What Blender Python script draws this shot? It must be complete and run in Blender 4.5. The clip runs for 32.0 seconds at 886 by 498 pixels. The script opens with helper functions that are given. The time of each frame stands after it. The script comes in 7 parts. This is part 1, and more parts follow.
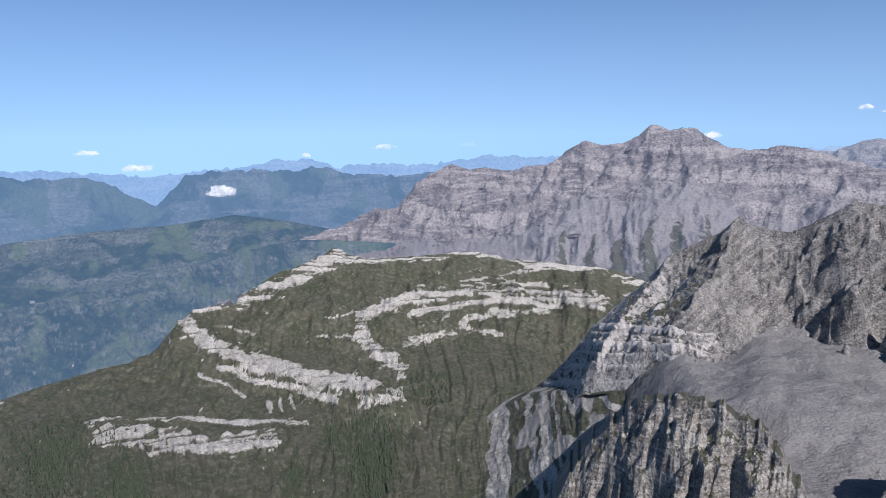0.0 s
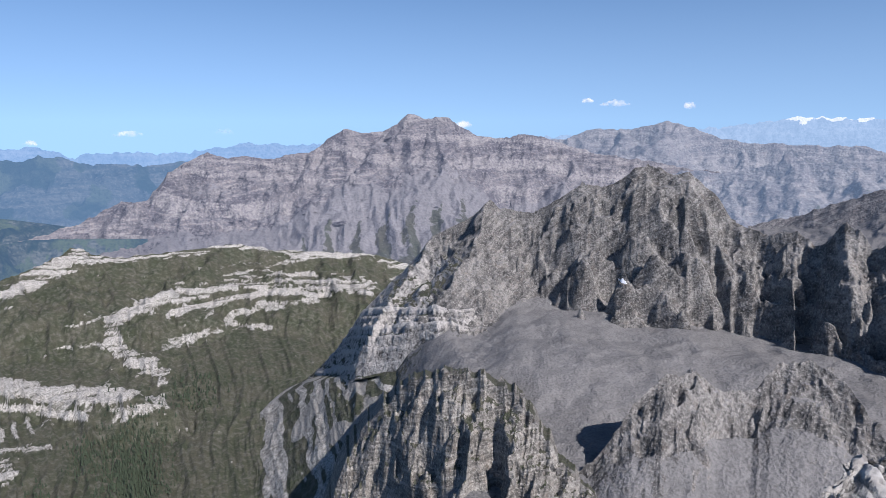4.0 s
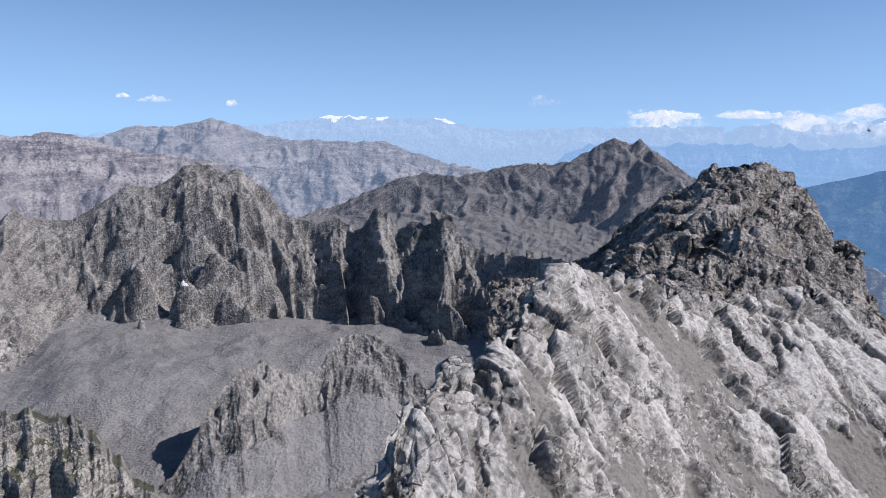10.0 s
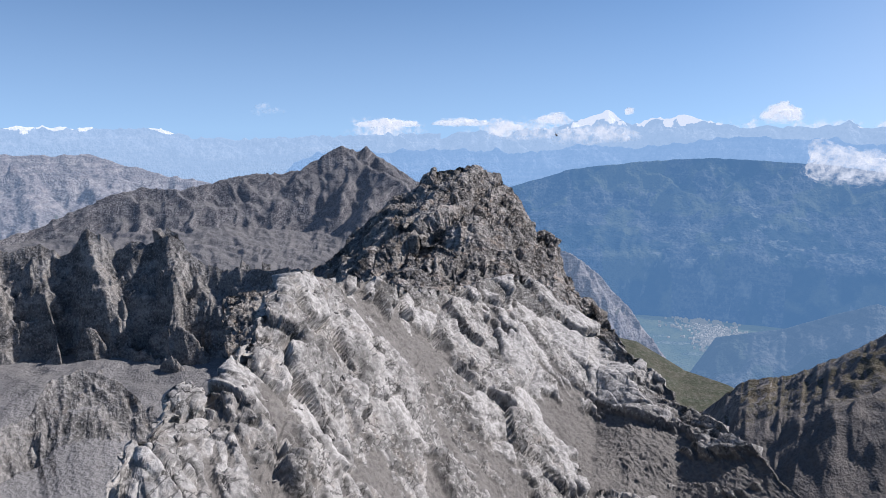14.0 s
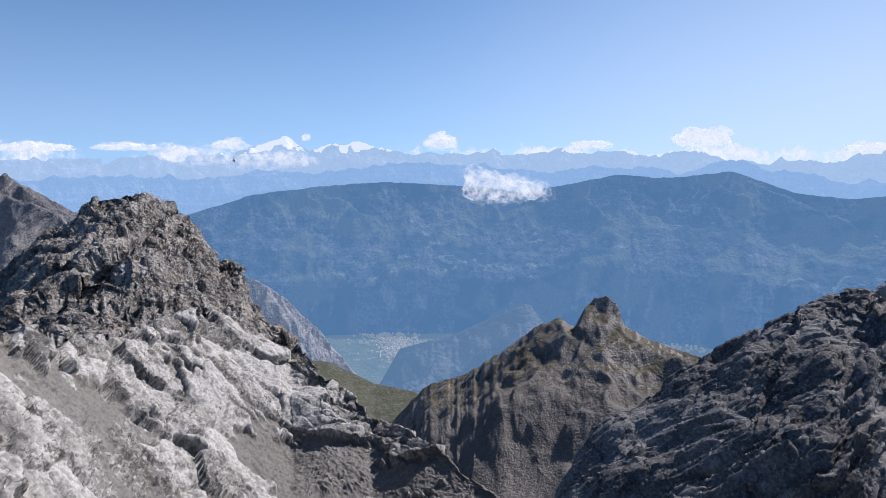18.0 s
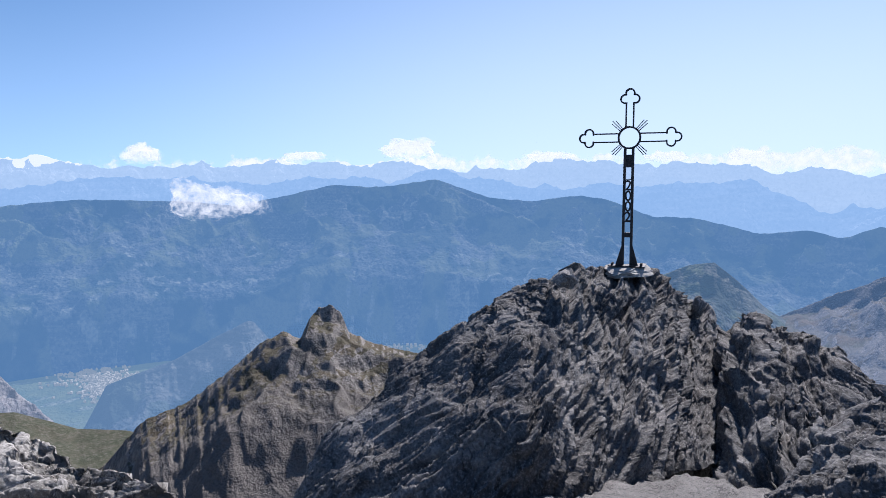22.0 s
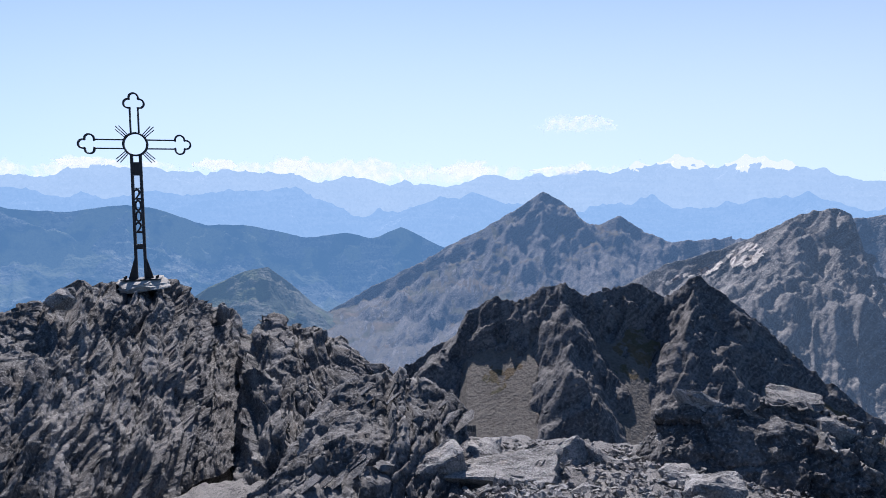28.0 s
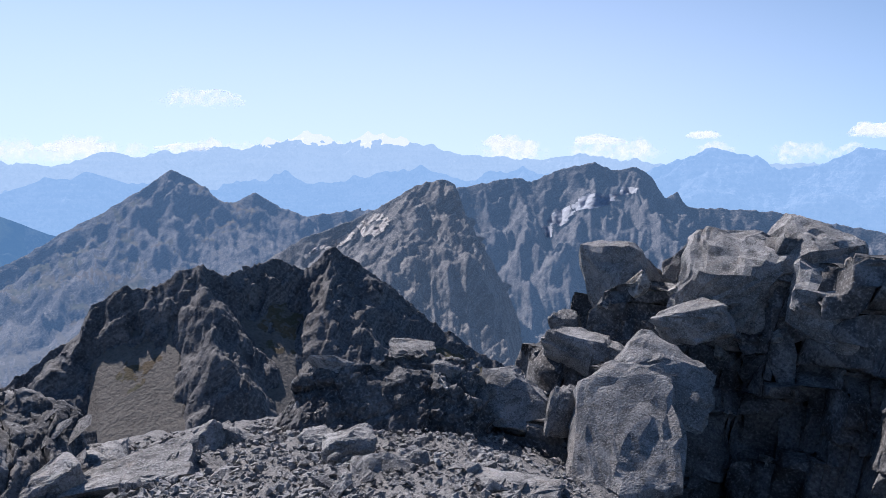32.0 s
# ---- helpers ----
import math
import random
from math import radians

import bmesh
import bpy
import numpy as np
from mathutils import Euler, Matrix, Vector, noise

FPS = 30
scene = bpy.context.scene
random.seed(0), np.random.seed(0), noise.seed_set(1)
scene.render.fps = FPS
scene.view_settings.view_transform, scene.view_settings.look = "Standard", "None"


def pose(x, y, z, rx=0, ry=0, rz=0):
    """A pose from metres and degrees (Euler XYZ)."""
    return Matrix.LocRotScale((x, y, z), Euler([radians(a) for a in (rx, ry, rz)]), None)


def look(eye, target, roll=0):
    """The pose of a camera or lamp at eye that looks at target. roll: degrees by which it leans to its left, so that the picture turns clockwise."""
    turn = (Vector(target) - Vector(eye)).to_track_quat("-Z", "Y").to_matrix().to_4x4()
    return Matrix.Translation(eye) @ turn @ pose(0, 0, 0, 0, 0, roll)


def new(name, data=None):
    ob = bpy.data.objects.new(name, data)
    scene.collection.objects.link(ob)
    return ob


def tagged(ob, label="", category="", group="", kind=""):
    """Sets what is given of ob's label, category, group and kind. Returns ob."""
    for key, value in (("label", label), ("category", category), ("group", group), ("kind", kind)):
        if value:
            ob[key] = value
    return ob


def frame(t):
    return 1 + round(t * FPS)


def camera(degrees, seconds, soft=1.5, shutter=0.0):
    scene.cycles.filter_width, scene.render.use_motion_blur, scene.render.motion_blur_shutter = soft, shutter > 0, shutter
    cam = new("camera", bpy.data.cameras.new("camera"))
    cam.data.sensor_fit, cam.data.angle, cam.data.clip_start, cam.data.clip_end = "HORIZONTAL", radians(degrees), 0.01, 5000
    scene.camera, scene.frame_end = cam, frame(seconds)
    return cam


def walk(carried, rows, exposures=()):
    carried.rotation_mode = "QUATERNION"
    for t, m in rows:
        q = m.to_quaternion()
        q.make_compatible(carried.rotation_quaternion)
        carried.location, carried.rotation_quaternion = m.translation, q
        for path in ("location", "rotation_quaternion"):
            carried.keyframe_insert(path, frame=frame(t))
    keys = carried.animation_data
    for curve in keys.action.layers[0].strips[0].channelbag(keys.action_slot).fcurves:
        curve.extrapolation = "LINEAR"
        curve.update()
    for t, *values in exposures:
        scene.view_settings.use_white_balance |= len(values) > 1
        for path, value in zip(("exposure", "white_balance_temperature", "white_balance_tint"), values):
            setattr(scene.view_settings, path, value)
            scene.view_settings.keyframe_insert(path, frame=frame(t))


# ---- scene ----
from mathutils.bvhtree import BVHTree

# ---- camera and its way: seconds, place, bearing (clockwise from +y), pitch, roll ----
PATH = [
    (0, 0.614, 0.413, 0.205, -0.00, -9.57, -0.65),
    (0.5, 0.614, 0.413, 0.205, 2.75, -9.71, -0.57),
    (1, 0.614, 0.413, 0.205, 5.51, -10.45, -0.58),
    (1.5, 0.614, 0.413, 0.205, 8.22, -10.71, -0.25),
    (2, 0.614, 0.413, 0.205, 10.20, -10.87, -0.20),
    (2.5, 0.614, 0.413, 0.205, 12.41, -11.02, -0.27),
    (3, 0.614, 0.413, 0.205, 14.36, -11.12, -0.31),
    (3.5, 0.614, 0.413, 0.205, 16.67, -11.14, -0.14),
    (4, 0.614, 0.413, 0.205, 19.69, -10.67, -0.03),
    (4.5, 0.614, 0.413, 0.205, 23.06, -9.99, -0.00),
    (6.5, 0.614, 0.413, 0.205, 32.26, -8.55, -0.03),
    (7, 0.623, 0.423, 0.208, 35.74, -8.24, 0.11),
    (7.5, 0.625, 0.427, 0.205, 38.84, -8.32, -0.08),
    (8, 0.627, 0.425, 0.200, 41.67, -9.22, 0.14),
    (8.5, 0.622, 0.422, 0.196, 44.62, -10.10, 0.20),
    (9, 0.615, 0.422, 0.197, 47.55, -10.57, 0.25),
    (9.5, 0.607, 0.416, 0.199, 51.53, -10.85, 0.32),
    (10, 0.596, 0.404, 0.198, 56.12, -10.74, 0.52),
    (10.5, 0.585, 0.405, 0.198, 59.55, -10.41, 0.29),
    (11, 0.596, 0.396, 0.197, 62.92, -10.21, -0.00),
    (11.5, 0.611, 0.377, 0.193, 64.99, -10.23, -0.32),
    (12, 0.626, 0.348, 0.192, 67.38, -10.25, -0.16),
    (12.5, 0.646, 0.345, 0.190, 70.47, -10.16, 0.04),
    (13, 0.667, 0.330, 0.185, 73.16, -10.09, 0.06),
    (13.5, 0.675, 0.315, 0.180, 75.95, -10.04, 0.04),
    (15.5, 0.708, 0.227, 0.189, 86.25, -9.46, 0.06),
    (16, 0.705, 0.226, 0.193, 90.53, -9.14, 0.47),
    (16.5, 0.705, 0.219, 0.192, 94.23, -8.72, 0.37),
    (17, 0.713, 0.227, 0.201, 97.72, -8.45, 0.44),
    (17.5, 0.702, 0.250, 0.212, 101.11, -8.04, 0.35),
    (18, 0.708, 0.249, 0.215, 104.51, -7.82, 0.25),
    (18.5, 0.711, 0.236, 0.213, 107.93, -8.54, 0.10),
    (19, 0.699, 0.214, 0.216, 111.27, -9.06, 0.03),
    (19.5, 0.700, 0.202, 0.211, 114.08, -9.42, -0.02),
    (20, 0.693, 0.200, 0.216, 116.68, -9.58, -0.03),
    (20.5, 0.689, 0.218, 0.219, 118.89, -9.65, 0.04),
    (21, 0.670, 0.255, 0.224, 121.45, -8.88, 0.01),
    (21.5, 0.656, 0.277, 0.230, 124.60, -7.98, -0.15),
    (22, 0.604, 0.263, 0.240, 127.85, -6.96, -0.57),
    (22.5, 0.529, 0.200, 0.235, 131.83, -5.96, -0.72),
    (23, 0.457, 0.142, 0.234, 135.15, -6.14, -0.63),
    (23.5, 0.394, 0.085, 0.237, 138.29, -6.23, -0.65),
    (24, 0.323, 0.035, 0.233, 140.40, -6.15, -0.55),
    (24.5, 0.240, -0.017, 0.244, 142.90, -5.96, -0.53),
    (25, 0.168, -0.064, 0.247, 145.95, -5.67, -0.35),
    (25.5, 0.129, -0.097, 0.244, 149.50, -5.39, -0.12),
    (27.5, 0.035, -0.137, 0.245, 160.15, -6.39, 0.35),
    (28, 0.045, -0.122, 0.252, 164.21, -6.42, 0.20),
    (28.5, 0.027, -0.133, 0.246, 167.41, -6.48, -0.06),
    (29, 0.027, -0.138, 0.249, 171.26, -6.70, 0.05),
    (29.5, 0.022, -0.123, 0.246, 175.57, -6.92, 0.06),
    (30, -0.001, -0.125, 0.248, 179.92, -7.02, -0.00),
    (30.5, -0.019, -0.139, 0.238, 184.13, -7.14, 0.03),
    (31, -0.040, -0.165, 0.226, 187.89, -7.32, 0.08),
    (31.5, -0.071, -0.210, 0.212, 191.17, -7.96, 0.06),
    (32, -0.091, -0.209, 0.209, 194.09, -8.32, -0.01),
]
cam = camera(65.94, 32.0, soft=0.85)


def heading(x, y, z, bearing, pitch, roll):
    b, p = radians(bearing), radians(pitch)
    ahead = Vector((math.sin(b) * math.cos(p), math.cos(b) * math.cos(p), math.sin(p)))
    return look((x, y, z), Vector((x, y, z)) + ahead, roll)


walk(cam, [(row[0], heading(*row[1:])) for row in PATH],
     exposures=[(0, 0.42, 6100, 17), (8, 0.46, 6100, 17), (16, 0.44, 6200, 17), (24, 0.70, 6150, 18), (32, 0.66, 6150, 18)])

# ---- sky and sun ----
SUN_BEARING, SUN_HEIGHT = 158.0, 43.0
world = bpy.data.worlds.new("sky")
scene.world = world
world.use_nodes = True
wt = world.node_tree
wt.nodes.clear()
sky = wt.nodes.new("ShaderNodeTexSky")
sky.sky_type, sky.sun_disc = "NISHITA", False
sky.sun_elevation, sky.sun_rotation = radians(SUN_HEIGHT), radians(SUN_BEARING)
sky.altitude, sky.air_density, sky.dust_density, sky.ozone_density = 2900, 1.0, 0.6, 1.6
tc = wt.nodes.new("ShaderNodeTexCoord")
lift = wt.nodes.new("ShaderNodeVectorMath")  # keeps the band of sky under the horizon as light as the one over it
lift.operation = "MAXIMUM"
lift.inputs[1].default_value = (-9, -9, 0.0)
raise_up = wt.nodes.new("ShaderNodeVectorMath")
raise_up.operation = "MULTIPLY_ADD"
raise_up.inputs[1].default_value, raise_up.inputs[2].default_value = (1, 1, 0.88), (0, 0, 0.11)
wt.links.new(tc.outputs["Generated"], lift.inputs[0])
wt.links.new(lift.outputs[0], raise_up.inputs[0])
wt.links.new(raise_up.outputs[0], sky.inputs[0])
bg = wt.nodes.new("ShaderNodeBackground")
bg.inputs["Strength"].default_value = 0.085
wo = wt.nodes.new("ShaderNodeOutputWorld")
sep = wt.nodes.new("ShaderNodeSeparateXYZ")
wt.links.new(tc.outputs["Generated"], sep.inputs[0])
low_air = wt.nodes.new("ShaderNodeMapRange")  # thin bright haze low in the sky
low_air.interpolation_type = "SMOOTHSTEP"
low_air.inputs[1].default_value, low_air.inputs[2].default_value, low_air.inputs[3].default_value, low_air.inputs[4].default_value = -0.06, 0.30, 0.30, 0.0
wt.links.new(sep.outputs[2], low_air.inputs[0])
haze = wt.nodes.new("ShaderNodeMix")
haze.data_type = "RGBA"
haze.inputs[7].default_value = (5.6, 7.2, 9.2, 1)
wt.links.new(low_air.outputs[0], haze.inputs[0])
azure = wt.nodes.new("ShaderNodeVectorMath")
azure.operation = "MULTIPLY"
azure.inputs[1].default_value = (0.80, 1.03, 1.10)
wt.links.new(sky.outputs[0], azure.inputs[0])
wt.links.new(azure.outputs[0], haze.inputs[6])
sunward = wt.nodes.new("ShaderNodeVectorMath")  # whiter haze under the sun
sunward.operation = "DOT_PRODUCT"
sunward.inputs[1].default_value = (math.sin(radians(170)), math.cos(radians(170)), 0)
wt.links.new(tc.outputs["Generated"], sunward.inputs[0])
toward = wt.nodes.new("ShaderNodeMapRange")
toward.interpolation_type = "SMOOTHSTEP"
toward.inputs[1].default_value, toward.inputs[2].default_value, toward.inputs[3].default_value, toward.inputs[4].default_value = 0.25, 1.0, 0.0, 1.0
wt.links.new(sunward.outputs["Value"], toward.inputs[0])
low_sun = wt.nodes.new("ShaderNodeMapRange")
low_sun.interpolation_type = "SMOOTHSTEP"
low_sun.inputs[1].default_value, low_sun.inputs[2].default_value, low_sun.inputs[3].default_value, low_sun.inputs[4].default_value = -0.05, 0.55, 0.68, 0.05
wt.links.new(sep.outputs[2], low_sun.inputs[0])
both = wt.nodes.new("ShaderNodeMath")
both.operation = "MULTIPLY"
wt.links.new(toward.outputs[0], both.inputs[0])
wt.links.new(low_sun.outputs[0], both.inputs[1])
glare = wt.nodes.new("ShaderNodeMix")
glare.data_type = "RGBA"
glare.inputs[7].default_value = (6.0, 6.9, 7.9, 1)
wt.links.new(both.outputs[0], glare.inputs[0])
wt.links.new(haze.outputs[2], glare.inputs[6])
wt.links.new(glare.outputs[2], bg.inputs["Color"])
wt.links.new(bg.outputs[0], wo.inputs["Surface"])

sun = new("sun", bpy.data.lights.new("sun", "SUN"))
sun.data.energy, sun.data.angle, sun.data.color = 4.8, radians(0.5), (1.0, 0.95, 0.88)
sb, sh = radians(SUN_BEARING), radians(SUN_HEIGHT)
sun.matrix_world = look((200 * math.sin(sb), 200 * math.cos(sb), 200 * math.tan(sh)), (0, 0, 0))


# ---- smooth and cellular noise on arrays ----
def hashed(ix, iy, iz, seed):
    h = (ix.astype(np.int64) * 374761393 + iy.astype(np.int64) * 668265263 + iz.astype(np.int64) * 2147483647 + seed * 144269) & 0xFFFFFFFF
    h = ((h ^ (h >> 13)) * 1274126177) & 0xFFFFFFFF
    h = ((h ^ (h >> 16)) * 2246822519) & 0xFFFFFFFF
    return ((h ^ (h >> 15)) & 0xFFFFFF) / float(0xFFFFFF)


def smooth(x, y, z=None, seed=0):
    """Value noise, -1 to 1."""
    z = np.zeros_like(x) if z is None else z
    fx, fy, fz = np.floor(x), np.floor(y), np.floor(z)
    tx, ty, tz = x - fx, y - fy, z - fz
    tx, ty, tz = [t * t * t * (t * (t * 6 - 15) + 10) for t in (tx, ty, tz)]
    out = 0
    for dx in (0, 1):
        for dy in (0, 1):
            for dz in (0, 1):
                w = (tx if dx else 1 - tx) * (ty if dy else 1 - ty) * (tz if dz else 1 - tz)
                out = out + w * hashed(fx + dx, fy + dy, fz + dz, seed)
    return out * 2 - 1


def fbm(x, y, z=None, octaves=4, seed=0):
    out, amp = 0, 1.0
    for o in range(octaves):
        k = 2.03 ** o
        out = out + amp * smooth(x * k, y * k, None if z is None else z * k, seed + o * 17)
        amp *= 0.5
    return out / 1.6


def ridged(x, y, z=None, octaves=4, seed=0):
    """0 in the gullies, 1 on the sharp ribs."""
    out, amp, total = 0, 1.0, 0
    for o in range(octaves):
        k = 2.1 ** o
        out = out + amp * (1 - np.abs(smooth(x * k, y * k, None if z is None else z * k, seed + o * 31)))
        total += amp
        amp *= 0.5
    return out / total


def grad(x, y, z=None, seed=0):
    """Gradient noise, about -1 to 1."""
    if z is None:
        fx, fy = np.floor(x), np.floor(y)
        tx, ty = x - fx, y - fy
        sx, sy = [t * t * t * (t * (t * 6 - 15) + 10) for t in (tx, ty)]
        out = 0
        for dx in (0, 1):
            for dy in (0, 1):
                a = hashed(fx + dx, fy + dy, 0 * fx, seed) * 2 * math.pi
                out = out + (sx if dx else 1 - sx) * (sy if dy else 1 - sy) * (np.cos(a) * (tx - dx) + np.sin(a) * (ty - dy))
        return out * 1.5
    f = [np.floor(c) for c in (x, y, z)]
    t = [c - g for c, g in zip((x, y, z), f)]
    sx, sy, sz = [c * c * c * (c * (c * 6 - 15) + 10) for c in t]
    out = 0
    for dx in (0, 1):
        for dy in (0, 1):
            for dz in (0, 1):
                a = hashed(f[0] + dx, f[1] + dy, f[2] + dz, seed) * 2 * math.pi
                h = hashed(f[0] + dx, f[1] + dy, f[2] + dz, seed + 5) * 2 - 1
                r = np.sqrt(1 - h * h)
                w = (sx if dx else 1 - sx) * (sy if dy else 1 - sy) * (sz if dz else 1 - sz)
                out = out + w * (r * np.cos(a) * (t[0] - dx) + r * np.sin(a) * (t[1] - dy) + h * (t[2] - dz))
    return out * 1.6


def ribs(x, y, octaves=4, seed=0):
    """Sharp crested ribs between round gullies, 0 to 1, rougher on the crests."""
    out, amp, total, weight = 0, 1.0, 0, 1.0
    for o in range(octaves):
        k = 2.13 ** o
        r = (1 - np.minimum(np.abs(grad(x * k, y * k, None, seed + o * 31)), 1)) ** 2
        out = out + amp * r * weight
        weight = np.clip(r * 1.3, 0.25, 1)
        total += amp
        amp *= 0.5
    return out / total


def facets(p, size, seed, flat=(1, 1, 1)):
    """Broken rock: each cell of space is a tilted flat piece. Returns -1 to 1 or so, and the distance to the joint."""
    return cells(p, size, seed, flat)[:2]


def cells(p, size, seed, flat=(1, 1, 1)):
    """As facets, with a number from 0 to 1 that is each piece's own."""
    q = p / (size * np.array(flat))
    base = np.floor(q)
    best = np.full(len(p), 9.0)
    second = np.full(len(p), 9.0)
    value = np.zeros(len(p))
    own = np.zeros(len(p))
    for dx in (-1, 0, 1):
        for dy in (-1, 0, 1):
            for dz in (-1, 0, 1):
                c = base + (dx, dy, dz)
                r = [hashed(c[:, 0], c[:, 1], c[:, 2], seed + k) for k in range(7)]
                v = q - c - np.stack(r[:3], -1)
                d = (v * v).sum(-1)
                tilt = (v * (np.stack(r[3:6], -1) * 2 - 1)).sum(-1) * 0.9 + (r[6] - 0.5)
                near = d < best
                second = np.where(near, best, np.minimum(second, d))
                value = np.where(near, tilt, value)
                own = np.where(near, r[4], own)
                best = np.where(near, d, best)
    return value, np.sqrt(second) - np.sqrt(best), own


def step(a, b, x):
    t = np.clip((x - a) / (b - a), 0, 1)
    return t * t * (3 - 2 * t)


# ---- node materials ----
def shade(nt, kind, **inputs):
    node = nt.nodes.new(kind)
    for key, value in inputs.items():
        key = key.replace("_", " ")
        sock = node.inputs[int(key[1:])] if key[0] == "i" and key[1:].isdigit() else node.inputs[key]
        if isinstance(value, bpy.types.NodeSocket):
            nt.links.new(value, sock)
        else:
            sock.default_value = value
    return node


def calc(nt, op, a, b=0.0, c=0.0):
    n = nt.nodes.new("ShaderNodeMath")
    n.operation = op
    for i, v in enumerate((a, b, c)):
        if isinstance(v, bpy.types.NodeSocket):
            nt.links.new(v, n.inputs[i])
        else:
            n.inputs[i].default_value = v
    return n.outputs[0]


def blend(nt, fac, a, b):
    n = nt.nodes.new("ShaderNodeMix")
    n.data_type = "RGBA"
    for sock, v in ((n.inputs[0], fac), (n.inputs[6], a), (n.inputs[7], b)):
        if isinstance(v, bpy.types.NodeSocket):
            nt.links.new(v, sock)
        else:
            sock.default_value = v if isinstance(v, float) else (*v, 1)
    return n.outputs[2]


def remap(nt, v, a, b, lo=0.0, hi=1.0):
    n = shade(nt, "ShaderNodeMapRange", Value=v)
    n.inputs[1].default_value, n.inputs[2].default_value, n.inputs[3].default_value, n.inputs[4].default_value = a, b, lo, hi
    return n.outputs[0]


def attr(nt, name):
    n = nt.nodes.new("ShaderNodeAttribute")
    n.attribute_name = name
    return n.outputs["Fac"]


def grain(nt, pos, scale, detail=6.0, rough=0.6, stretch=None, turn=None):
    if stretch:
        m = shade(nt, "ShaderNodeMapping", Vector=pos)
        m.inputs["Scale"].default_value = stretch
        if turn:
            r = shade(nt, "ShaderNodeMapping", Vector=pos)
            r.inputs["Rotation"].default_value = [radians(a) for a in turn]
            nt.links.new(r.outputs[0], m.inputs["Vector"])
        pos = m.outputs[0]
    n = shade(nt, "ShaderNodeTexNoise", Vector=pos, Scale=scale, Detail=detail, Roughness=rough)
    return n.outputs["Fac"]


def rock_material(name, size, dark, mid, light, talus, grass, turf, bands=(0, 0, 0), band_tone=0.5, bump=0.7, rough=0.9,
                  glow=None, haze_share=0.0, edge_noise=1.0, fine_scale=26.0, snow_glow=(0.80, 0.86, 0.93), snow=(0.85, 0.87, 0.9), layers=14.0, cracks=0.0, rust=0.25, pale_low=0.7, pale_high=1.05, tone=1.0, pepper=0.75, patch_edge=0.12, bare_spots=1.7):
    """Layered rock with scree, turf and snow where the mesh says so. size: metres of the largest stains. glow: colour
    of the distance haze, mixed in as emission.
    """
    m = bpy.data.materials.new(name)
    m.use_nodes = True
    nt = m.node_tree
    nt.nodes.clear()
    dark, mid, light, talus, grass, turf = [tuple(v * tone for v in c) for c in (dark, mid, light, talus, grass, turf)]
    pos = nt.nodes.new("ShaderNodeNewGeometry").outputs["Position"]
    k = 1.0 / size
    big, some, fine = grain(nt, pos, k * 1.7, 5, 0.55), grain(nt, pos, k * 8, 4, 0.6), grain(nt, pos, k * fine_scale, 3, 0.55)
    layer = grain(nt, pos, k * 1.3, 6, 0.62, stretch=(1, 1, layers), turn=bands)
    col = blend(nt, remap(nt, layer, 0.38, 0.62), dark, mid)
    col = blend(nt, calc(nt, "MULTIPLY", remap(nt, layer, 0.52, 0.64), band_tone), col, light)
    col = blend(nt, remap(nt, big, 0.45, 0.72, 0.0, 0.6), col, light)
    col = blend(nt, remap(nt, some, 0.52, 0.75, 0.0, rust), col, (mid[0] * 1.25, mid[1] * 0.95, mid[2] * 0.7))
    col = blend(nt, remap(nt, some, 0.30, 0.48, 0.8, 0.0), col, [c * 0.5 for c in dark])
    col = blend(nt, remap(nt, fine, 0.34, 0.46, pepper, 0.0), col, [c * 0.35 for c in dark])
    col = blend(nt, remap(nt, fine, 0.54, 0.66, 0.0, 0.5), col, [min(c * 1.2, 0.8) for c in light])
    height = calc(nt, "ADD", calc(nt, "MULTIPLY", layer, 0.5), calc(nt, "ADD", calc(nt, "MULTIPLY", some, 0.9), calc(nt, "MULTIPLY", fine, 0.7)))
    if cracks:
        seam = grain(nt, pos, k * 2.2, 9, 0.62, stretch=(1, 2.2, 1.0), turn=bands)
        line_at = remap(nt, calc(nt, "ABSOLUTE", calc(nt, "SUBTRACT", seam, 0.5)), 0.004, 0.016, 1.0, 0.0)
        col = blend(nt, calc(nt, "MULTIPLY", line_at, cracks), col, [c * 0.35 for c in dark])
        height = calc(nt, "SUBTRACT", height, calc(nt, "MULTIPLY", line_at, 0.5))
    edge = calc(nt, "ADD", attr(nt, "band"), calc(nt, "MULTIPLY", calc(nt, "SUBTRACT", some, 0.5), 1.6 * edge_noise))
    pale = blend(nt, remap(nt, fine, 0.38, 0.58), [c * pale_low for c in mid], [min(c * pale_high, 0.8) for c in light])
    scree = blend(nt, remap(nt, big, 0.35, 0.7), talus, [c * 1.3 for c in talus])
    scree = blend(nt, remap(nt, some, 0.35, 0.6, 0.35, 0.0), scree, [c * 0.7 for c in talus])
    scree = blend(nt, remap(nt, fine, 0.35, 0.55, 0.5, 0.0), scree, [c * 0.5 for c in talus])
    over = calc(nt, "ADD", attr(nt, "talus"), calc(nt, "MULTIPLY", calc(nt, "SUBTRACT", some, 0.5), 1.3 * edge_noise))
    col = blend(nt, remap(nt, over, 0.4, 0.6), col, scree)
    green = blend(nt, remap(nt, big, 0.5 - patch_edge, 0.5 + patch_edge), grass, turf)
    green = blend(nt, remap(nt, some, 0.46, 0.66, 0.0, 0.45), green, [(a + b) * 0.5 for a, b in zip(turf, mid)])
    green = blend(nt, remap(nt, fine, 0.38, 0.55, 0.3, 0.0), green, [c * 0.5 for c in grass])
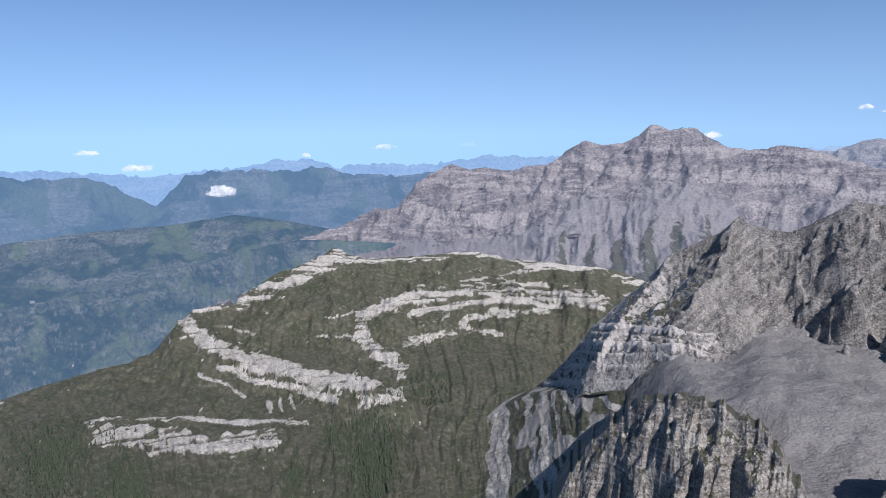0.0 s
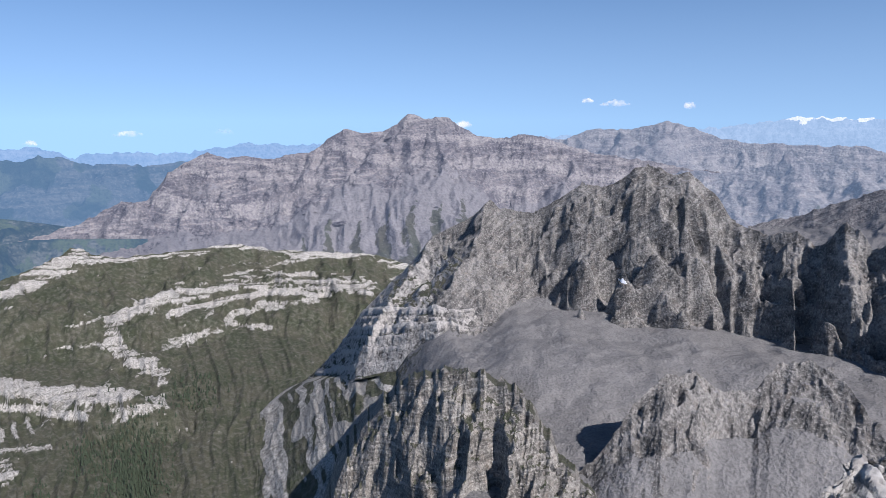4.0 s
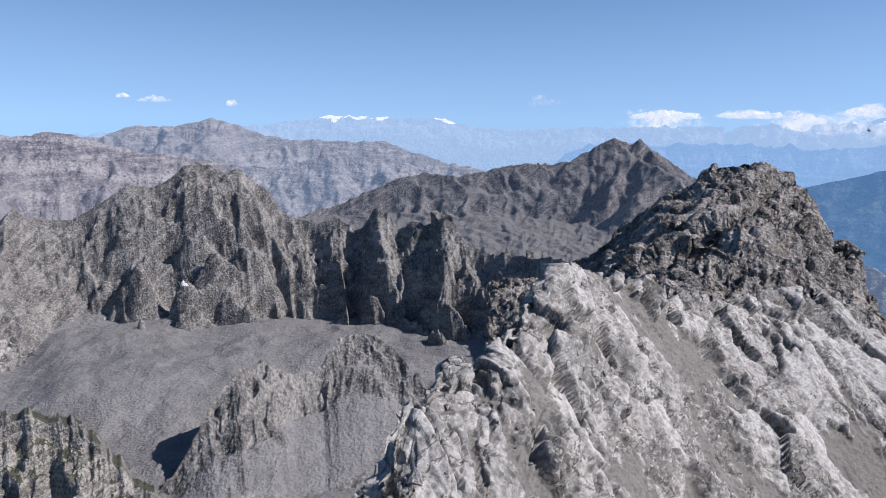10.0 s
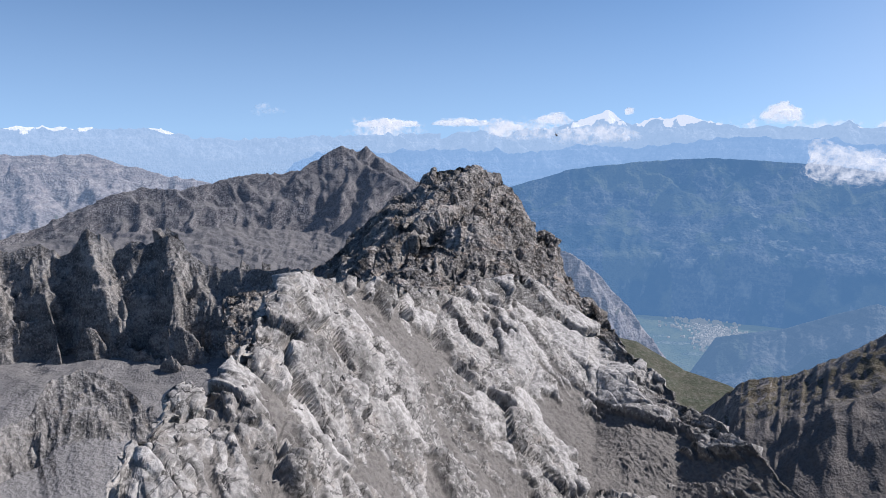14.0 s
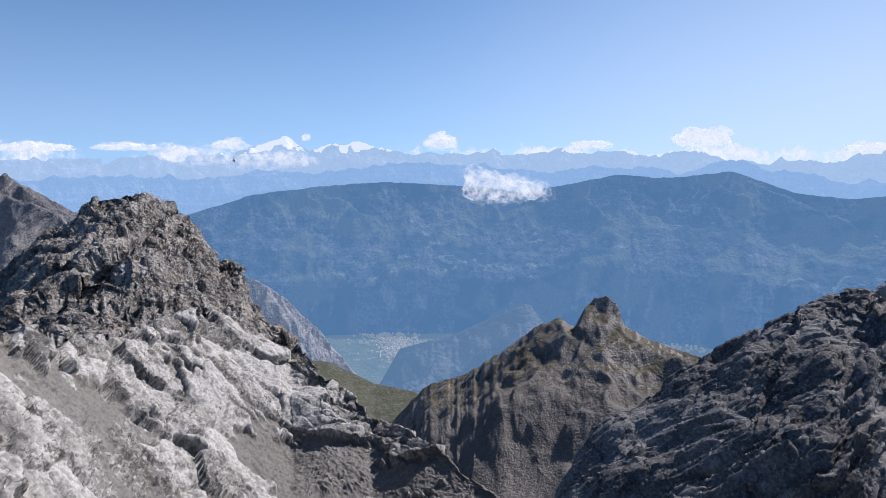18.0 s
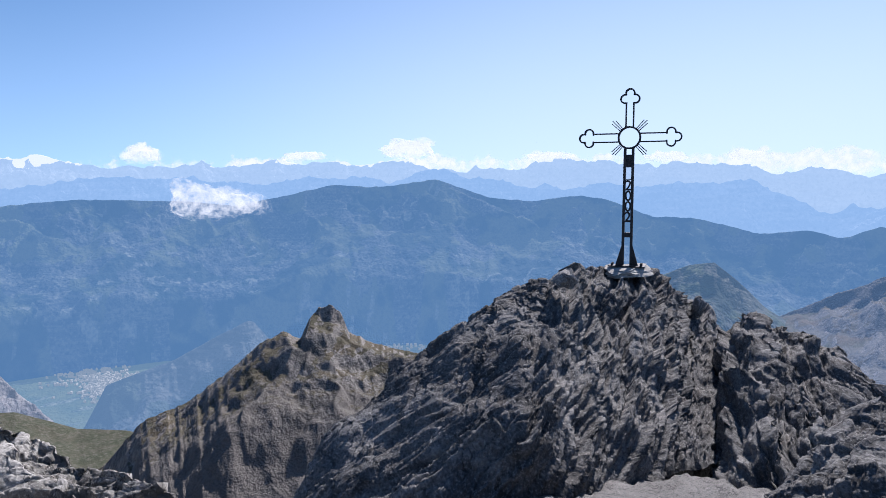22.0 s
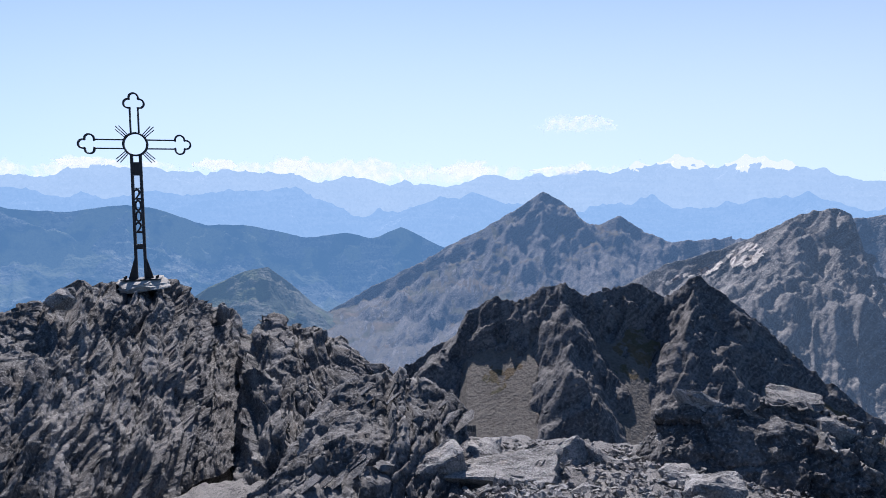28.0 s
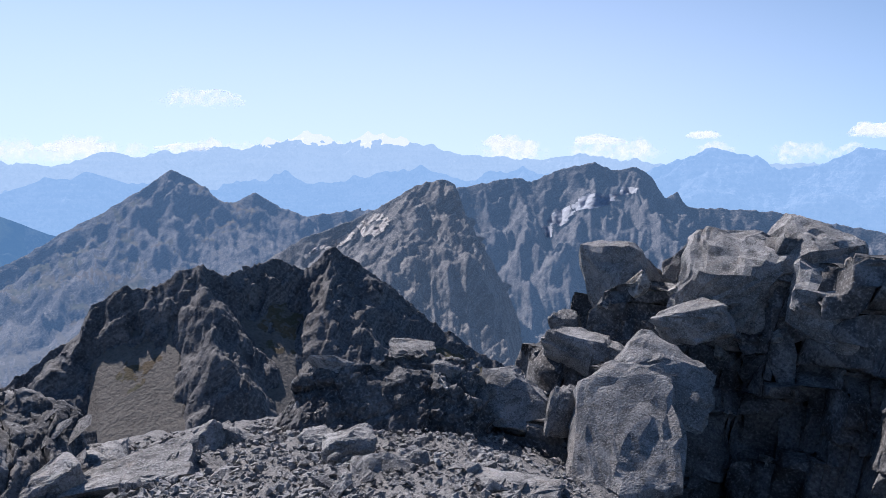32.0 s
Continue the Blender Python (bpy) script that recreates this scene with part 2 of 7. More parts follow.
    over = calc(nt, "ADD", attr(nt, "grass"), calc(nt, "MULTIPLY", calc(nt, "SUBTRACT", some, 0.5), bare_spots))
    col = blend(nt, remap(nt, over, 0.42, 0.6), col, green)
    col = blend(nt, remap(nt, edge, 0.45, 0.85), col, pale)
    over = calc(nt, "ADD", attr(nt, "snow"), calc(nt, "MULTIPLY", calc(nt, "SUBTRACT", some, 0.5), 0.9))
    snowed = remap(nt, over, 0.45, 0.55)
    col = blend(nt, snowed, col, snow)
    bm = shade(nt, "ShaderNodeBump", Strength=bump, Distance=size * 0.07, Height=height)
    bsdf = shade(nt, "ShaderNodeBsdfPrincipled", Base_Color=col, Roughness=rough, Normal=bm.outputs[0])
    bsdf.inputs["Specular IOR Level"].default_value = 0.2
    out = nt.nodes.new("ShaderNodeOutputMaterial")
    final = bsdf.outputs[0]
    # distance haze is painted: emission laid over the lit rock by a fixed share
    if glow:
        # strongly hazed slopes also emit a little of their own colour
        veil = blend(nt, 0.0 if haze_share < 0.45 else 0.16, glow, col)
        # snow emits its sunlit white rather than catching it
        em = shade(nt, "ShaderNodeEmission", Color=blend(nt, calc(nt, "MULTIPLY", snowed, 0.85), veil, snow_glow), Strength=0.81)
        mx = shade(nt, "ShaderNodeMixShader", Fac=haze_share)
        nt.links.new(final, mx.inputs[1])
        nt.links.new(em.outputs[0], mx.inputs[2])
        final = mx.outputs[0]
    nt.links.new(final, out.inputs["Surface"])
    return m


GRASS, TURF = (0.055, 0.064, 0.038), (0.088, 0.086, 0.060)
limestone = rock_material("limestone", 55, (0.10, 0.098, 0.094), (0.21, 0.20, 0.19), (0.36, 0.345, 0.32), (0.205, 0.20, 0.196), GRASS, TURF, (12, 35, 20), pale_low=1.7, pale_high=1.35, tone=0.8, layers=8.0, pepper=0.5)
banded = rock_material("banded limestone and turf", 60, (0.2, 0.19, 0.17), (0.34, 0.325, 0.29), (0.50, 0.48, 0.44), (0.27, 0.26, 0.24), GRASS, TURF, (8, 5, 0), tone=0.82, bare_spots=0.95, pepper=0.5)
# next three: rock colours with a share of blue air haze emitted on top
violet = rock_material("violet grey limestone with haze glow", 230, (0.12, 0.113, 0.128), (0.225, 0.212, 0.222), (0.38, 0.352, 0.333), (0.25, 0.24, 0.245), (0.075, 0.085, 0.055), TURF, (-6, 4, 0), 0.8, glow=(0.26, 0.33, 0.50), haze_share=0.14, pale_low=0.95, pale_high=1.0, tone=0.78, pepper=0.45)
pale_far = rock_material("pale limestone with haze glow", 230, (0.17, 0.16, 0.17), (0.29, 0.27, 0.27), (0.42, 0.39, 0.36), (0.28, 0.27, 0.27), (0.10, 0.11, 0.065), TURF, (-6, 4, 0), 0.7, glow=(0.25, 0.36, 0.53), haze_share=0.34, tone=0.8, pepper=0.5)
slate = rock_material("grey brown slate with faint haze glow", 100, (0.075, 0.072, 0.075), (0.155, 0.147, 0.146), (0.28, 0.265, 0.257), (0.175, 0.166, 0.158), (0.085, 0.085, 0.04), (0.15, 0.11, 0.06), (10, 28, 0), glow=(0.16, 0.22, 0.33), haze_share=0.10, tone=0.8)
hill_slate = rock_material("brown turf and slate", 60, (0.12, 0.115, 0.105), (0.21, 0.195, 0.18), (0.33, 0.30, 0.27), (0.155, 0.142, 0.13), (0.075, 0.072, 0.046), (0.115, 0.095, 0.062), (10, 28, 0), rust=0.1, tone=0.85, pepper=0.4)
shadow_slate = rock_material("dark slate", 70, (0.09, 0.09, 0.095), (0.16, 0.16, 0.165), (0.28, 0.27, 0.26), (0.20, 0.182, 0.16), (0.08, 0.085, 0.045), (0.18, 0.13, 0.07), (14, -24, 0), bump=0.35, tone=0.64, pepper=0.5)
# southern slates carry their bluish haze as emission
blue_slate = rock_material("slate slopes with blue haze glow", 130, (0.10, 0.10, 0.11), (0.18, 0.17, 0.17), (0.33, 0.31, 0.29), (0.16, 0.145, 0.125), (0.08, 0.085, 0.045), (0.17, 0.12, 0.07), (14, -24, 0), glow=(0.12, 0.23, 0.41), haze_share=0.36, tone=0.8, pepper=0.5)
# variant with dimmer haze emission, standing for the massif's shaded faces
massif_slate = rock_material("grey massif rock with shade and haze", 130, (0.10, 0.10, 0.11), (0.17, 0.165, 0.17), (0.30, 0.29, 0.28), (0.22, 0.21, 0.20), (0.08, 0.085, 0.045), (0.17, 0.12, 0.07), (14, -24, 0), glow=(0.11, 0.20, 0.34), haze_share=0.34, tone=0.85, pepper=0.5)
ridge_slate = rock_material("tilted slate slabs with haze glow", 80, (0.10, 0.10, 0.105), (0.19, 0.185, 0.18), (0.38, 0.36, 0.34), (0.24, 0.22, 0.20), (0.08, 0.085, 0.045), (0.17, 0.12, 0.07), (14, -30, 0), glow=(0.14, 0.22, 0.34), haze_share=0.20, tone=0.85, pepper=0.5)
near_rock = rock_material("pale grey limestone", 3.2, (0.15, 0.145, 0.135), (0.27, 0.26, 0.243), (0.49, 0.475, 0.445), (0.18, 0.169, 0.155), GRASS, TURF, (10, 40, 20), bump=0.35, layers=4, cracks=0.8, pale_low=1.15, pale_high=1.0, edge_noise=0.35, fine_scale=34.0, tone=0.81, pepper=0.45)
dark_rock = rock_material("dark grey schist", 2.2, (0.07, 0.07, 0.072), (0.15, 0.148, 0.149), (0.30, 0.296, 0.29), (0.2, 0.195, 0.187), GRASS, TURF, (25, 30, 0), bump=0.3, layers=7, cracks=0.3, fine_scale=60.0, tone=0.78, pepper=0.5)
peak_rock = rock_material("brown and grey limestone", 9, (0.12, 0.113, 0.105), (0.27, 0.255, 0.235), (0.46, 0.435, 0.40), (0.28, 0.265, 0.25), GRASS, TURF, (70, 10, 0), bump=0.9, layers=4, cracks=0.6, rust=0.6, tone=0.74, pepper=0.5)
spur_rock = rock_material("brown grey limestone ribs", 45, (0.13, 0.122, 0.11), (0.27, 0.255, 0.23), (0.43, 0.41, 0.37), (0.25, 0.24, 0.23), GRASS, TURF, (12, 10, 20), bump=0.9, tone=0.85, pepper=0.5)
gravel = rock_material("slate gravel", 0.45, (0.07, 0.07, 0.072), (0.15, 0.148, 0.148), (0.30, 0.295, 0.29), (0.16, 0.155, 0.15), GRASS, TURF, (0, 0, 0), bump=1.0, layers=1)
# the blue over woods and hills is haze put in as emission
wooded = rock_material("spruce woods and clearings with haze glow", 330, (0.05, 0.06, 0.045), (0.12, 0.125, 0.09), (0.25, 0.24, 0.21), (0.1, 0.1, 0.1), (0.022, 0.036, 0.026), (0.125, 0.15, 0.07), glow=(0.13, 0.25, 0.42), haze_share=0.40, tone=0.72, patch_edge=0.035, bare_spots=0.9)
hills_blue = rock_material("wooded hills with blue haze glow", 420, (0.06, 0.08, 0.085), (0.12, 0.13, 0.125), (0.22, 0.22, 0.20), (0.1, 0.12, 0.11), (0.03, 0.05, 0.04), (0.10, 0.125, 0.085), glow=(0.17, 0.32, 0.54), haze_share=0.62, tone=0.8, pepper=0.4, patch_edge=0.035, bare_spots=0.9)
# far ranges and valley: most of their blue is emitted haze, not ground colour
far_blue = rock_material("hazy distant range", 500, (0.10, 0.13, 0.17), (0.18, 0.20, 0.22), (0.30, 0.30, 0.31), (0.2, 0.2, 0.2), (0.1, 0.12, 0.1), TURF, glow=(0.30, 0.52, 0.84), haze_share=0.84)
far_pale = rock_material("pale range with snow and haze glow", 500, (0.16, 0.19, 0.24), (0.22, 0.24, 0.27), (0.34, 0.34, 0.34), (0.2, 0.2, 0.2), (0.1, 0.12, 0.1), TURF, glow=(0.42, 0.62, 0.88), haze_share=0.84, snow=(1.0, 1.0, 1.0))
valley_blue = rock_material("shaded far valley side with haze glow", 420, (0.05, 0.065, 0.08), (0.10, 0.115, 0.11), (0.22, 0.23, 0.19), (0.1, 0.1, 0.1), (0.03, 0.05, 0.045), (0.15, 0.17, 0.10), glow=(0.112, 0.255, 0.485), haze_share=0.74, pale_low=1.5, pale_high=1.3, patch_edge=0.035, bare_spots=0.9)
valley_floor = rock_material("hazy valley floor with fields", 260, (0.06, 0.09, 0.08), (0.12, 0.15, 0.11), (0.26, 0.28, 0.22), (0.2, 0.2, 0.18), (0.07, 0.11, 0.07), (0.16, 0.19, 0.10), glow=(0.16, 0.30, 0.48), haze_share=0.72)
lowland = rock_material("meadow and wood lowland", 420, (0.03, 0.045, 0.03), (0.06, 0.075, 0.045), (0.12, 0.13, 0.07), (0.1, 0.1, 0.08), (0.045, 0.065, 0.03), (0.12, 0.13, 0.065), tone=0.8, patch_edge=0.035, bare_spots=0.9)


# ---- mountains: a crest line and a foot line by bearing, height angle and distance ----
def grid_mesh(name, xyz, rows, cols, layers, material, closed=False):
    me = bpy.data.meshes.new(name)
    idx = np.arange(rows * cols).reshape(rows, cols)
    if closed:
        idx = np.concatenate([idx, idx[:, :1]], 1)
    q = np.stack([idx[:-1, :-1], idx[:-1, 1:], idx[1:, 1:], idx[1:, :-1]], -1).reshape(-1, 4)
    me.vertices.add(len(xyz))
    me.vertices.foreach_set("co", xyz.astype(np.float32).ravel())
    me.loops.add(q.size)
    me.loops.foreach_set("vertex_index", q.ravel().astype(np.int32))
    me.polygons.add(len(q))
    me.polygons.foreach_set("loop_start", np.arange(0, q.size, 4, dtype=np.int32))
    me.update(calc_edges=True)
    for key, values in layers.items():
        at = me.attributes.new(key, "FLOAT", "POINT")
        at.data.foreach_set("value", np.broadcast_to(values, len(xyz)).astype(np.float32).ravel())
    me.materials.append(material)
    me.validate()
    return me


def line(points, bearing):
    """Distance and height along a line of (bearing, height angle, distance)."""
    a = np.array(points, float)
    d = np.interp(bearing, a[:, 0], a[:, 2])
    z = np.interp(bearing, a[:, 0], a[:, 2] * np.tan(np.radians(a[:, 1])))
    return d, z


def places(points):
    """x, y, z of points given by bearing, height angle and distance."""
    a = np.array(points, float)
    b = np.radians(a[:, 0])
    return np.stack([a[:, 2] * np.sin(b), a[:, 2] * np.cos(b), a[:, 2] * np.tan(np.radians(a[:, 1]))], -1)


def ridge_height(X, Y, p, slope):
    """Height of a side ridge along the places p whose flanks fall off at a slope."""
    out = np.full(X.shape, -1e9, np.float32)
    for (ax, ay, az), (bx, by, bz) in zip(p[:-1], p[1:]):
        ex, ey = bx - ax, by - ay
        t = np.clip(((X - ax) * ex + (Y - ay) * ey) / (ex * ex + ey * ey + 1e-6), 0, 1)
        d = np.hypot(X - ax - t * ex, Y - ay - t * ey)
        np.maximum(out, az + t * (bz - az) - slope * d, out=out)
    return out


def spurs(crest, count, length, fall, slope, seed, lean=0.0, lo=None, hi=None, sides=2, spread=18, bend=0.75, below=0.03):
    """Side ridges that run down from a crest towards the summit, each with smaller ones of its own."""
    rnd = random.Random(seed)
    lo, hi = crest[0][0] if lo is None else lo, crest[-1][0] if hi is None else hi
    made = []
    for i in range(count):
        b = lo + (hi - lo) * (i + rnd.uniform(0.2, 0.8)) / count
        d, z = [float(v) for v in line(crest, b)]
        L, H = length * rnd.uniform(0.7, 1.15), fall * rnd.uniform(0.75, 1.1)
        turn = radians(b + 180 + lean + rnd.uniform(-spread, spread))
        x, y = d * math.sin(radians(b)), d * math.cos(radians(b))
        z -= below * H
        path = [(x, y, z)]
        for k in range(1, 6):
            turn += radians(rnd.uniform(-16, 16))
            x, y = x + math.sin(turn) * L / 5, y + math.cos(turn) * L / 5
            path.append((x, y, z - H * (k / 5) ** bend + rnd.uniform(-0.05, 0.05) * H))
        made.append((np.array(path), slope * rnd.uniform(0.85, 1.2)))
        for j in range(sides):
            k = rnd.randint(1, 3)
            px, py, pz = path[k]
            t2 = turn + radians(rnd.choice((-1, 1)) * rnd.uniform(35, 65))
            l2 = L * rnd.uniform(0.3, 0.5)
            h2 = H * rnd.uniform(0.35, 0.55)
            made.append((np.array([(px + math.sin(t2) * l2 * q, py + math.cos(t2) * l2 * q, pz - h2 * q ** bend) for q in (0, 0.5, 1)]), slope * 1.1))
    return made


def blocky(p, axes, sizes, amount, seed, sharp=0.14):
    """Jointed rock: the surface steps along three sets of joints."""
    a = np.array(axes, float)
    a /= np.linalg.norm(a, axis=1)[:, None]
    q = p @ a.T
    out = q.copy()
    for i, L in enumerate(sizes):
        k = (i + 1) % 3
        u = q[:, i] / L + 0.45 * smooth(p[:, 0] / (L * 2.6), p[:, 1] / (L * 2.6), p[:, 2] / (L * 2.6), seed + i)
        u = u + 0.5 * smooth(q[:, k] / (sizes[k] * 1.2), u * 0, None, seed + 7 + i)
        f = u - np.floor(u)
        out[:, i] += amount * L * (step(0.5 - sharp, 0.5 + sharp, f) - f)
    return p + (out - q) @ np.linalg.inv(a).T


def massif(name, crest, foot, material, grid=0.11, rows=80, power=1.3, talus=0.55, cliff=1.0, jag=0.0, jag_len=30.0, rough=0.0, rough_len=40.0,
           ridges=(), warp=0.0, back=0.8, back_depth=400.0, back_rows=10, seed=1, paint=None, deform=None, craggy=0.0, craggy_len=20.0,
           ledges=None, even=False, lean=0.0, soft=0.0, eye=(0, 0, 0), apron=0.2, toe=0.15, pillars=None, rills=None):
    """A mountain: scree from its foot, a cliff below its crest line, side ridges, crags and what covers it."""
    lo, hi = crest[0][0], crest[-1][0]
    B = np.linspace(lo, hi, int((hi - lo) / grid) + 2)
    dc, zc = line(crest, B)
    if isinstance(power, list):
        power = np.interp(B, [c[0] for c in power], [c[1] for c in power])
    if isinstance(jag, list):
        jag = np.interp(B, [c[0] for c in jag], [c[1] for c in jag])
    if isinstance(cliff, list):
        cliff = np.interp(B, [c[0] for c in cliff], [c[1] for c in cliff])
    if soft:
        n = max(3, int(soft / grid) | 1)
        win = np.hanning(n + 2)[1:-1]
        zc = np.convolve(np.pad(zc, n // 2, "edge"), win / win.sum(), "valid")
    df, zf = line(foot, B)
    rb = np.radians(B)
    arc = np.concatenate([[0], np.cumsum(np.hypot(np.diff(dc * np.sin(rb)), np.diff(dc * np.cos(rb))))])
    s = np.concatenate([1 - (1 - np.linspace(0, 1, rows)) ** 1.25, 1 + np.linspace(0, 1, back_rows + 1)[1:] ** 1.5])[:, None]
    front = np.minimum(s, 1)
    if even:
        D = df * (dc / df) ** front
        front = (D - df) / (dc - df)
    else:
        D = df + (dc - df) * front
    Z = zf + (zc - zf) * talus * front ** power
    low = Z
    jagged = jag * (2.2 * ridged(arc / jag_len, 0 * arc, octaves=4, seed=seed) - 1.5) if np.any(jag) else 0
    Z = np.maximum(Z, zc + jagged * np.exp(-(dc - D) / (1.5 * jag_len)) - cliff * (dc - D)) if talus < 1 else Z + jagged * np.clip((front - 0.9) / 0.1, 0, 1)
    behind = np.maximum(s - 1, 0) * back_depth
    low = low - behind * back - 1
    D, Z = D + behind, Z - behind * back
    X, Y = D * np.sin(rb), D * np.cos(rb)
    U = np.broadcast_to(arc, D.shape)
    inside = s <= 1
    WX, WY = X, Y
    if warp:
        WX = X + warp * fbm(X / (warp * 3), Y / (warp * 3), octaves=3, seed=seed + 70)
        WY = Y + warp * fbm(X / (warp * 3), Y / (warp * 3), octaves=3, seed=seed + 71)
    if pillars:
        V = np.maximum(dc - D, 0)
        for share, depth, long, steepness, top, octaves in pillars:
            depth = depth * np.interp(B, [c[0] for c in share], [c[1] for c in share])
            wob = 0.5 * grad(X / (long * 1.6), Y / (long * 1.6), None, seed + 81) + 0.18 * grad(X / (long * 0.4), Y / (long * 0.4), None, seed + 82)
            P = depth * (1.3 * ribs((U + lean * V) / long + wob, V / (long * 5.0), octaves, seed + 83) - 0.15 + 0.45 * grad(U / (long * 2.3), 0 * U, None, seed + 84))
            bite = 1 + 0.45 * grad(U / (long * 0.7), V / 14.0, None, seed + 85)
            face = zc + jagged * np.exp(-V / (0.6 * long)) - top * np.minimum(V, np.maximum(P, 0)) - steepness * bite * np.maximum(V - np.maximum(P, 0), 0)
            Z = np.where(inside & (depth > 0.5), np.maximum(np.where(depth > 0.5, low, Z), face), Z)
    raised = (Z > low + 1).astype(float) if talus < 1 else np.ones(Z.shape)
    if talus < 1 and warp:
        Z = np.where(inside & (raised > 0), np.maximum(low, Z - cliff * 1.6 * np.abs(WX - X) * np.clip((1 - front) / 0.05, 0, 1)), Z)
    for p, slope in ridges:
        side = ridge_height(WX, WY, p, slope)
        grown = inside & (side > Z)
        raised = np.where(grown, 1.0, raised)
        Z = np.where(grown, side, Z)
    Z = np.where(inside, np.minimum(Z, np.maximum(zc + jagged, low)), Z)
    calm = np.clip((1 - front) / 0.06, 0.12, 1) * (apron + (1 - apron) * raised)
    if craggy:
        V = dc - D
        side = U + lean * V + (WX - X) * 0.8
        r = ridged(side / craggy_len, V / (craggy_len * 2.6) + fbm(X / craggy_len, Y / craggy_len, octaves=2, seed=seed + 3) * 0.4, octaves=5, seed=seed + 5)
        Z = Z + craggy * (1.9 * r - 1.35) * calm
    if rough:
        Z = Z + rough * fbm(X / rough_len, Y / rough_len, Z / rough_len, octaves=5, seed=seed + 9) * calm
    if rills:
        V = dc - D
        for amount, long in rills:
            bend = 0.8 * grad(X / (long * 5), Y / (long * 5), None, seed + 91)
            Z = Z + amount * (ribs(U / long + bend, V / (long * 7) + bend, 3, seed + 92) - 0.5) * np.clip((1 - front) / 0.05, 0, 1) * inside
    if talus < 1:
        Z = np.where(inside, zf + (Z - zf) * step(0, toe, front), Z)
    lift = 0
    if ledges:
        height = np.degrees(np.arctan2(Z, D))
        masks = 0 * Z
        for pts, width, up in ledges:
            q = np.array(pts, float)
            away = np.full(Z.shape, 9.0)
            wob = 0.35 * fbm(X / 50, Y / 50, octaves=4, seed=seed + 33)
            for (b0, e0), (b1, e1) in zip(q[:-1], q[1:]):
                t = np.clip(((B - b0) * (b1 - b0) + (height + wob - e0) * (e1 - e0)) / ((b1 - b0) ** 2 + (e1 - e0) ** 2), 0, 1)
                away = np.minimum(away, np.hypot(B - b0 - t * (b1 - b0), height + wob - e0 - t * (e1 - e0)))
            m = 1 - step(width * 0.55, width, away + 0.75 * width * fbm(X / 22, Y / 22, Z / 8, octaves=5, seed=seed + 34))
            bed = smooth((height + wob) * 6.5, B * 0.12 + 0 * height, seed=seed + 36) + 0.5 * smooth((height + wob) * 15, B * 0.3 + 0 * height, seed=seed + 37)
            m = m * (0.35 + 0.65 * step(-0.35, 0.15, bed))
            masks = np.maximum(masks, m)
            Z = Z + 0.35 * up * m * inside
        lift = masks
    xyz = np.stack([X, Y, Z], -1)
    gy = np.gradient(Z, axis=0) / np.maximum(np.abs(np.gradient(D, axis=0)), 1e-3)
    gx = np.gradient(Z, axis=1) / np.maximum(np.gradient(U, axis=1), 1e-3)
    steep = np.hypot(gx, gy)
    layers = dict(talus=0.0, grass=0.0, snow=0.0, band=0.0)
    if paint:
        layers.update(paint(X, Y, Z, steep, front, np.broadcast_to(B, D.shape), raised))
    if ledges:
        layers["band"] = np.maximum(layers["band"], lift)
        layers["grass"] = layers["grass"] * (1 - step(0.2, 0.6, lift))
    flat = xyz.reshape(-1, 3) + np.array(eye, float)
    if deform:
        flat = deform(flat, xyz)
    layers = {k: (np.asarray(v).ravel() if np.ndim(v) else v) for k, v in layers.items()}
    return new(name, grid_mesh(name, flat, D.shape[0], D.shape[1], layers, material))


# ---- what covers the slopes ----
def bare_wall(scree_below, width=0.12, turf=0.0):
    """Bare rock above, a scree apron where the slope eases."""
    def paint(X, Y, Z, steep, front, B, drop):
        n = fbm(X / 60, Y / 60, seed=3) * 0.25
        return dict(talus=1 - step(scree_below - width, scree_below + width, steep + n),
                    grass=turf * (1 - step(0.5, 0.9, steep + n)) * step(-0.2, 0.3, fbm(X / 150, Y / 150, seed=8)))
    return paint


# ---- ground: one sheet to the horizon ----
def ground_sheet():
    na, nr = 360, 60
    B = np.radians(np.linspace(0, 360, na, endpoint=False))
    R = np.geomspace(250, 4950, nr)[:, None]
    X, Y = R * np.sin(B), R * np.cos(B)
    deg = np.degrees(B)
    deg = np.where(deg > 300, deg - 360, deg)
    south = step(60, 95, deg) * (1 - step(150, 215, deg))
    Z = -700 - 225 * south * step(900, 2600, R) + fbm(X / 500, Y / 500, seed=4) * 70 * (1 - south * step(1500, 2500, R))
    grass = 0.75 + 0 * X
    me = grid_mesh("ground", np.stack([X, Y, Z], -1).reshape(-1, 3), nr, na, dict(grass=grass.ravel(), talus=0.0, snow=0.0, band=0.0), lowland, closed=True)
    return tagged(new("ground", me), "wooded and meadow-covered valley land far below the summit", "ground", kind="structure")


ground_sheet()


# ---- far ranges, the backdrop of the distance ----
def snowy(level, amount=1.0):
    def paint(X, Y, Z, steep, front, B, drop):
        n = fbm(X / 90, Y / 90, Z / 60, octaves=5, seed=12)
        return dict(snow=amount * step(level - 12, level + 12, Z + 55 * n))
    return paint


def plain(X, Y, Z, steep, front, B, drop):
    n = fbm(X / 200, Y / 200, seed=6)
    return dict(grass=step(-0.3, 0.4, n), talus=0 * X)


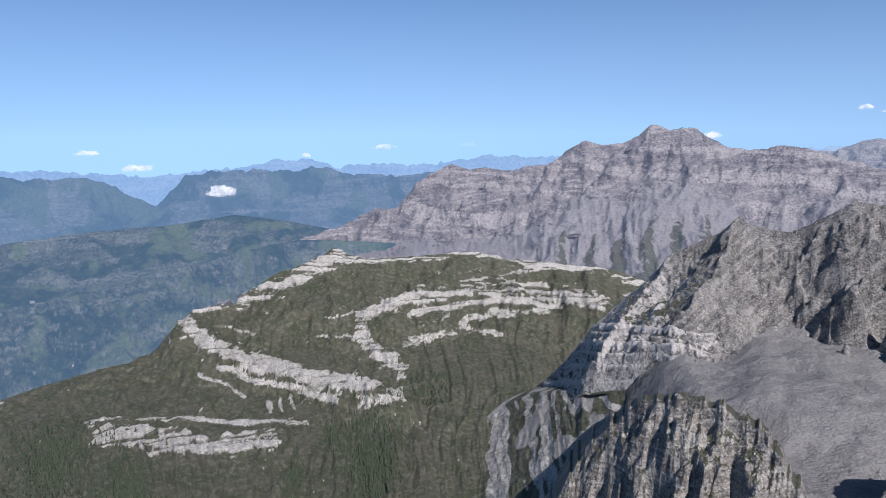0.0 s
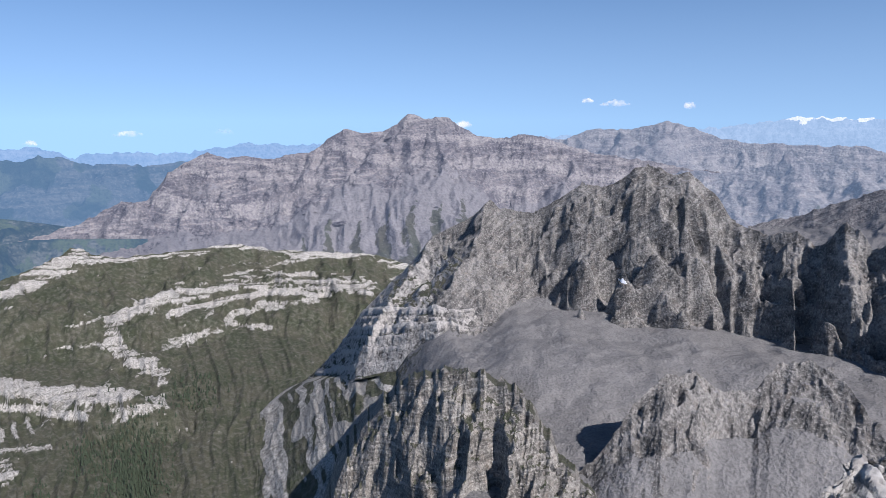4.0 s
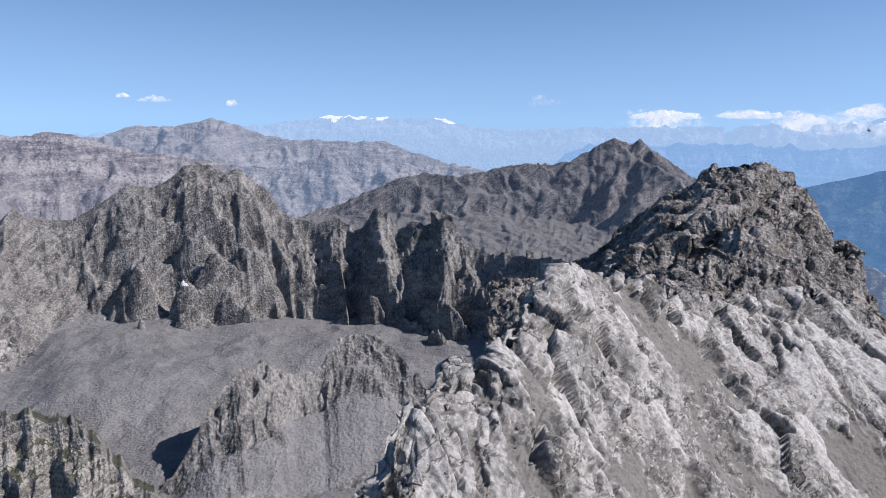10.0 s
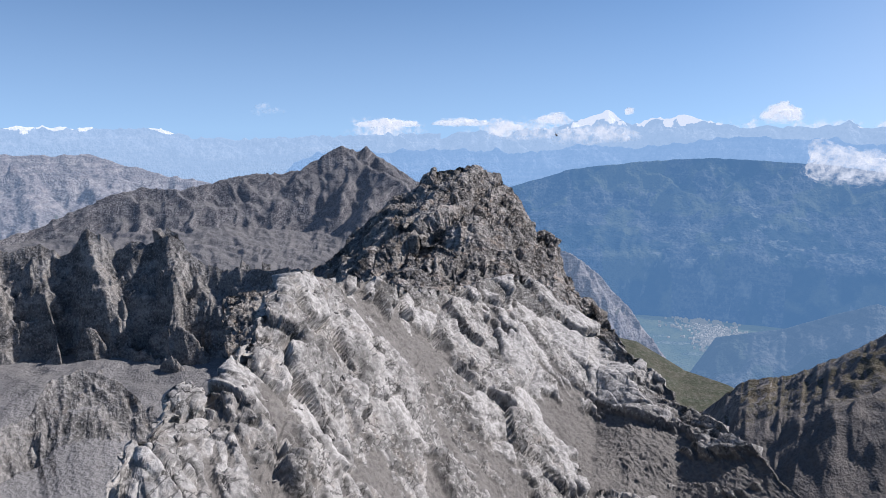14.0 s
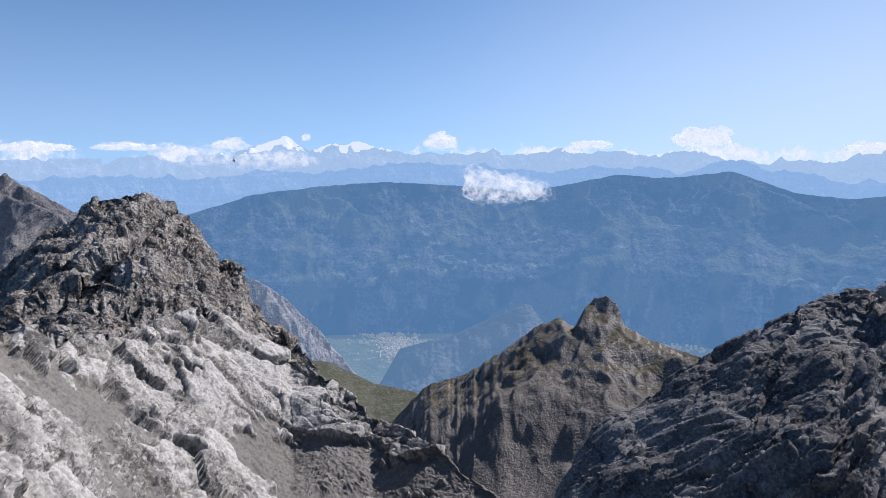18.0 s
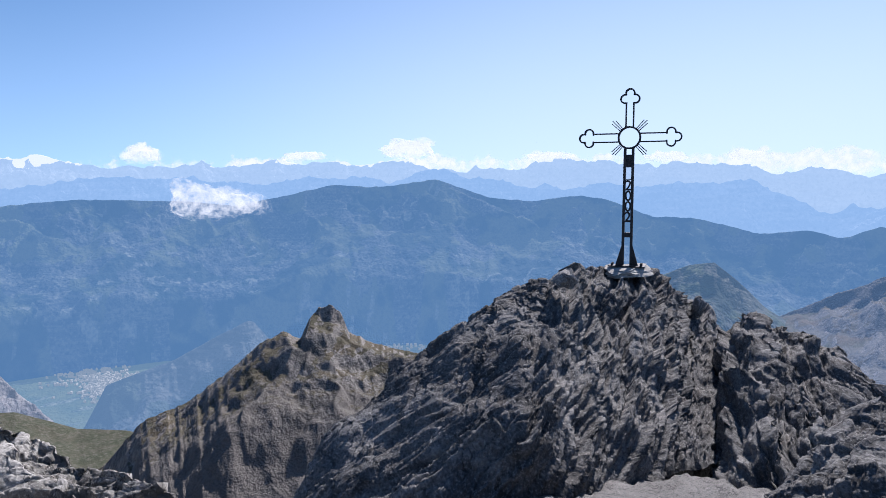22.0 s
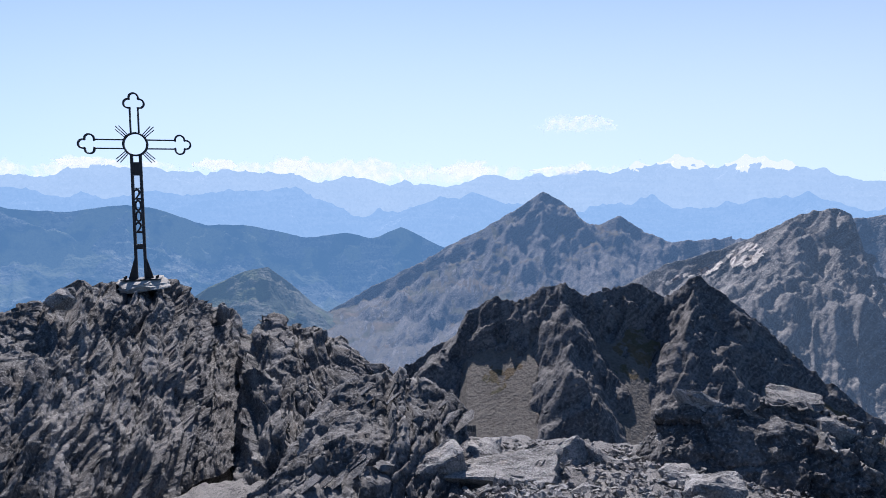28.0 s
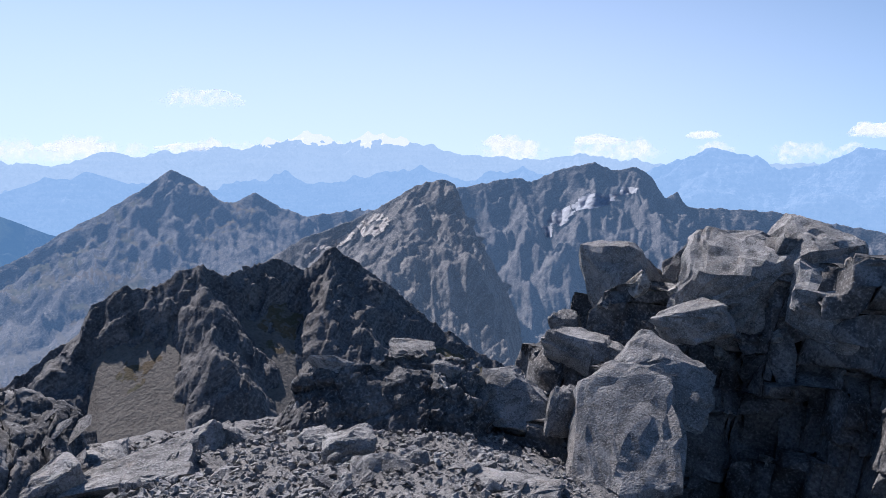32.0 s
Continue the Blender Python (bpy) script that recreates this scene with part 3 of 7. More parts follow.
def valley_paint(X, Y, Z, steep, front, B, drop):
    """Dark woods, pale clearings and strips of fields."""
    n = fbm(X / 170, Y / 170, octaves=5, seed=6)
    plots, joint = facets(np.stack([X, Y, 0 * X], -1).reshape(-1, 3), 60, 19, (0.7, 1.3, 1))
    field = step(0.15, 0.5, plots.reshape(X.shape)) * step(0.1, 0.45, fbm(X / 260, Y / 260, octaves=3, seed=13) + 0.25 * (1 - front))
    return dict(grass=step(-0.25, 0.2, n), band=0.75 * field, talus=0 * X)


def backdrop(name, label, crest, material, depth=400, fall=500, ribs=22, seed=1, steepness=0.55, **more):
    more["ridges"] = spurs(crest, ribs, depth * 0.95, fall * 0.8, steepness, seed, sides=3, spread=30)
    more["seed"], more["warp"] = seed, 60
    more["talus"], more["cliff"], more["apron"] = 0.3, 0.9, 1.0
    foot = [(b, math.degrees(math.atan(-1000 / (d - depth))), d - depth) for b, e, d in crest]
    ob = massif(name, crest, foot, material, back=0.6, back_depth=100, back_rows=3, **more)
    return tagged(ob, label, "mountain range", kind="structure")


def at(d, *pairs):
    return [(b, e, d) for b, e in pairs]


FAR = dict(grid=0.12, rows=40, jag=16, jag_len=70, rough=14, rough_len=60, craggy=40, craggy_len=150)
RUGGED = dict(grid=0.12, rows=40, jag=42, jag_len=230, rough=14, rough_len=60, craggy=40, craggy_len=150)
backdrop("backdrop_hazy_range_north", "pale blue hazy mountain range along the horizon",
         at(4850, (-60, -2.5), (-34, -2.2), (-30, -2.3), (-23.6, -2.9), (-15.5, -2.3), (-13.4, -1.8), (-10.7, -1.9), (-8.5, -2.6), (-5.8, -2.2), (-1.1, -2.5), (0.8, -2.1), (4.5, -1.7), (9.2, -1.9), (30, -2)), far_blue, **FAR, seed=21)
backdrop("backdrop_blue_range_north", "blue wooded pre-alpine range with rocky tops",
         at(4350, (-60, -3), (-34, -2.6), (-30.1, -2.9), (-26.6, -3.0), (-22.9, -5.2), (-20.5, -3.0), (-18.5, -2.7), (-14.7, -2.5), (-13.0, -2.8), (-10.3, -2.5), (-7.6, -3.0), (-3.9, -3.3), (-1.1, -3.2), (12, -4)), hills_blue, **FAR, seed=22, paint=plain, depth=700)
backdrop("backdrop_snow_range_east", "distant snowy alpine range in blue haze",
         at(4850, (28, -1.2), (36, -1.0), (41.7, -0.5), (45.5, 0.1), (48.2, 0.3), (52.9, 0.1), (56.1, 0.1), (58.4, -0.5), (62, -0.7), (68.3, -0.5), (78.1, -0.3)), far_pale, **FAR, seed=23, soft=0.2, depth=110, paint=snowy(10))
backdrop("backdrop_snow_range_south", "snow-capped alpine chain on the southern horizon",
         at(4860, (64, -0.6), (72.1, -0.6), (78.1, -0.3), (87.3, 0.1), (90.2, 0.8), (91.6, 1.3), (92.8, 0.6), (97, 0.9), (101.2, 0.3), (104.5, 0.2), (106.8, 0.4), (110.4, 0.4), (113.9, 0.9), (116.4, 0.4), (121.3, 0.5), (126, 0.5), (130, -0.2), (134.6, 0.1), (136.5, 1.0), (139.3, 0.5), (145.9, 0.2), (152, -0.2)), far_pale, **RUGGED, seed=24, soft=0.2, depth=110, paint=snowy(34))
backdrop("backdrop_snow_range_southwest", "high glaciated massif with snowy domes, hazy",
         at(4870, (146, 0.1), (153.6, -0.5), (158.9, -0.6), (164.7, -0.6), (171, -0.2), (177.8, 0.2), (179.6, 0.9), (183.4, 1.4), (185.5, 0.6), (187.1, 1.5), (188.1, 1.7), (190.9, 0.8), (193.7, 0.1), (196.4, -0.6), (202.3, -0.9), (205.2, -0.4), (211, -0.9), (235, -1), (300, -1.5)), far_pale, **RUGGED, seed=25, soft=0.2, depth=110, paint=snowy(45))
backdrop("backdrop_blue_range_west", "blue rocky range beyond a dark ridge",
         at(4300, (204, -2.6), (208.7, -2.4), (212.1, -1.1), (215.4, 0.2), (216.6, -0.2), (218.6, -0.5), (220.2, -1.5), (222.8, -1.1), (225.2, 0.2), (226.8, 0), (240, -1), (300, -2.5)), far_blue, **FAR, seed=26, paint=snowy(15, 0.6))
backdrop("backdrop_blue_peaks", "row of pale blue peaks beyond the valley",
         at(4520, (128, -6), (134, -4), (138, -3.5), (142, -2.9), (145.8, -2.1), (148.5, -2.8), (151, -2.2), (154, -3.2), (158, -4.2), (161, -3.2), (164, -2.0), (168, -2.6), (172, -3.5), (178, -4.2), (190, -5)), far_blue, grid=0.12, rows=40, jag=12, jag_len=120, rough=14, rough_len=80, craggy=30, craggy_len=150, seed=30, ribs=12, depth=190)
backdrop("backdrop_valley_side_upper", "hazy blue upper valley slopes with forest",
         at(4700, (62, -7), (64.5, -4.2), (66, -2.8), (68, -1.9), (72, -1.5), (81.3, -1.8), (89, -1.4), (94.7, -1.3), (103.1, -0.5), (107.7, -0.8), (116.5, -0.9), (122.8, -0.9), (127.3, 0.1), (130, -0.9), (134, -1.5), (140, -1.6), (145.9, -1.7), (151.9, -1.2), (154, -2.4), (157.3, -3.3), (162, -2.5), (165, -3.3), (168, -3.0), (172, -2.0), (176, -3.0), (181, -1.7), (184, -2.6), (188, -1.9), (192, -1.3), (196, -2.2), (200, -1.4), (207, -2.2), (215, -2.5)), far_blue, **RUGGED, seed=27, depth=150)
backdrop("backdrop_valley_side", "shaded far side of the broad valley in blue haze",
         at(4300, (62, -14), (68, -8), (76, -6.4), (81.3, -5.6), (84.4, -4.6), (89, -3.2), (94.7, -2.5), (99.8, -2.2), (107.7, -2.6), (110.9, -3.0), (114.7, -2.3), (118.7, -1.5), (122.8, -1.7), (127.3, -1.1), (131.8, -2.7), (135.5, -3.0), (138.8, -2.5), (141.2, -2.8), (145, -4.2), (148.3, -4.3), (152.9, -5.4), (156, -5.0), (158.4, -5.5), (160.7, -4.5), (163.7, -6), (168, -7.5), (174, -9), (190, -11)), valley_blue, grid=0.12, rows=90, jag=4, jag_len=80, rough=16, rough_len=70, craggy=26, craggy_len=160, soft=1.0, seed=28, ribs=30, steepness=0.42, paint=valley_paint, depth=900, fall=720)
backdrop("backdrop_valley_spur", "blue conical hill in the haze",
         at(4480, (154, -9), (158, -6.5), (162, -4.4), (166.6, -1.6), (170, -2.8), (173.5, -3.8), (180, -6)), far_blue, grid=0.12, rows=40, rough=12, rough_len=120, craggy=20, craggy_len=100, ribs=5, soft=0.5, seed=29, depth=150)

def valley_sheet():
    B = np.radians(np.linspace(78, 150, 220))
    R = np.linspace(2300, 4300, 80)[:, None]
    X, Y = R * np.sin(B), R * np.cos(B)
    Z = -915 + 2 * fbm(X / 90, Y / 90, seed=15)
    plots, joint = facets(np.stack([X, Y, 0 * X], -1).reshape(-1, 3), 95, 18, (0.7, 1.6, 1))
    band = step(0.1, 0.5, plots.reshape(X.shape)) * 0.75
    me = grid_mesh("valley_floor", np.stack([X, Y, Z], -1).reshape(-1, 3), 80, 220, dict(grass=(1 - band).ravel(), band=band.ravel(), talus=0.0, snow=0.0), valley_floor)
    return tagged(new("backdrop_valley_floor", me), "broad hazy valley floor with fields and settlements", "valley", kind="structure")


valley_sheet()

# ---- mountains to the north and east ----
WOODED_FOOTHILL = at(3300, (-60, -7.6), (-34, -7.4), (-28, -7.0), (-22, -6.8), (-17, -6.2), (-13, -6.9), (-8, -8))
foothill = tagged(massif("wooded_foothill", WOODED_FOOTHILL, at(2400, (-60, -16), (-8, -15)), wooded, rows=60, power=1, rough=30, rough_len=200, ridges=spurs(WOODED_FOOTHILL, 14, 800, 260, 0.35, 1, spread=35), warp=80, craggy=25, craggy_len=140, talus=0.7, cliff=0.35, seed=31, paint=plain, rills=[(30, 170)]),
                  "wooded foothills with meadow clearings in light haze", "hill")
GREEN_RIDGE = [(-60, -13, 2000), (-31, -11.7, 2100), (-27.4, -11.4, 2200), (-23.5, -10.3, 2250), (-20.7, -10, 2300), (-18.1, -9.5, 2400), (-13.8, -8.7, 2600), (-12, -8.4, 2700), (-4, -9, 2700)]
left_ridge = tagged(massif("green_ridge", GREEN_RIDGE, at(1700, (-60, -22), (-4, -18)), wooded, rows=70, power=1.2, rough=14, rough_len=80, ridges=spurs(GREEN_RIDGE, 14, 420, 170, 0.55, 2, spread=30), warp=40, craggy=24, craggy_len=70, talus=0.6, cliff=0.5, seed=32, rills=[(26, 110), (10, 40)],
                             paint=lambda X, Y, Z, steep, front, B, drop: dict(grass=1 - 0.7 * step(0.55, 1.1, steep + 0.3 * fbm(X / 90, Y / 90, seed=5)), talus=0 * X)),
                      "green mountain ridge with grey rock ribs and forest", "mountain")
def violet_paint(X, Y, Z, steep, front, B, drop):
    """Pale beds high up, grey scree cones and wedges of turf at the foot."""
    n = fbm(X / 130, Y / 130, octaves=5, seed=3)
    beds = Z + 0.10 * X + 35 * fbm(X / 400, Y / 400, octaves=3, seed=46)
    pale = step(0.05, 0.5, smooth(beds / 34, 0 * beds, seed=47) + 0.5 * smooth(beds / 13, 0 * beds, seed=48) + 0.5 * n)
    cone = np.abs(np.mod(B / 2.3 + 0.35 * n, 1) - 0.5) * 2
    foot = 1 - step(0.56, 0.68, front + 0.10 * n)
    wedge = foot * step(0.0, 0.25, 0.64 - 0.42 * cone - front + 0.1 * n)
    return dict(band=0.95 * pale * step(0.62, 0.75, front), talus=np.maximum(foot, 1 - step(0.34, 0.5, steep + 0.3 * n)), grass=0.72 * np.maximum(wedge, 1 - step(0.2, 0.3, front + 0.05 * n)))


VIOLET_MASSIF = at(3050, (-22, -11.5), (-17, -10.0), (-12.6, -8.5), (-10.6, -8.0), (-8.5, -7.5), (-5.9, -6.1), (-3.8, -5.9), (-1.6, -3.5), (0.8, -2.5), (2.4, -3.0), (3.6, -2.7), (5.9, -2.9), (8.7, -2.5), (11.7, -0.6), (12.9, -1.0), (14.7, -0.9), (15.9, -0.3), (16.8, 0.6), (18.2, 0.2), (19.9, 0.4), (21.2, -0.4), (22.3, -1.2), (24.1, -1.5), (26.7, -1.0), (30.4, -2.1), (34.9, -3.0), (42, -4))
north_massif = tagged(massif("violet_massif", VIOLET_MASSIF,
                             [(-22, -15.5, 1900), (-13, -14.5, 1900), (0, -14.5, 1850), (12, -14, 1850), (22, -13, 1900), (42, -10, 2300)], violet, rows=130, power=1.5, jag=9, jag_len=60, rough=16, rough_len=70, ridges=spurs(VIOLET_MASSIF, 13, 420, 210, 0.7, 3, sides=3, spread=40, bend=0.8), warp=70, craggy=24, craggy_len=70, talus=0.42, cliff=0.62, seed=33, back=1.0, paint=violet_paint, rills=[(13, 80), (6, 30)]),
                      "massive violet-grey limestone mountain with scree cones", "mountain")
TOWER_PLATEAU = at(2700, (34, -5.5), (38.9, -3.9), (43.1, -3.9), (44.5, -3.5), (45.8, -3.1), (46.1, -2.25), (46.6, -2.25), (47.2, -2.9), (48.3, -3.0), (51.6, -3.2), (55.3, -4.3), (60, -5), (66, -5))
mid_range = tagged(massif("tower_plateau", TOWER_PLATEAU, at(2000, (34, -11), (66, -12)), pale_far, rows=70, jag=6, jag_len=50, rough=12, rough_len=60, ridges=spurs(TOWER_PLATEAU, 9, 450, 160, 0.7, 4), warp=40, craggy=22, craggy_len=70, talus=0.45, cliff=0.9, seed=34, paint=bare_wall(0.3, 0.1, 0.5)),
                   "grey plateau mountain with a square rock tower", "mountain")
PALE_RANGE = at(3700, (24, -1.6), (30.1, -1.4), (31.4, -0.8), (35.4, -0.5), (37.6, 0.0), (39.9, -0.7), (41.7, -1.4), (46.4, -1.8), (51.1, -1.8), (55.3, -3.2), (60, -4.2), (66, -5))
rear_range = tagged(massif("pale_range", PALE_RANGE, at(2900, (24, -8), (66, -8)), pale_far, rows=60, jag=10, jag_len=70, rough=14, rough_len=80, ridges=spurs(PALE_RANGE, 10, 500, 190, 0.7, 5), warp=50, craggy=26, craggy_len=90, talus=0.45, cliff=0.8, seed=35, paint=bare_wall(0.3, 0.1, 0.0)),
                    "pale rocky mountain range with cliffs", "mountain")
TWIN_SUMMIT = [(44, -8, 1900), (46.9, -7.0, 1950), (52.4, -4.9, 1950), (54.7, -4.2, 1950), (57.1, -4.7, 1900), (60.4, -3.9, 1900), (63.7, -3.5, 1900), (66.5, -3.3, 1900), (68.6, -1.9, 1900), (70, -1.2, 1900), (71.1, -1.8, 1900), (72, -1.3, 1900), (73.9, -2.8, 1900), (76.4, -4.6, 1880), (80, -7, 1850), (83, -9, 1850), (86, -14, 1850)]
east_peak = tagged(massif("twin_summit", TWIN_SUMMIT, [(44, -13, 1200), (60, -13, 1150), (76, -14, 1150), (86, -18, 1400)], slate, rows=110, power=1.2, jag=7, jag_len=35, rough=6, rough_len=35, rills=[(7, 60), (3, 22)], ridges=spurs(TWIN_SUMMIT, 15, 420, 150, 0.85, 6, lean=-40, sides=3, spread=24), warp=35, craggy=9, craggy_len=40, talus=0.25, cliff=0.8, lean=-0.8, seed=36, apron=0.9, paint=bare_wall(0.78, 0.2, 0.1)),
                   "grey-brown mountain with a twin rocky summit and scree slopes", "mountain")


HAZY_CLIFF = at(1900, (78, -9.5), (82, -9.0), (85, -9.2), (86.5, -9.4), (89, -10.1), (91.5, -11.8), (94, -14.4), (97, -18), (100, -22))
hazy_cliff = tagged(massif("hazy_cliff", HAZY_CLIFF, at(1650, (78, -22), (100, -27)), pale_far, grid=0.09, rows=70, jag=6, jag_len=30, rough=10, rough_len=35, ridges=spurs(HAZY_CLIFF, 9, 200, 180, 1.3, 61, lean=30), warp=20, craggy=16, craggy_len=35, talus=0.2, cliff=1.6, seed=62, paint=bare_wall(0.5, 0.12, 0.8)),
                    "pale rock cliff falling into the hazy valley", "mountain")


# ---- the green bowl and the jagged wall ----
def bowl_paint(X, Y, Z, steep, front, B, drop):
    w = Z + 0.05 * X - 26 * np.sin(B / 9.0) + 10 * fbm(X / 120, Y / 120, seed=41)
    stripes = 0.8 * step(0.72, 0.84, ridged(w / 16.0, 0 * w, octaves=3, seed=7)) * step(0.0, 0.45, fbm(X / 90, Y / 60, seed=44) + 0.25 * front)
    return dict(grass=1 + 0 * X, band=stripes, talus=0 * X)


LEDGES = [
    (((-7.0, -15.2), (-5.5, -14.4), (-3, -13.8), (0, -13.4), (6, -13.0), (10, -13.3), (13.3, -13.9)), 0.75, 12),
    (((-3, -15.0), (1, -14.3), (6, -14.0), (10, -14.3)), 0.28, 5),
    (((-7.0, -15.0), (-7.1, -17), (-5.5, -18.3), (-3.8, -19.4)), 0.7, 8),
    (((-21.8, -13.9), (-20.6, -15.6), (-18, -17.2), (-15.7, -18.3), (-10.3, -20.2), (-6.2, -20.9)), 0.75, 10),
    (((-19, -18.3), (-14, -20.2), (-9.5, -21.8)), 0.3, 4),
    (((-20, -13.4), (-16, -13.0), (-13, -12.0), (-10.6, -10.8), (-8.7, -9.7)), 0.75, 10),
    (((-8.5, -10.2), (-1, -10.4), (2.2, -10.0), (6, -10.6), (10, -11.0), (14, -11.4), (17, -12.2)), 0.32, 5),
    (((-28, -22.0), (-24, -23.2), (-20, -24.2), (-15, -24.4)), 0.95, 10),
    (((-29, -20.7), (-20, -22.2), (-12, -23.2)), 0.22, 3),
    (((-20.6, -18.6), (-17.0, -20.6)), 0.16, 1),
    (((2, -16.2), (5, -16.8)), 0.3, 3),
]
BANDED_RIDGE = [(-42, -20, 1230), (-34, -18.5, 1250), (-31.6, -17.8, 1260), (-28, -17.2, 1270), (-24.1, -16.6, 1290), (-21.9, -14.4, 1330), (-20.5, -13.5, 1350), (-17.6, -13.3, 1370), (-14.4, -11.3, 1410), (-10.7, -10.0, 1450), (-9.3, -9.3, 1470), (-6.1, -10.2, 1490), (-1.3, -10.1, 1500), (2.1, -9.7, 1520), (5.9, -10.4, 1540), (10.7, -10.8, 1560), (14, -11.1, 1580), (16.8, -12, 1600), (22, -14, 1600)]
green_bowl = tagged(massif("banded_ridge", BANDED_RIDGE,
                           [(-42, -33, 620), (-34, -32, 630), (0, -32.5, 640), (8, -31, 680), (12, -29, 760), (22, -23, 1000)], banded, rows=230, power=2.2, grid=0.1, jag=5, jag_len=30, rough=7, rough_len=45, ridges=[(places([(-21, -13.7, 1340), (-18.5, -16.5, 1180), (-15.7, -18.6, 1090), (-10.3, -20.4, 1010), (-6, -20.9, 960)]), 0.4), (places([(-9.3, -9.5, 1465), (-9.6, -12, 1390), (-9.2, -14.5, 1280), (-8, -17, 1180)]), 0.55)] + spurs(BANDED_RIDGE, 12, 230, 60, 0.5, 16, lo=-30, hi=14, sides=1), warp=22, craggy=9, craggy_len=40, ledges=LEDGES, talus=0.55, cliff=0.55, seed=37, back=0.9, paint=bowl_paint, rills=[(9, 38), (3.5, 13)]),
                    "green alpine bowl with folded white limestone bands", "mountain")


def wall_paint(X, Y, Z, steep, front, B, drop):
    n = fbm(X / 40, Y / 40, seed=51)
    west = 1 - step(17, 24, B + 3 * n)
    return dict(talus=(1 - step(0.62, 0.85, steep + 0.25 * n)) * (1 - west), grass=west * (1 - step(0.5, 1.0, steep + 0.4 * n)), band=west * step(0.6, 0.9, steep) * 0.7)


JAGGED_WALL = [(6.5, -22.6, 1080), (9.5, -19.8, 1000), (13.2, -15.2, 935), (17.7, -11.0, 905), (18.8, -9.6, 895), (22.4, -7.7, 890), (23.7, -6.3, 885), (24.5, -7.1, 880), (27.3, -7.6, 870), (29.2, -6.4, 865), (31.1, -5.2, 860), (33.7, -5.1, 855), (35.4, -3.7, 850), (36.6, -3.5, 850), (38, -4, 845), (39.4, -4, 840), (41.3, -5.4, 835), (42.9, -7.6, 825), (45.5, -8.7, 805), (47.5, -8, 795), (48.6, -9.2, 785), (50.5, -7.4, 770), (51.4, -7.6, 762), (52.3, -9.1, 755), (54.2, -8.2, 740), (56.5, -8.3, 720), (58.4, -10.1, 705), (59.8, -10.9, 695), (62.7, -11.3, 665), (67.1, -11.3, 610), (72, -11, 540)]
jagged_wall = tagged(massif("jagged_wall", JAGGED_WALL,
                            [(6.5, -24.5, 920), (9.5, -22.8, 840), (12, -21.4, 775), (17.7, -20.4, 720), (22, -21, 655), (25, -22.5, 595), (30, -22.5, 620), (37, -22.5, 625), (43, -23, 605), (47, -23.6, 590), (52, -24.7, 560), (60, -27.5, 500), (72, -33, 400)], limestone, grid=0.085, rows=230, power=1.6, jag=[(6.5, 3), (34, 2.5), (41, 4), (44, 6), (60, 6), (72, 4)], jag_len=28, rough=3, rough_len=9, ledges=[(((12.6, -15.9), (17, -15.9), (22.5, -16.0)), 0.3, 9), (((12, -16.6), (17, -16.5), (22.6, -16.6)), 0.28, 9), (((11.6, -17.3), (17, -17.2), (22, -17.3)), 0.3, 9), (((11, -18.2), (15, -18.0), (19, -18.1)), 0.32, 9), (((10, -19.4), (13, -19.0), (17, -19.1)), 0.32, 9), (((9, -20.6), (13, -20.1), (16, -20.2)), 0.3, 5), (((8.2, -22.2), (11, -21.6), (14, -21.5)), 0.35, 5), (((7.5, -24.2), (10, -23.4), (12, -23.2)), 0.35, 5), (((7, -26), (9, -25.2)), 0.3, 5)], ridges=[(places([(23.7, -6.4, 883), (22, -10.5, 820), (20.5, -13.5, 770)]), 0.9), (places([(18.8, -9.8, 890), (15.5, -13.4, 850), (12.5, -16.5, 800), (9.5, -21.5, 770)]), 0.9)], warp=9, craggy=4.5, craggy_len=11, talus=0.48, cliff=[(6.5, 0.7), (14, 0.75), (20, 1.0), (27, 1.3), (72, 1.5)], pillars=[([(26, 0), (29, 0.4), (35, 0.5), (41, 0.65), (45, 1), (60, 1), (66, 0.7), (72, 0.4)], 62, 66, 1.55, 0.95, 4)], lean=-0.25, seed=38, back=1.4, paint=wall_paint),
                     "jagged grey limestone rock wall with deep gullies above scree", "mountain")


def spur_paint(X, Y, Z, steep, front, B, drop):
    n = fbm(X / 25, Y / 25, seed=52)
    west = 1 - step(6, 14, B + 4 * n)
    return dict(grass=np.maximum(0.8 * (1 - step(0.7, 1.3, steep + 0.5 * n)), 0.62 * west), talus=0 * X)


RIBBED_SPUR = [(8.5, -33, 500), (10.5, -28.5, 520), (12.5, -25, 535), (15.5, -22.2, 520), (18.5, -21, 495), (19.7, -20.2, 485), (23, -20.9, 470), (26.5, -22.6, 450), (28.5, -25.2, 430), (32, -28.8, 408), (38, -34, 380)]
front_spur = tagged(massif("ribbed_spur", RIBBED_SPUR,
                           [(8.5, -40, 390), (20, -39, 360), (38, -42, 320)], spur_rock, grid=0.085, rows=190, power=1.3, jag=6, jag_len=16, rough=2.5, rough_len=7, pillars=[([(4, 0), (9, 0.5), (14, 1), (27, 1), (31, 0.6), (38, 0.4)], 55, 46, 1.4, 0.65, 3)], warp=8, craggy=3.5, craggy_len=9, talus=0.4, cliff=[(-3, 0.6), (8, 0.75), (14, 1.3), (38, 1.3)], lean=0.15, seed=39, back=0.35, back_depth=160, paint=spur_paint),
                    "steep ribbed limestone spur with grassy ledges", "mountain")


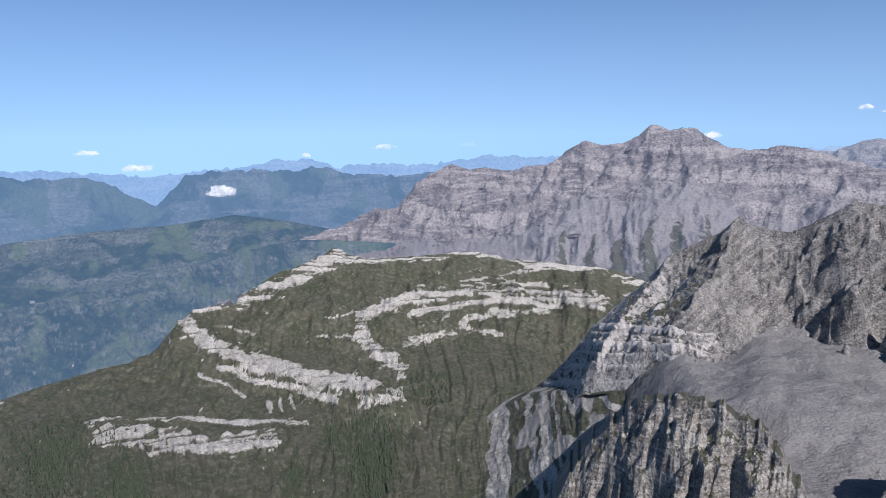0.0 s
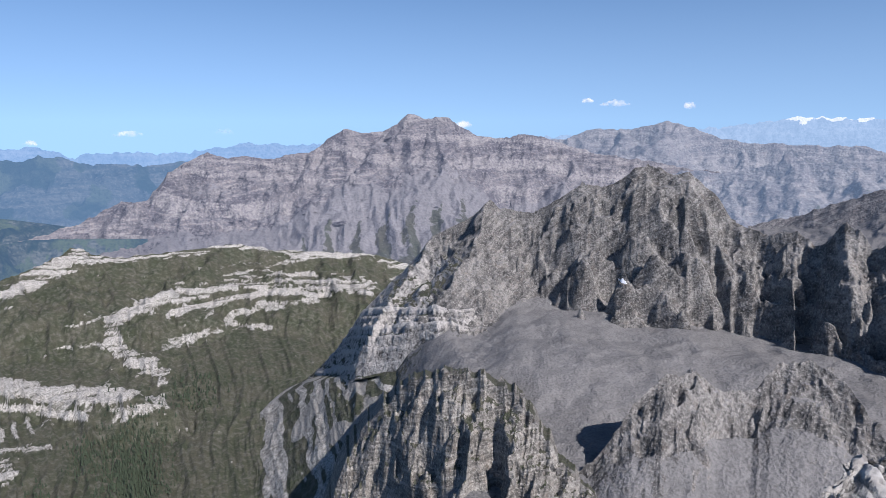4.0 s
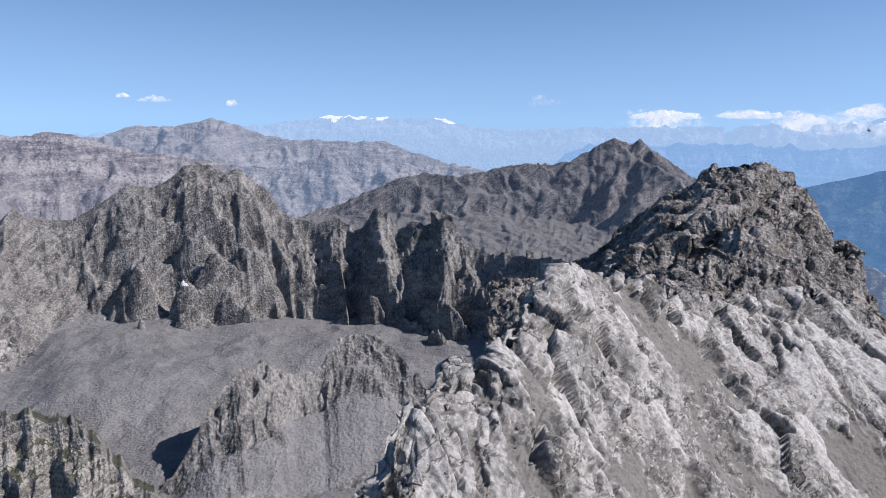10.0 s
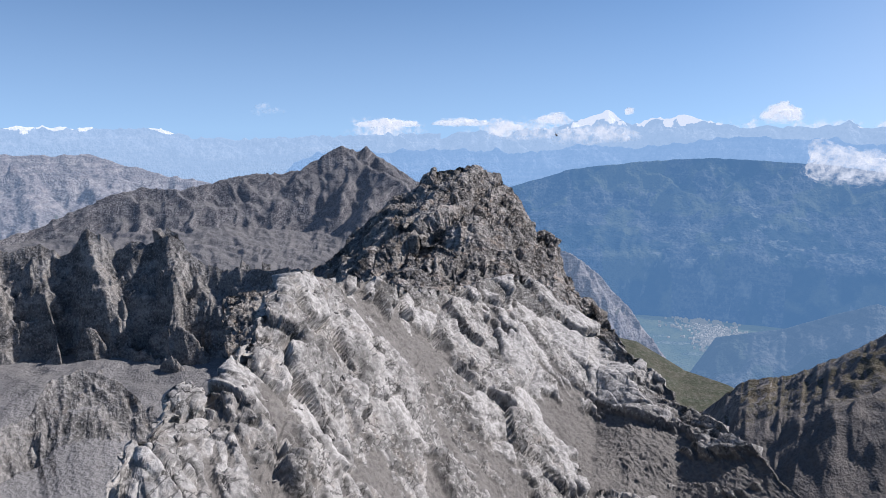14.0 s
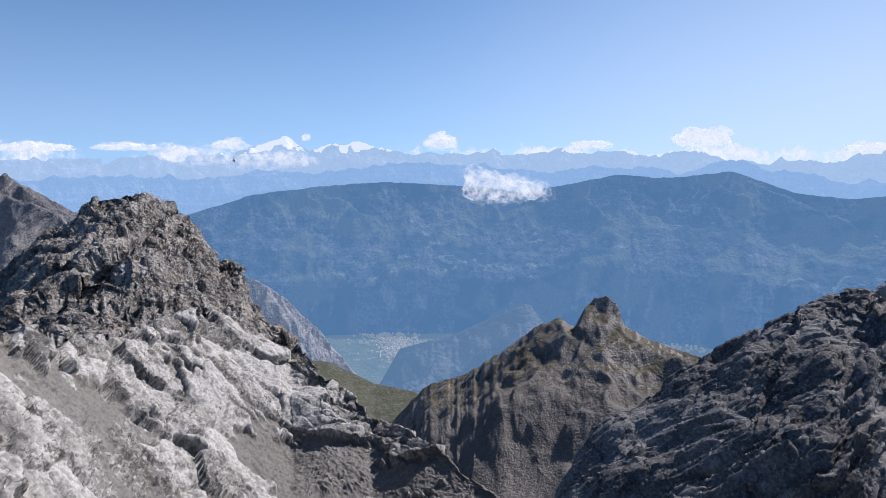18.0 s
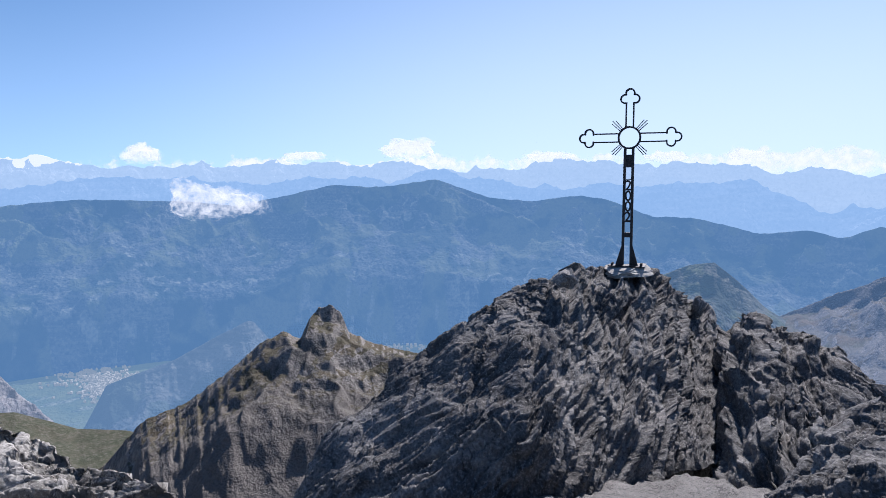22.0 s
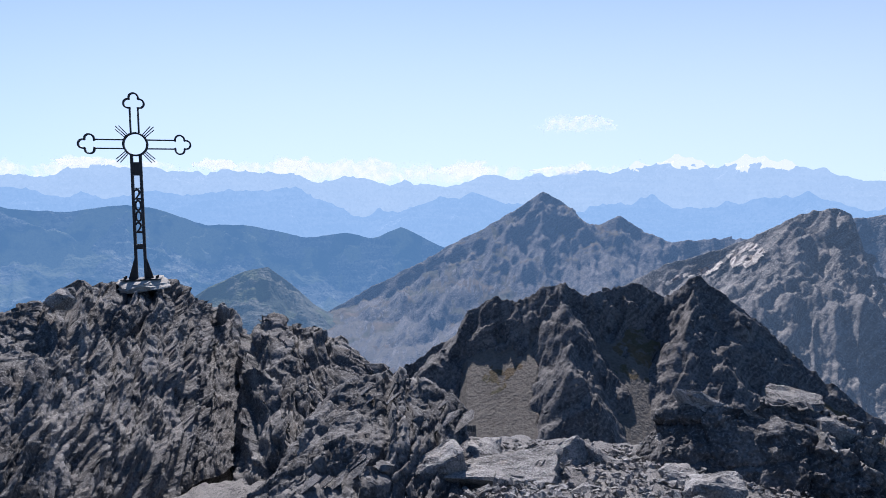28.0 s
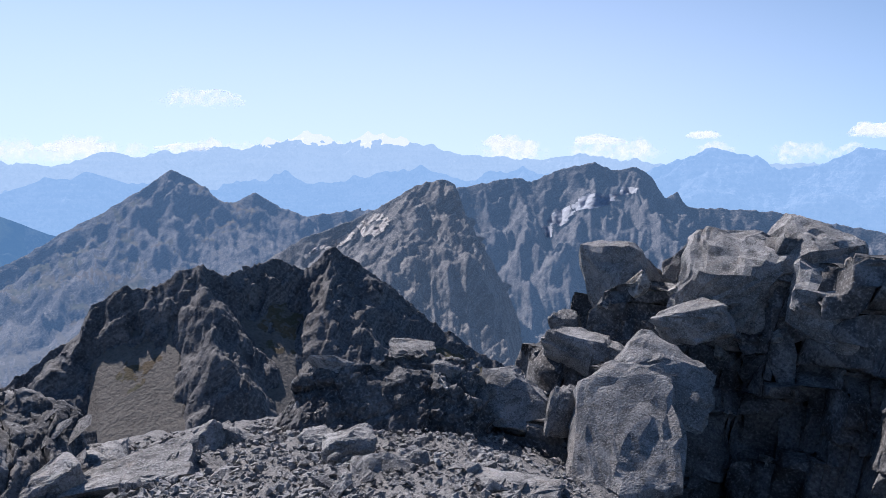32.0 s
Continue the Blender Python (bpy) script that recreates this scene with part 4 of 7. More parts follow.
def shelf_paint(X, Y, Z, steep, front, B, drop):
    """Turf with bare ledges and tongues of scree."""
    n = fbm(X / 45, Y / 45, octaves=5, seed=53)
    beds = Z + 0.06 * X + 5 * grad(X / 60, Y / 60, None, 54)
    bare = step(0.0, 0.3, grad(beds / 9, X / 140, None, 55) + 0.4 * n)
    loose = step(0.0, 0.25, grad(X / 38, Y / 70, None, 56) + 0.3 * n + 0.3 * step(15, 22, B) - 0.6 * (1 - step(4, 10, B)))
    return dict(grass=(1 - 0.9 * bare) * (1 - loose), band=0.55 * bare * (1 - loose), talus=loose)


grassy_shelf = tagged(massif("grassy_shelf", [(-2, -25.8, 900), (2, -24.4, 930), (5, -22.5, 940), (8, -21.3, 900), (12, -20.8, 800), (18, -20.0, 735), (23, -20.3, 660), (28, -22.5, 610)],
                             [(-2, -42, 480), (5, -39.2, 480), (8, -37.6, 475), (12, -35.8, 460), (20, -34, 430), (28, -33, 420)], banded, grid=0.1, rows=110, power=1.0, talus=1.0, rough=4, rough_len=40, craggy=3, craggy_len=24, rills=[(3.5, 42), (2, 14)], seed=55, back=0.3, back_depth=80, paint=shelf_paint),
                      "grassy shelf with pale ledges and scree below a rock wall", "hill")


SCREE_KNOB = [(29, -30.2, 415), (33, -27.2, 432), (34.8, -24.9, 440), (36.3, -22.6, 450), (38.9, -19.8, 465), (41.1, -19.5, 475), (43.3, -20.5, 485), (45.7, -20.1, 495), (47, -17.8, 510), (49.2, -17.2, 515), (52, -19, 505), (56, -24, 470)]
scree_knob = tagged(massif("scree_knob", SCREE_KNOB, [(29, -34, 365), (36, -33, 370), (43, -32.5, 380), (50, -31, 400), (56, -32, 390)], limestone, grid=0.085, rows=90, power=0.8, talus=0.74, cliff=0.95, jag=3, jag_len=14, rough=2, rough_len=10, warp=7, craggy=5, craggy_len=12, ridges=spurs(SCREE_KNOB, 6, 34, 34, 1.3, 17, lo=37, hi=50, lean=15), seed=40, back=0.8, back_depth=90, paint=bare_wall(0.6, 0.12)),
                    "rocky knob rising out of the scree bowl", "rock knob")


def scree_bowl():
    B = np.radians(np.linspace(-14, 74, 560))
    s = np.linspace(0, 1, 150)[:, None]
    deg = np.degrees(B)
    r0 = np.interp(deg, [-14, 24, 30, 36, 50, 74], [540, 450, 430, 400, 335, 280])
    R = r0 + (900 - r0) * s
    wall = np.interp(deg, [6.5, 12, 17.7, 25, 30, 37, 43, 47, 52, 60, 72], [640, 610, 590, 600, 640, 650, 630, 610, 580, 520, 420])
    X, Y = R * np.sin(B), R * np.cos(B)
    Z = -234 - 260 * (1 - step(6, 24, deg + 0.012 * (R - 450))) + 9 * fbm(X / 80, Y / 80, octaves=5, seed=61) + 5 * ridged(X / 60, Y / 60, octaves=5, seed=63) + 1.6 * ridged(X / 12, Y / 12, octaves=4, seed=68) + 15 * step(wall - 130, wall + 50, R + 40 * smooth(X / 45, Y / 45, seed=65)) * step(22, 27, deg)
    west = 1 - step(12, 24, deg + 0.012 * (R - 450) + 3 * fbm(X / 50, Y / 50, seed=62))
    tier = 17.0
    wave = (Z + 10 * fbm(X / 70, Y / 70, octaves=4, seed=66)) / tier
    part_way = wave - np.floor(wave)
    ledge = west * step(-410, -390, Z)
    Z = Z + ledge * tier * 0.25 * (step(0.25, 0.55, part_way) - part_way)
    me = grid_mesh("scree_bowl", np.stack([X, Y, Z], -1).reshape(-1, 3), 150, 560, dict(talus=1.0, grass=west.ravel(), snow=0.0, band=0.0), limestone)
    return tagged(new("scree_bowl", me), "grey scree bowl at the foot of a rock wall", "scree", kind="structure")


scree_bowl()

# ---- hills and mountains to the south and west ----
ROCK_TOWER_HILL = [(96, -24, 1000), (100.4, -21.6, 1000), (103, -19.1, 980), (106.4, -18.2, 960), (109.7, -16.2, 940), (112.3, -14.2, 930), (114.3, -13.3, 930), (115.7, -14, 925), (116.5, -12.3, 920), (117.3, -11.5, 920), (118.4, -11.3, 920), (119.1, -11.9, 920), (119.7, -13.6, 915), (121.5, -14.5, 910), (123.6, -15.1, 900), (125.6, -15.5, 890), (130, -19, 850), (134, -24, 800)]
tower_hill = tagged(massif("rock_tower_hill", ROCK_TOWER_HILL,
                           [(96, -33, 640), (110, -33, 560), (118, -33, 560), (134, -34, 520)], hill_slate, grid=0.1, rows=130, power=0.9, jag=2.5, jag_len=14, rough=7, rough_len=28, ridges=[(places([(117.5, -11.8, 918), (113, -17, 820), (109, -21, 740)]), 0.45), (places([(122, -14.8, 905), (120, -19, 800), (119, -25, 680)]), 0.7)] + spurs(ROCK_TOWER_HILL, 7, 200, 75, 0.5, 10, lo=102, hi=126), warp=18, craggy=3.5, craggy_len=45, talus=0.75, cliff=0.8, toe=0.6, seed=71, back=0.7, rills=[(2, 60), (1, 18)],
                           paint=lambda X, Y, Z, steep, front, B, drop: dict(grass=0.75 * (1 - step(0.5, 0.85, steep + 0.5 * fbm(X / 40, Y / 40, seed=72))) * step(0.3, 0.9, front), talus=(1 - step(0.55, 0.95, front + 0.3 * fbm(X / 60, Y / 60, seed=73))))),
                    "brown grassy hill crowned by a square rock tower", "hill")
WEDGE_HILL = at(2300, (99, -19), (100.8, -16.1), (105.8, -14.8), (109.1, -13.3), (111.5, -12.3), (112, -12.4), (113.2, -13.9), (116, -16), (120, -20))
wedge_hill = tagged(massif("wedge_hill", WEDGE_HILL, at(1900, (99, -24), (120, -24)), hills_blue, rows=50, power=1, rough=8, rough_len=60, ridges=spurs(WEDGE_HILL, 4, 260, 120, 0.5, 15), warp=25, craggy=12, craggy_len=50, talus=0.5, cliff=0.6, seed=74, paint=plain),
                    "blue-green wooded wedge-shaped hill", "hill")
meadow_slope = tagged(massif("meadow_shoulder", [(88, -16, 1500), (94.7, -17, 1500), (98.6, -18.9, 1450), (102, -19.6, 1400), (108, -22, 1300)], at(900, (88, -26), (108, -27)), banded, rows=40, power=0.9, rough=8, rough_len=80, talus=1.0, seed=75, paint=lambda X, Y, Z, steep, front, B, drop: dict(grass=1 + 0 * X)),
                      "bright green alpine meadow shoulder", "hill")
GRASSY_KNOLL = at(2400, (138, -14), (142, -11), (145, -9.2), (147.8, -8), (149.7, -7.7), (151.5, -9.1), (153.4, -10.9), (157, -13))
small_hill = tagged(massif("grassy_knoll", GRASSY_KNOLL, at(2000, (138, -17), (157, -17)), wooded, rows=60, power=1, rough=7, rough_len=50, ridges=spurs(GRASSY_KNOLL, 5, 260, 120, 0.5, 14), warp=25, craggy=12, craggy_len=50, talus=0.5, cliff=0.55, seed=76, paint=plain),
                    "green grassy knoll above the blue valley", "hill")
PYRAMID_PEAK = at(2500, (147, -14.5), (151.7, -12.7), (155.4, -11.0), (157.8, -9.7), (162.1, -7.6), (165, -5.9), (167.8, -4.5), (170.6, -2.8), (172.5, -1.5), (174.3, -2.5), (176.4, -4.3), (177.3, -4.1), (178.8, -3.4), (180.7, -4.7), (182.9, -5.4), (186, -5.0), (192, -5), (200, -6))
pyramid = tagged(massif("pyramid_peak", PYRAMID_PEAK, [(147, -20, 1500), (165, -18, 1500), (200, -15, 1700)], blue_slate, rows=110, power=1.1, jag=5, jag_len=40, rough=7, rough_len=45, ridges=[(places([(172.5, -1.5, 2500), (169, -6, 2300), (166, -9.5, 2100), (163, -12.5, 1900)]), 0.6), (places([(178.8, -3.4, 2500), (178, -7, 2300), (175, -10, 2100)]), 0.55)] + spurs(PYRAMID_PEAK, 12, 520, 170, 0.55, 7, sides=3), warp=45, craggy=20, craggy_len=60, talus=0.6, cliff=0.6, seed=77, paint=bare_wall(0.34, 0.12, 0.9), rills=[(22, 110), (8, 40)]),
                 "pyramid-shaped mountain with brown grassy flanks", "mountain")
SLABBY_RIDGE = at(1500, (176, -11), (180, -8.6), (182.4, -7.2), (185.2, -6.3), (188.6, -4.8), (191.9, -2.9), (193.7, -2.4), (195.1, -2.7), (195.9, -5.2), (199.5, -11.6), (202.5, -18))
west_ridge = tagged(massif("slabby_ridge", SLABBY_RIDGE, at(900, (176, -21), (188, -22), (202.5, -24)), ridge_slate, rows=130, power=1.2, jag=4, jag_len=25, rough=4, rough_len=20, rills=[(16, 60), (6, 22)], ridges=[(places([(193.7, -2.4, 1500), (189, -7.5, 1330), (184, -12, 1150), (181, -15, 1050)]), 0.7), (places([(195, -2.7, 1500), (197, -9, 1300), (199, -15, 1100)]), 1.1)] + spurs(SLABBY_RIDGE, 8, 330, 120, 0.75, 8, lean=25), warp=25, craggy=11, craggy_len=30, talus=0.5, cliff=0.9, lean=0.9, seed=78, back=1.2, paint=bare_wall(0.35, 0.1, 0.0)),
                    "dark slabby mountain ridge with pale tilted slabs", "mountain")
SHADED_MASSIF = at(2000, (190, -5), (195.8, -3.0), (200.1, -2.3), (201.4, -2.6), (204.4, -1.4), (206.5, -1.0), (207.8, -1.6), (209.8, -1.4), (211, -2.2), (212.1, -3.9), (213, -3.2), (213.8, -4.5), (219.5, -4.6), (228, -6), (240, -9))
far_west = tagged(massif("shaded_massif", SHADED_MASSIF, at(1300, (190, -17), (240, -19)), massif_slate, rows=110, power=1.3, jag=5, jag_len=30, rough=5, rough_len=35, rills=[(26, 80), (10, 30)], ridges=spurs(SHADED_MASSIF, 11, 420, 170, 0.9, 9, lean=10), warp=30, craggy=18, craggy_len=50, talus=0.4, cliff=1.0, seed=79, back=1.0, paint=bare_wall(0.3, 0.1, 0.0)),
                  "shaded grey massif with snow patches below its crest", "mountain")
DARK_ROCK_KNOB = [(146, -27, 700), (152, -23, 715), (156, -19.3, 720), (159.4, -17, 720), (163.1, -14.8, 715), (165.3, -13.4, 710), (166.3, -11.4, 710), (168.5, -10.4, 705), (170.5, -10.6, 700), (172.4, -9.5, 700), (174.2, -9.0, 700), (176.3, -9.9, 700), (177.7, -9.4, 720), (180, -8.7, 740), (182.4, -9.6, 750), (185, -7.9, 760), (186.7, -9.2, 760), (189.6, -11.4, 760), (193, -14.2, 750), (196.8, -16.5, 740), (203, -20, 720)]
def knob_paint(X, Y, Z, steep, front, B, drop):
    """Brown and grey scree fans wherever no rock stands out, turf at the far foot."""
    n = fbm(X / 30, Y / 30, octaves=4, seed=57)
    return dict(talus=(1 - drop) * 1.2, grass=0.6 * (1 - drop) * step(0.1, 0.5, n + 0.5 * step(178, 186, B)))


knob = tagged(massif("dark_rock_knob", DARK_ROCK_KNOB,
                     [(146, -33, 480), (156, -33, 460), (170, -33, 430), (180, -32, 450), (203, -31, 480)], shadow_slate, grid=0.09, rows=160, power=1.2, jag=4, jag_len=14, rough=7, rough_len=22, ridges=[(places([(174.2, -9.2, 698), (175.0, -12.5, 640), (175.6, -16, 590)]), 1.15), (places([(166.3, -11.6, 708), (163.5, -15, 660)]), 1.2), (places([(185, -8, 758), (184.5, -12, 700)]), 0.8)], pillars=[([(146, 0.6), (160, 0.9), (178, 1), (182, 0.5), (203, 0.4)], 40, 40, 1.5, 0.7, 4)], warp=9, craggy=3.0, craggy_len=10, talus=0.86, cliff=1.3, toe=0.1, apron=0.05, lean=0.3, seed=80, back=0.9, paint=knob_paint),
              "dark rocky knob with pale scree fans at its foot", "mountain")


# ---- the lower slopes of the summit itself ----
def summit_flanks():
    na, nr = 360, 60
    B = np.linspace(0, 360, na, endpoint=False)
    R = np.geomspace(9, 1500, nr)[:, None]
    b = np.radians(B)
    X, Y = R * np.sin(b), R * np.cos(b)
    deg = np.where(B > 300, B - 360, B)
    bowl = step(8, 22, deg) * (1 - step(66, 82, deg))
    Z = -2.0 - 0.92 * R
    floor = -430 + 190 * bowl - 0.25 * np.maximum(R - 700, 0)
    Z = np.maximum(Z, floor) + np.minimum(R * 0.03, 9) * fbm(X / 60, Y / 60, octaves=5, seed=64)
    me = grid_mesh("summit_flanks", np.stack([X, Y, Z], -1).reshape(-1, 3), nr, na, dict(talus=0.6, grass=0.25, snow=0.0, band=0.0), limestone, closed=True)
    return tagged(new("summit_flanks", me), "steep stony flanks falling away below the summit", "ground", kind="structure")


summit_flanks()


# ---- the summit: rock near the camera ----
def jointed(axes, sizes, seed, amount=0.9, finer=0.3, wear=0.02, size=1.0):
    """Rock that breaks along its joints, at three sizes."""
    def deform(p, shaped):
        sz = np.array(sizes, float)
        p = blocky(p, axes, sz, amount, seed)
        p = blocky(p, axes, sz * finer, amount, seed + 20)
        p = blocky(p, axes, sz * finer * finer * 1.2, amount * 0.8, seed + 40)
        k = 1 / (size * 0.25)
        n = np.stack([fbm(p[:, 0] * k, p[:, 1] * k, p[:, 2] * k, octaves=3, seed=seed + s) for s in (50, 60, 70)], -1)
        return p + wear * n
    return deform


def weathered(size, big, small, seed, flat=(1, 1, 1), grooves=0.1, groove_len=1.2, across=(1, 0, 0), axes=None, amount=0.0, sizes=(1, 1, 1)):
    """Rock worn along its joints: broad tilted faces, grooves down the slope and small chips."""
    def deform(p, shaped):
        n = np.stack([np.gradient(shaped[..., k], axis=0) for k in range(3)], -1)
        m = np.stack([np.gradient(shaped[..., k], axis=1) for k in range(3)], -1)
        nor = np.cross(m.reshape(-1, 3), n.reshape(-1, 3))
        nor /= np.maximum(np.linalg.norm(nor, axis=1), 1e-9)[:, None]
        nor[nor[:, 2] < 0] *= -1
        if amount:
            p = blocky(p, axes, np.array(sizes), amount, seed + 3)
            p = blocky(p, axes, np.array(sizes) * 0.36, amount, seed + 4)
        a, ja = facets(p, size, seed, flat)
        b, jb = facets(p, size * 0.27, seed + 40, flat)
        c, jc = facets(p, size * 0.09, seed + 80, flat)
        u = p @ np.array(across, float)
        g = ridged(u / groove_len, p[:, 1] / (groove_len * 4), p[:, 2] / (groove_len * 4), octaves=5, seed=seed + 6)
        rubble = step(-0.1, 0.4, fbm(p[:, 0] / (size * 1.5), p[:, 1] / (size * 1.5), octaves=3, seed=seed + 7))
        h = big * a + small * b * (0.4 + rubble) + small * 0.55 * c * (0.5 + rubble) + grooves * (1.6 * g - 1.1) - small * 0.9 * np.exp(-ja * 18)
        return p + nor * h[:, None]
    return deform


def slab_frame(p):
    """Across and along the strips of rock that run down the ridge, gently bent."""
    w = 0.30 * np.stack([grad(p[:, 0] / 1.7, p[:, 1] / 1.7, p[:, 2] / 1.7, 90 + k) for k in range(3)], -1)
    return p @ np.array([(0.83, -0.55, 0.0), (-0.55, -0.83, 0.0), (0.0, 0.0, 1.0)]) + w


def rubble_mask(x, y):
    """1 where loose rubble fills the hollows between the strips of rock."""
    u, v = -0.55 * x - 0.83 * y, 0.83 * x - 0.55 * y
    bearing, r = np.degrees(np.arctan2(x, y)), np.hypot(x, y)
    v = v + 0.9 * grad(x / 3.1, y / 3.1, None, 94)
    n = grad(v / 2.6, u / 5.5, None, 91) + 0.6 * grad(v / 0.8, u / 1.8, None, 92) + 0.35 * grad(v / 0.22, u / 0.4, None, 93)
    zone = np.interp(bearing, [50, 62, 72, 82, 95, 112], [-0.45, -0.35, -0.15, 0.0, 0.3, 0.3]) - 0.6 * step(19, 25, r)
    return step(0.02, 0.22, n + zone)


def slab_paint(X, Y, Z, steep, front, B, drop):
    p = np.stack([X + 0.65, Y + 0.32, Z + 0.2], -1).reshape(-1, 3)
    a, joint, own = cells(slab_frame(p), 1.5, 5, (0.75, 1.5, 0.9))
    loose = rubble_mask(p[:, 0], p[:, 1])
    fray = 0.35 * grad(p[:, 0] / 0.35, p[:, 1] / 0.35, p[:, 2] / 0.35, 96)
    pale = 0.8 * step(0.45, 0.75, own + fray) * (1 - loose)
    return dict(talus=(0.85 * loose).reshape(X.shape), band=pale.reshape(X.shape), grass=0 * X)


def slabby(p, shaped):
    """Tilted broken strips of rock that stand out of rubble, with open joints between them."""
    n = np.stack([np.gradient(shaped[..., k], axis=0) for k in range(3)], -1)
    m = np.stack([np.gradient(shaped[..., k], axis=1) for k in range(3)], -1)
    nor = np.cross(m.reshape(-1, 3), n.reshape(-1, 3))
    nor /= np.maximum(np.linalg.norm(nor, axis=1), 1e-9)[:, None]
    nor[nor[:, 2] < 0] *= -1
    q = slab_frame(p)
    loose = rubble_mask(p[:, 0], p[:, 1])
    a, ja, own = cells(q, 1.5, 5, (0.75, 1.5, 0.9))
    b, jb = facets(q, 0.36, 45, (0.8, 1.5, 0.8))
    c, jc = facets(q, 0.13, 85, (0.9, 1.2, 0.9))
    d, jd = facets(p, 0.055, 86)
    hard = 1 - 0.85 * loose
    plain_face = step(0.35, 0.55, own)
    h = hard * (0.34 * a + 0.12 * own - 0.18 * np.exp(-ja * 42) + (0.10 - 0.05 * plain_face) * b - 0.045 * np.exp(-jb * 22)) + (0.030 - 0.022 * plain_face * hard) * c + (0.004 + 0.022 * loose) * d - 0.10 * loose
    return p + nor * h[:, None]


slab_ridge = tagged(massif("summit_slab_ridge", [(44, -40, 7), (48, -30, 8), (51, -25.8, 8.6), (53.3, -22, 9.6), (56.3, -20.1, 10.5), (58.3, -19.9, 11), (61, -17.7, 11.8), (63.7, -14.4, 13.5), (65.1, -12.6, 14.5), (67.1, -12.3, 15.5), (70.9, -12.4, 17), (73.3, -12.2, 18.5), (76, -13.3, 20), (80.5, -13.2, 23), (84.9, -12, 26), (87.7, -13.2, 27), (91.7, -16.4, 26), (94.7, -17.8, 24), (98.6, -21.2, 21.5), (103.1, -23.3, 19), (106.6, -25.5, 17.5), (108.6, -26.7, 16.8), (111.6, -28.4, 16), (118, -34, 14)],
                           [(44, -55, 3.0), (60, -46, 5.2), (80, -46, 8.5), (90, -46, 10), (100, -46, 10.5), (118, -47, 10)], near_rock, grid=0.1, rows=330, power=1, jag=0.15, jag_len=1.5, rough=0.28, rough_len=2.5, talus=1.0, even=True, eye=(0.65, 0.32, 0.2), seed=81, back=1.6, back_depth=25, paint=slab_paint, deform=slabby),
                    "pale grey broken limestone ridge with rubble-filled hollows", "rock ridge")
rock_peak = tagged(massif("rock_peak", [(60, -13, 80), (64.3, -12.3, 82), (68.2, -10.7, 84), (71.1, -8.6, 84), (73.9, -5.8, 84), (76.3, -4.8, 84), (77.7, -3.2, 84), (80, -2.7, 84), (81.6, -3.3, 84), (84.2, -4.5, 84), (85.2, -6.6, 82), (86.2, -8.4, 80), (87.8, -8.8, 78), (88.6, -11.5, 74), (91, -14.5, 68), (92.5, -16.2, 60), (94, -19, 56)],
                          [(60, -22, 42), (72, -16, 40), (80, -15, 44), (88, -16, 46), (94, -22, 44)], peak_rock, grid=0.07, rows=190, power=1.1, ridges=[(places([(79.5, -3, 84), (77, -8, 70), (73.5, -13, 52)]), 1.7), (places([(84, -4.6, 83), (82.5, -9, 68), (80, -13.5, 54)]), 1.9), (places([(74, -6, 84), (71, -10.5, 70), (68, -14, 56)]), 1.6)], jag=0.5, jag_len=3, craggy=1.0, craggy_len=7, rough=0.5, rough_len=4, talus=1.0, eye=(0.65, 0.32, 0.2), seed=82, back=2, back_depth=25, deform=weathered(6.0, 1.05, 0.5, 9, (0.8, 0.8, 1.4), 0.8, 4.0, (0.35, 0.93, 0))),
                   "blocky grey rock summit with brown weathered faces", "rock peak")
def frame_axes(x, z):
    """A turn whose x axis runs along x and whose z axis lies as near z as it can."""
    x = Vector(x).normalized()
    y = Vector(z).cross(x).normalized()
    return Matrix((x, y, x.cross(y))).transposed().to_4x4()


def bedded(along, up, seed, size, bed):
    """Schist: thin beds that run along one way, broken into tilted splinters of three sizes."""
    f = np.array(frame_axes(along, up).to_3x3())

    def deform(p, shaped):
        n = np.stack([np.gradient(shaped[..., k], axis=0) for k in range(3)], -1)
        m = np.stack([np.gradient(shaped[..., k], axis=1) for k in range(3)], -1)
        nor = np.cross(m.reshape(-1, 3), n.reshape(-1, 3))
        nor /= np.maximum(np.linalg.norm(nor, axis=1), 1e-9)[:, None]
        nor[nor[:, 2] < 0] *= -1
        w = 0.12 * np.stack([grad(p[:, 0] / 0.9, p[:, 1] / 0.9, p[:, 2] / 0.9, seed + k) for k in range(3)], -1)
        q = (p + w) @ f
        a, ja = facets(q, size, seed + 5, (1.8, 0.9, 0.5))
        b, jb = facets(q, size * 0.36, seed + 6, (2.4, 0.9, 0.4))
        c, jc = facets(q, size * 0.13, seed + 7, (2.4, 0.9, 0.45))
        h = size * (0.055 * a + 0.045 * b + 0.022 * c)
        for share, thick in ((0.50, bed * 2.3), (0.55, bed * 0.85), (0.45, bed * 0.33)):
            t = q[:, 2] / thick + 0.45 * grad(q[:, 0] / (thick * 11), q[:, 1] / (thick * 6), None, seed + 9)
            broken = 0.25 + 0.75 * step(-0.35, 0.25, grad(q[:, 0] / (thick * 7), q[:, 1] / (thick * 4), np.floor(t) * 1.7, seed + 10))
            h = h + share * thick * broken * (t - np.floor(t))
        return p + nor * h[:, None]
    return deform


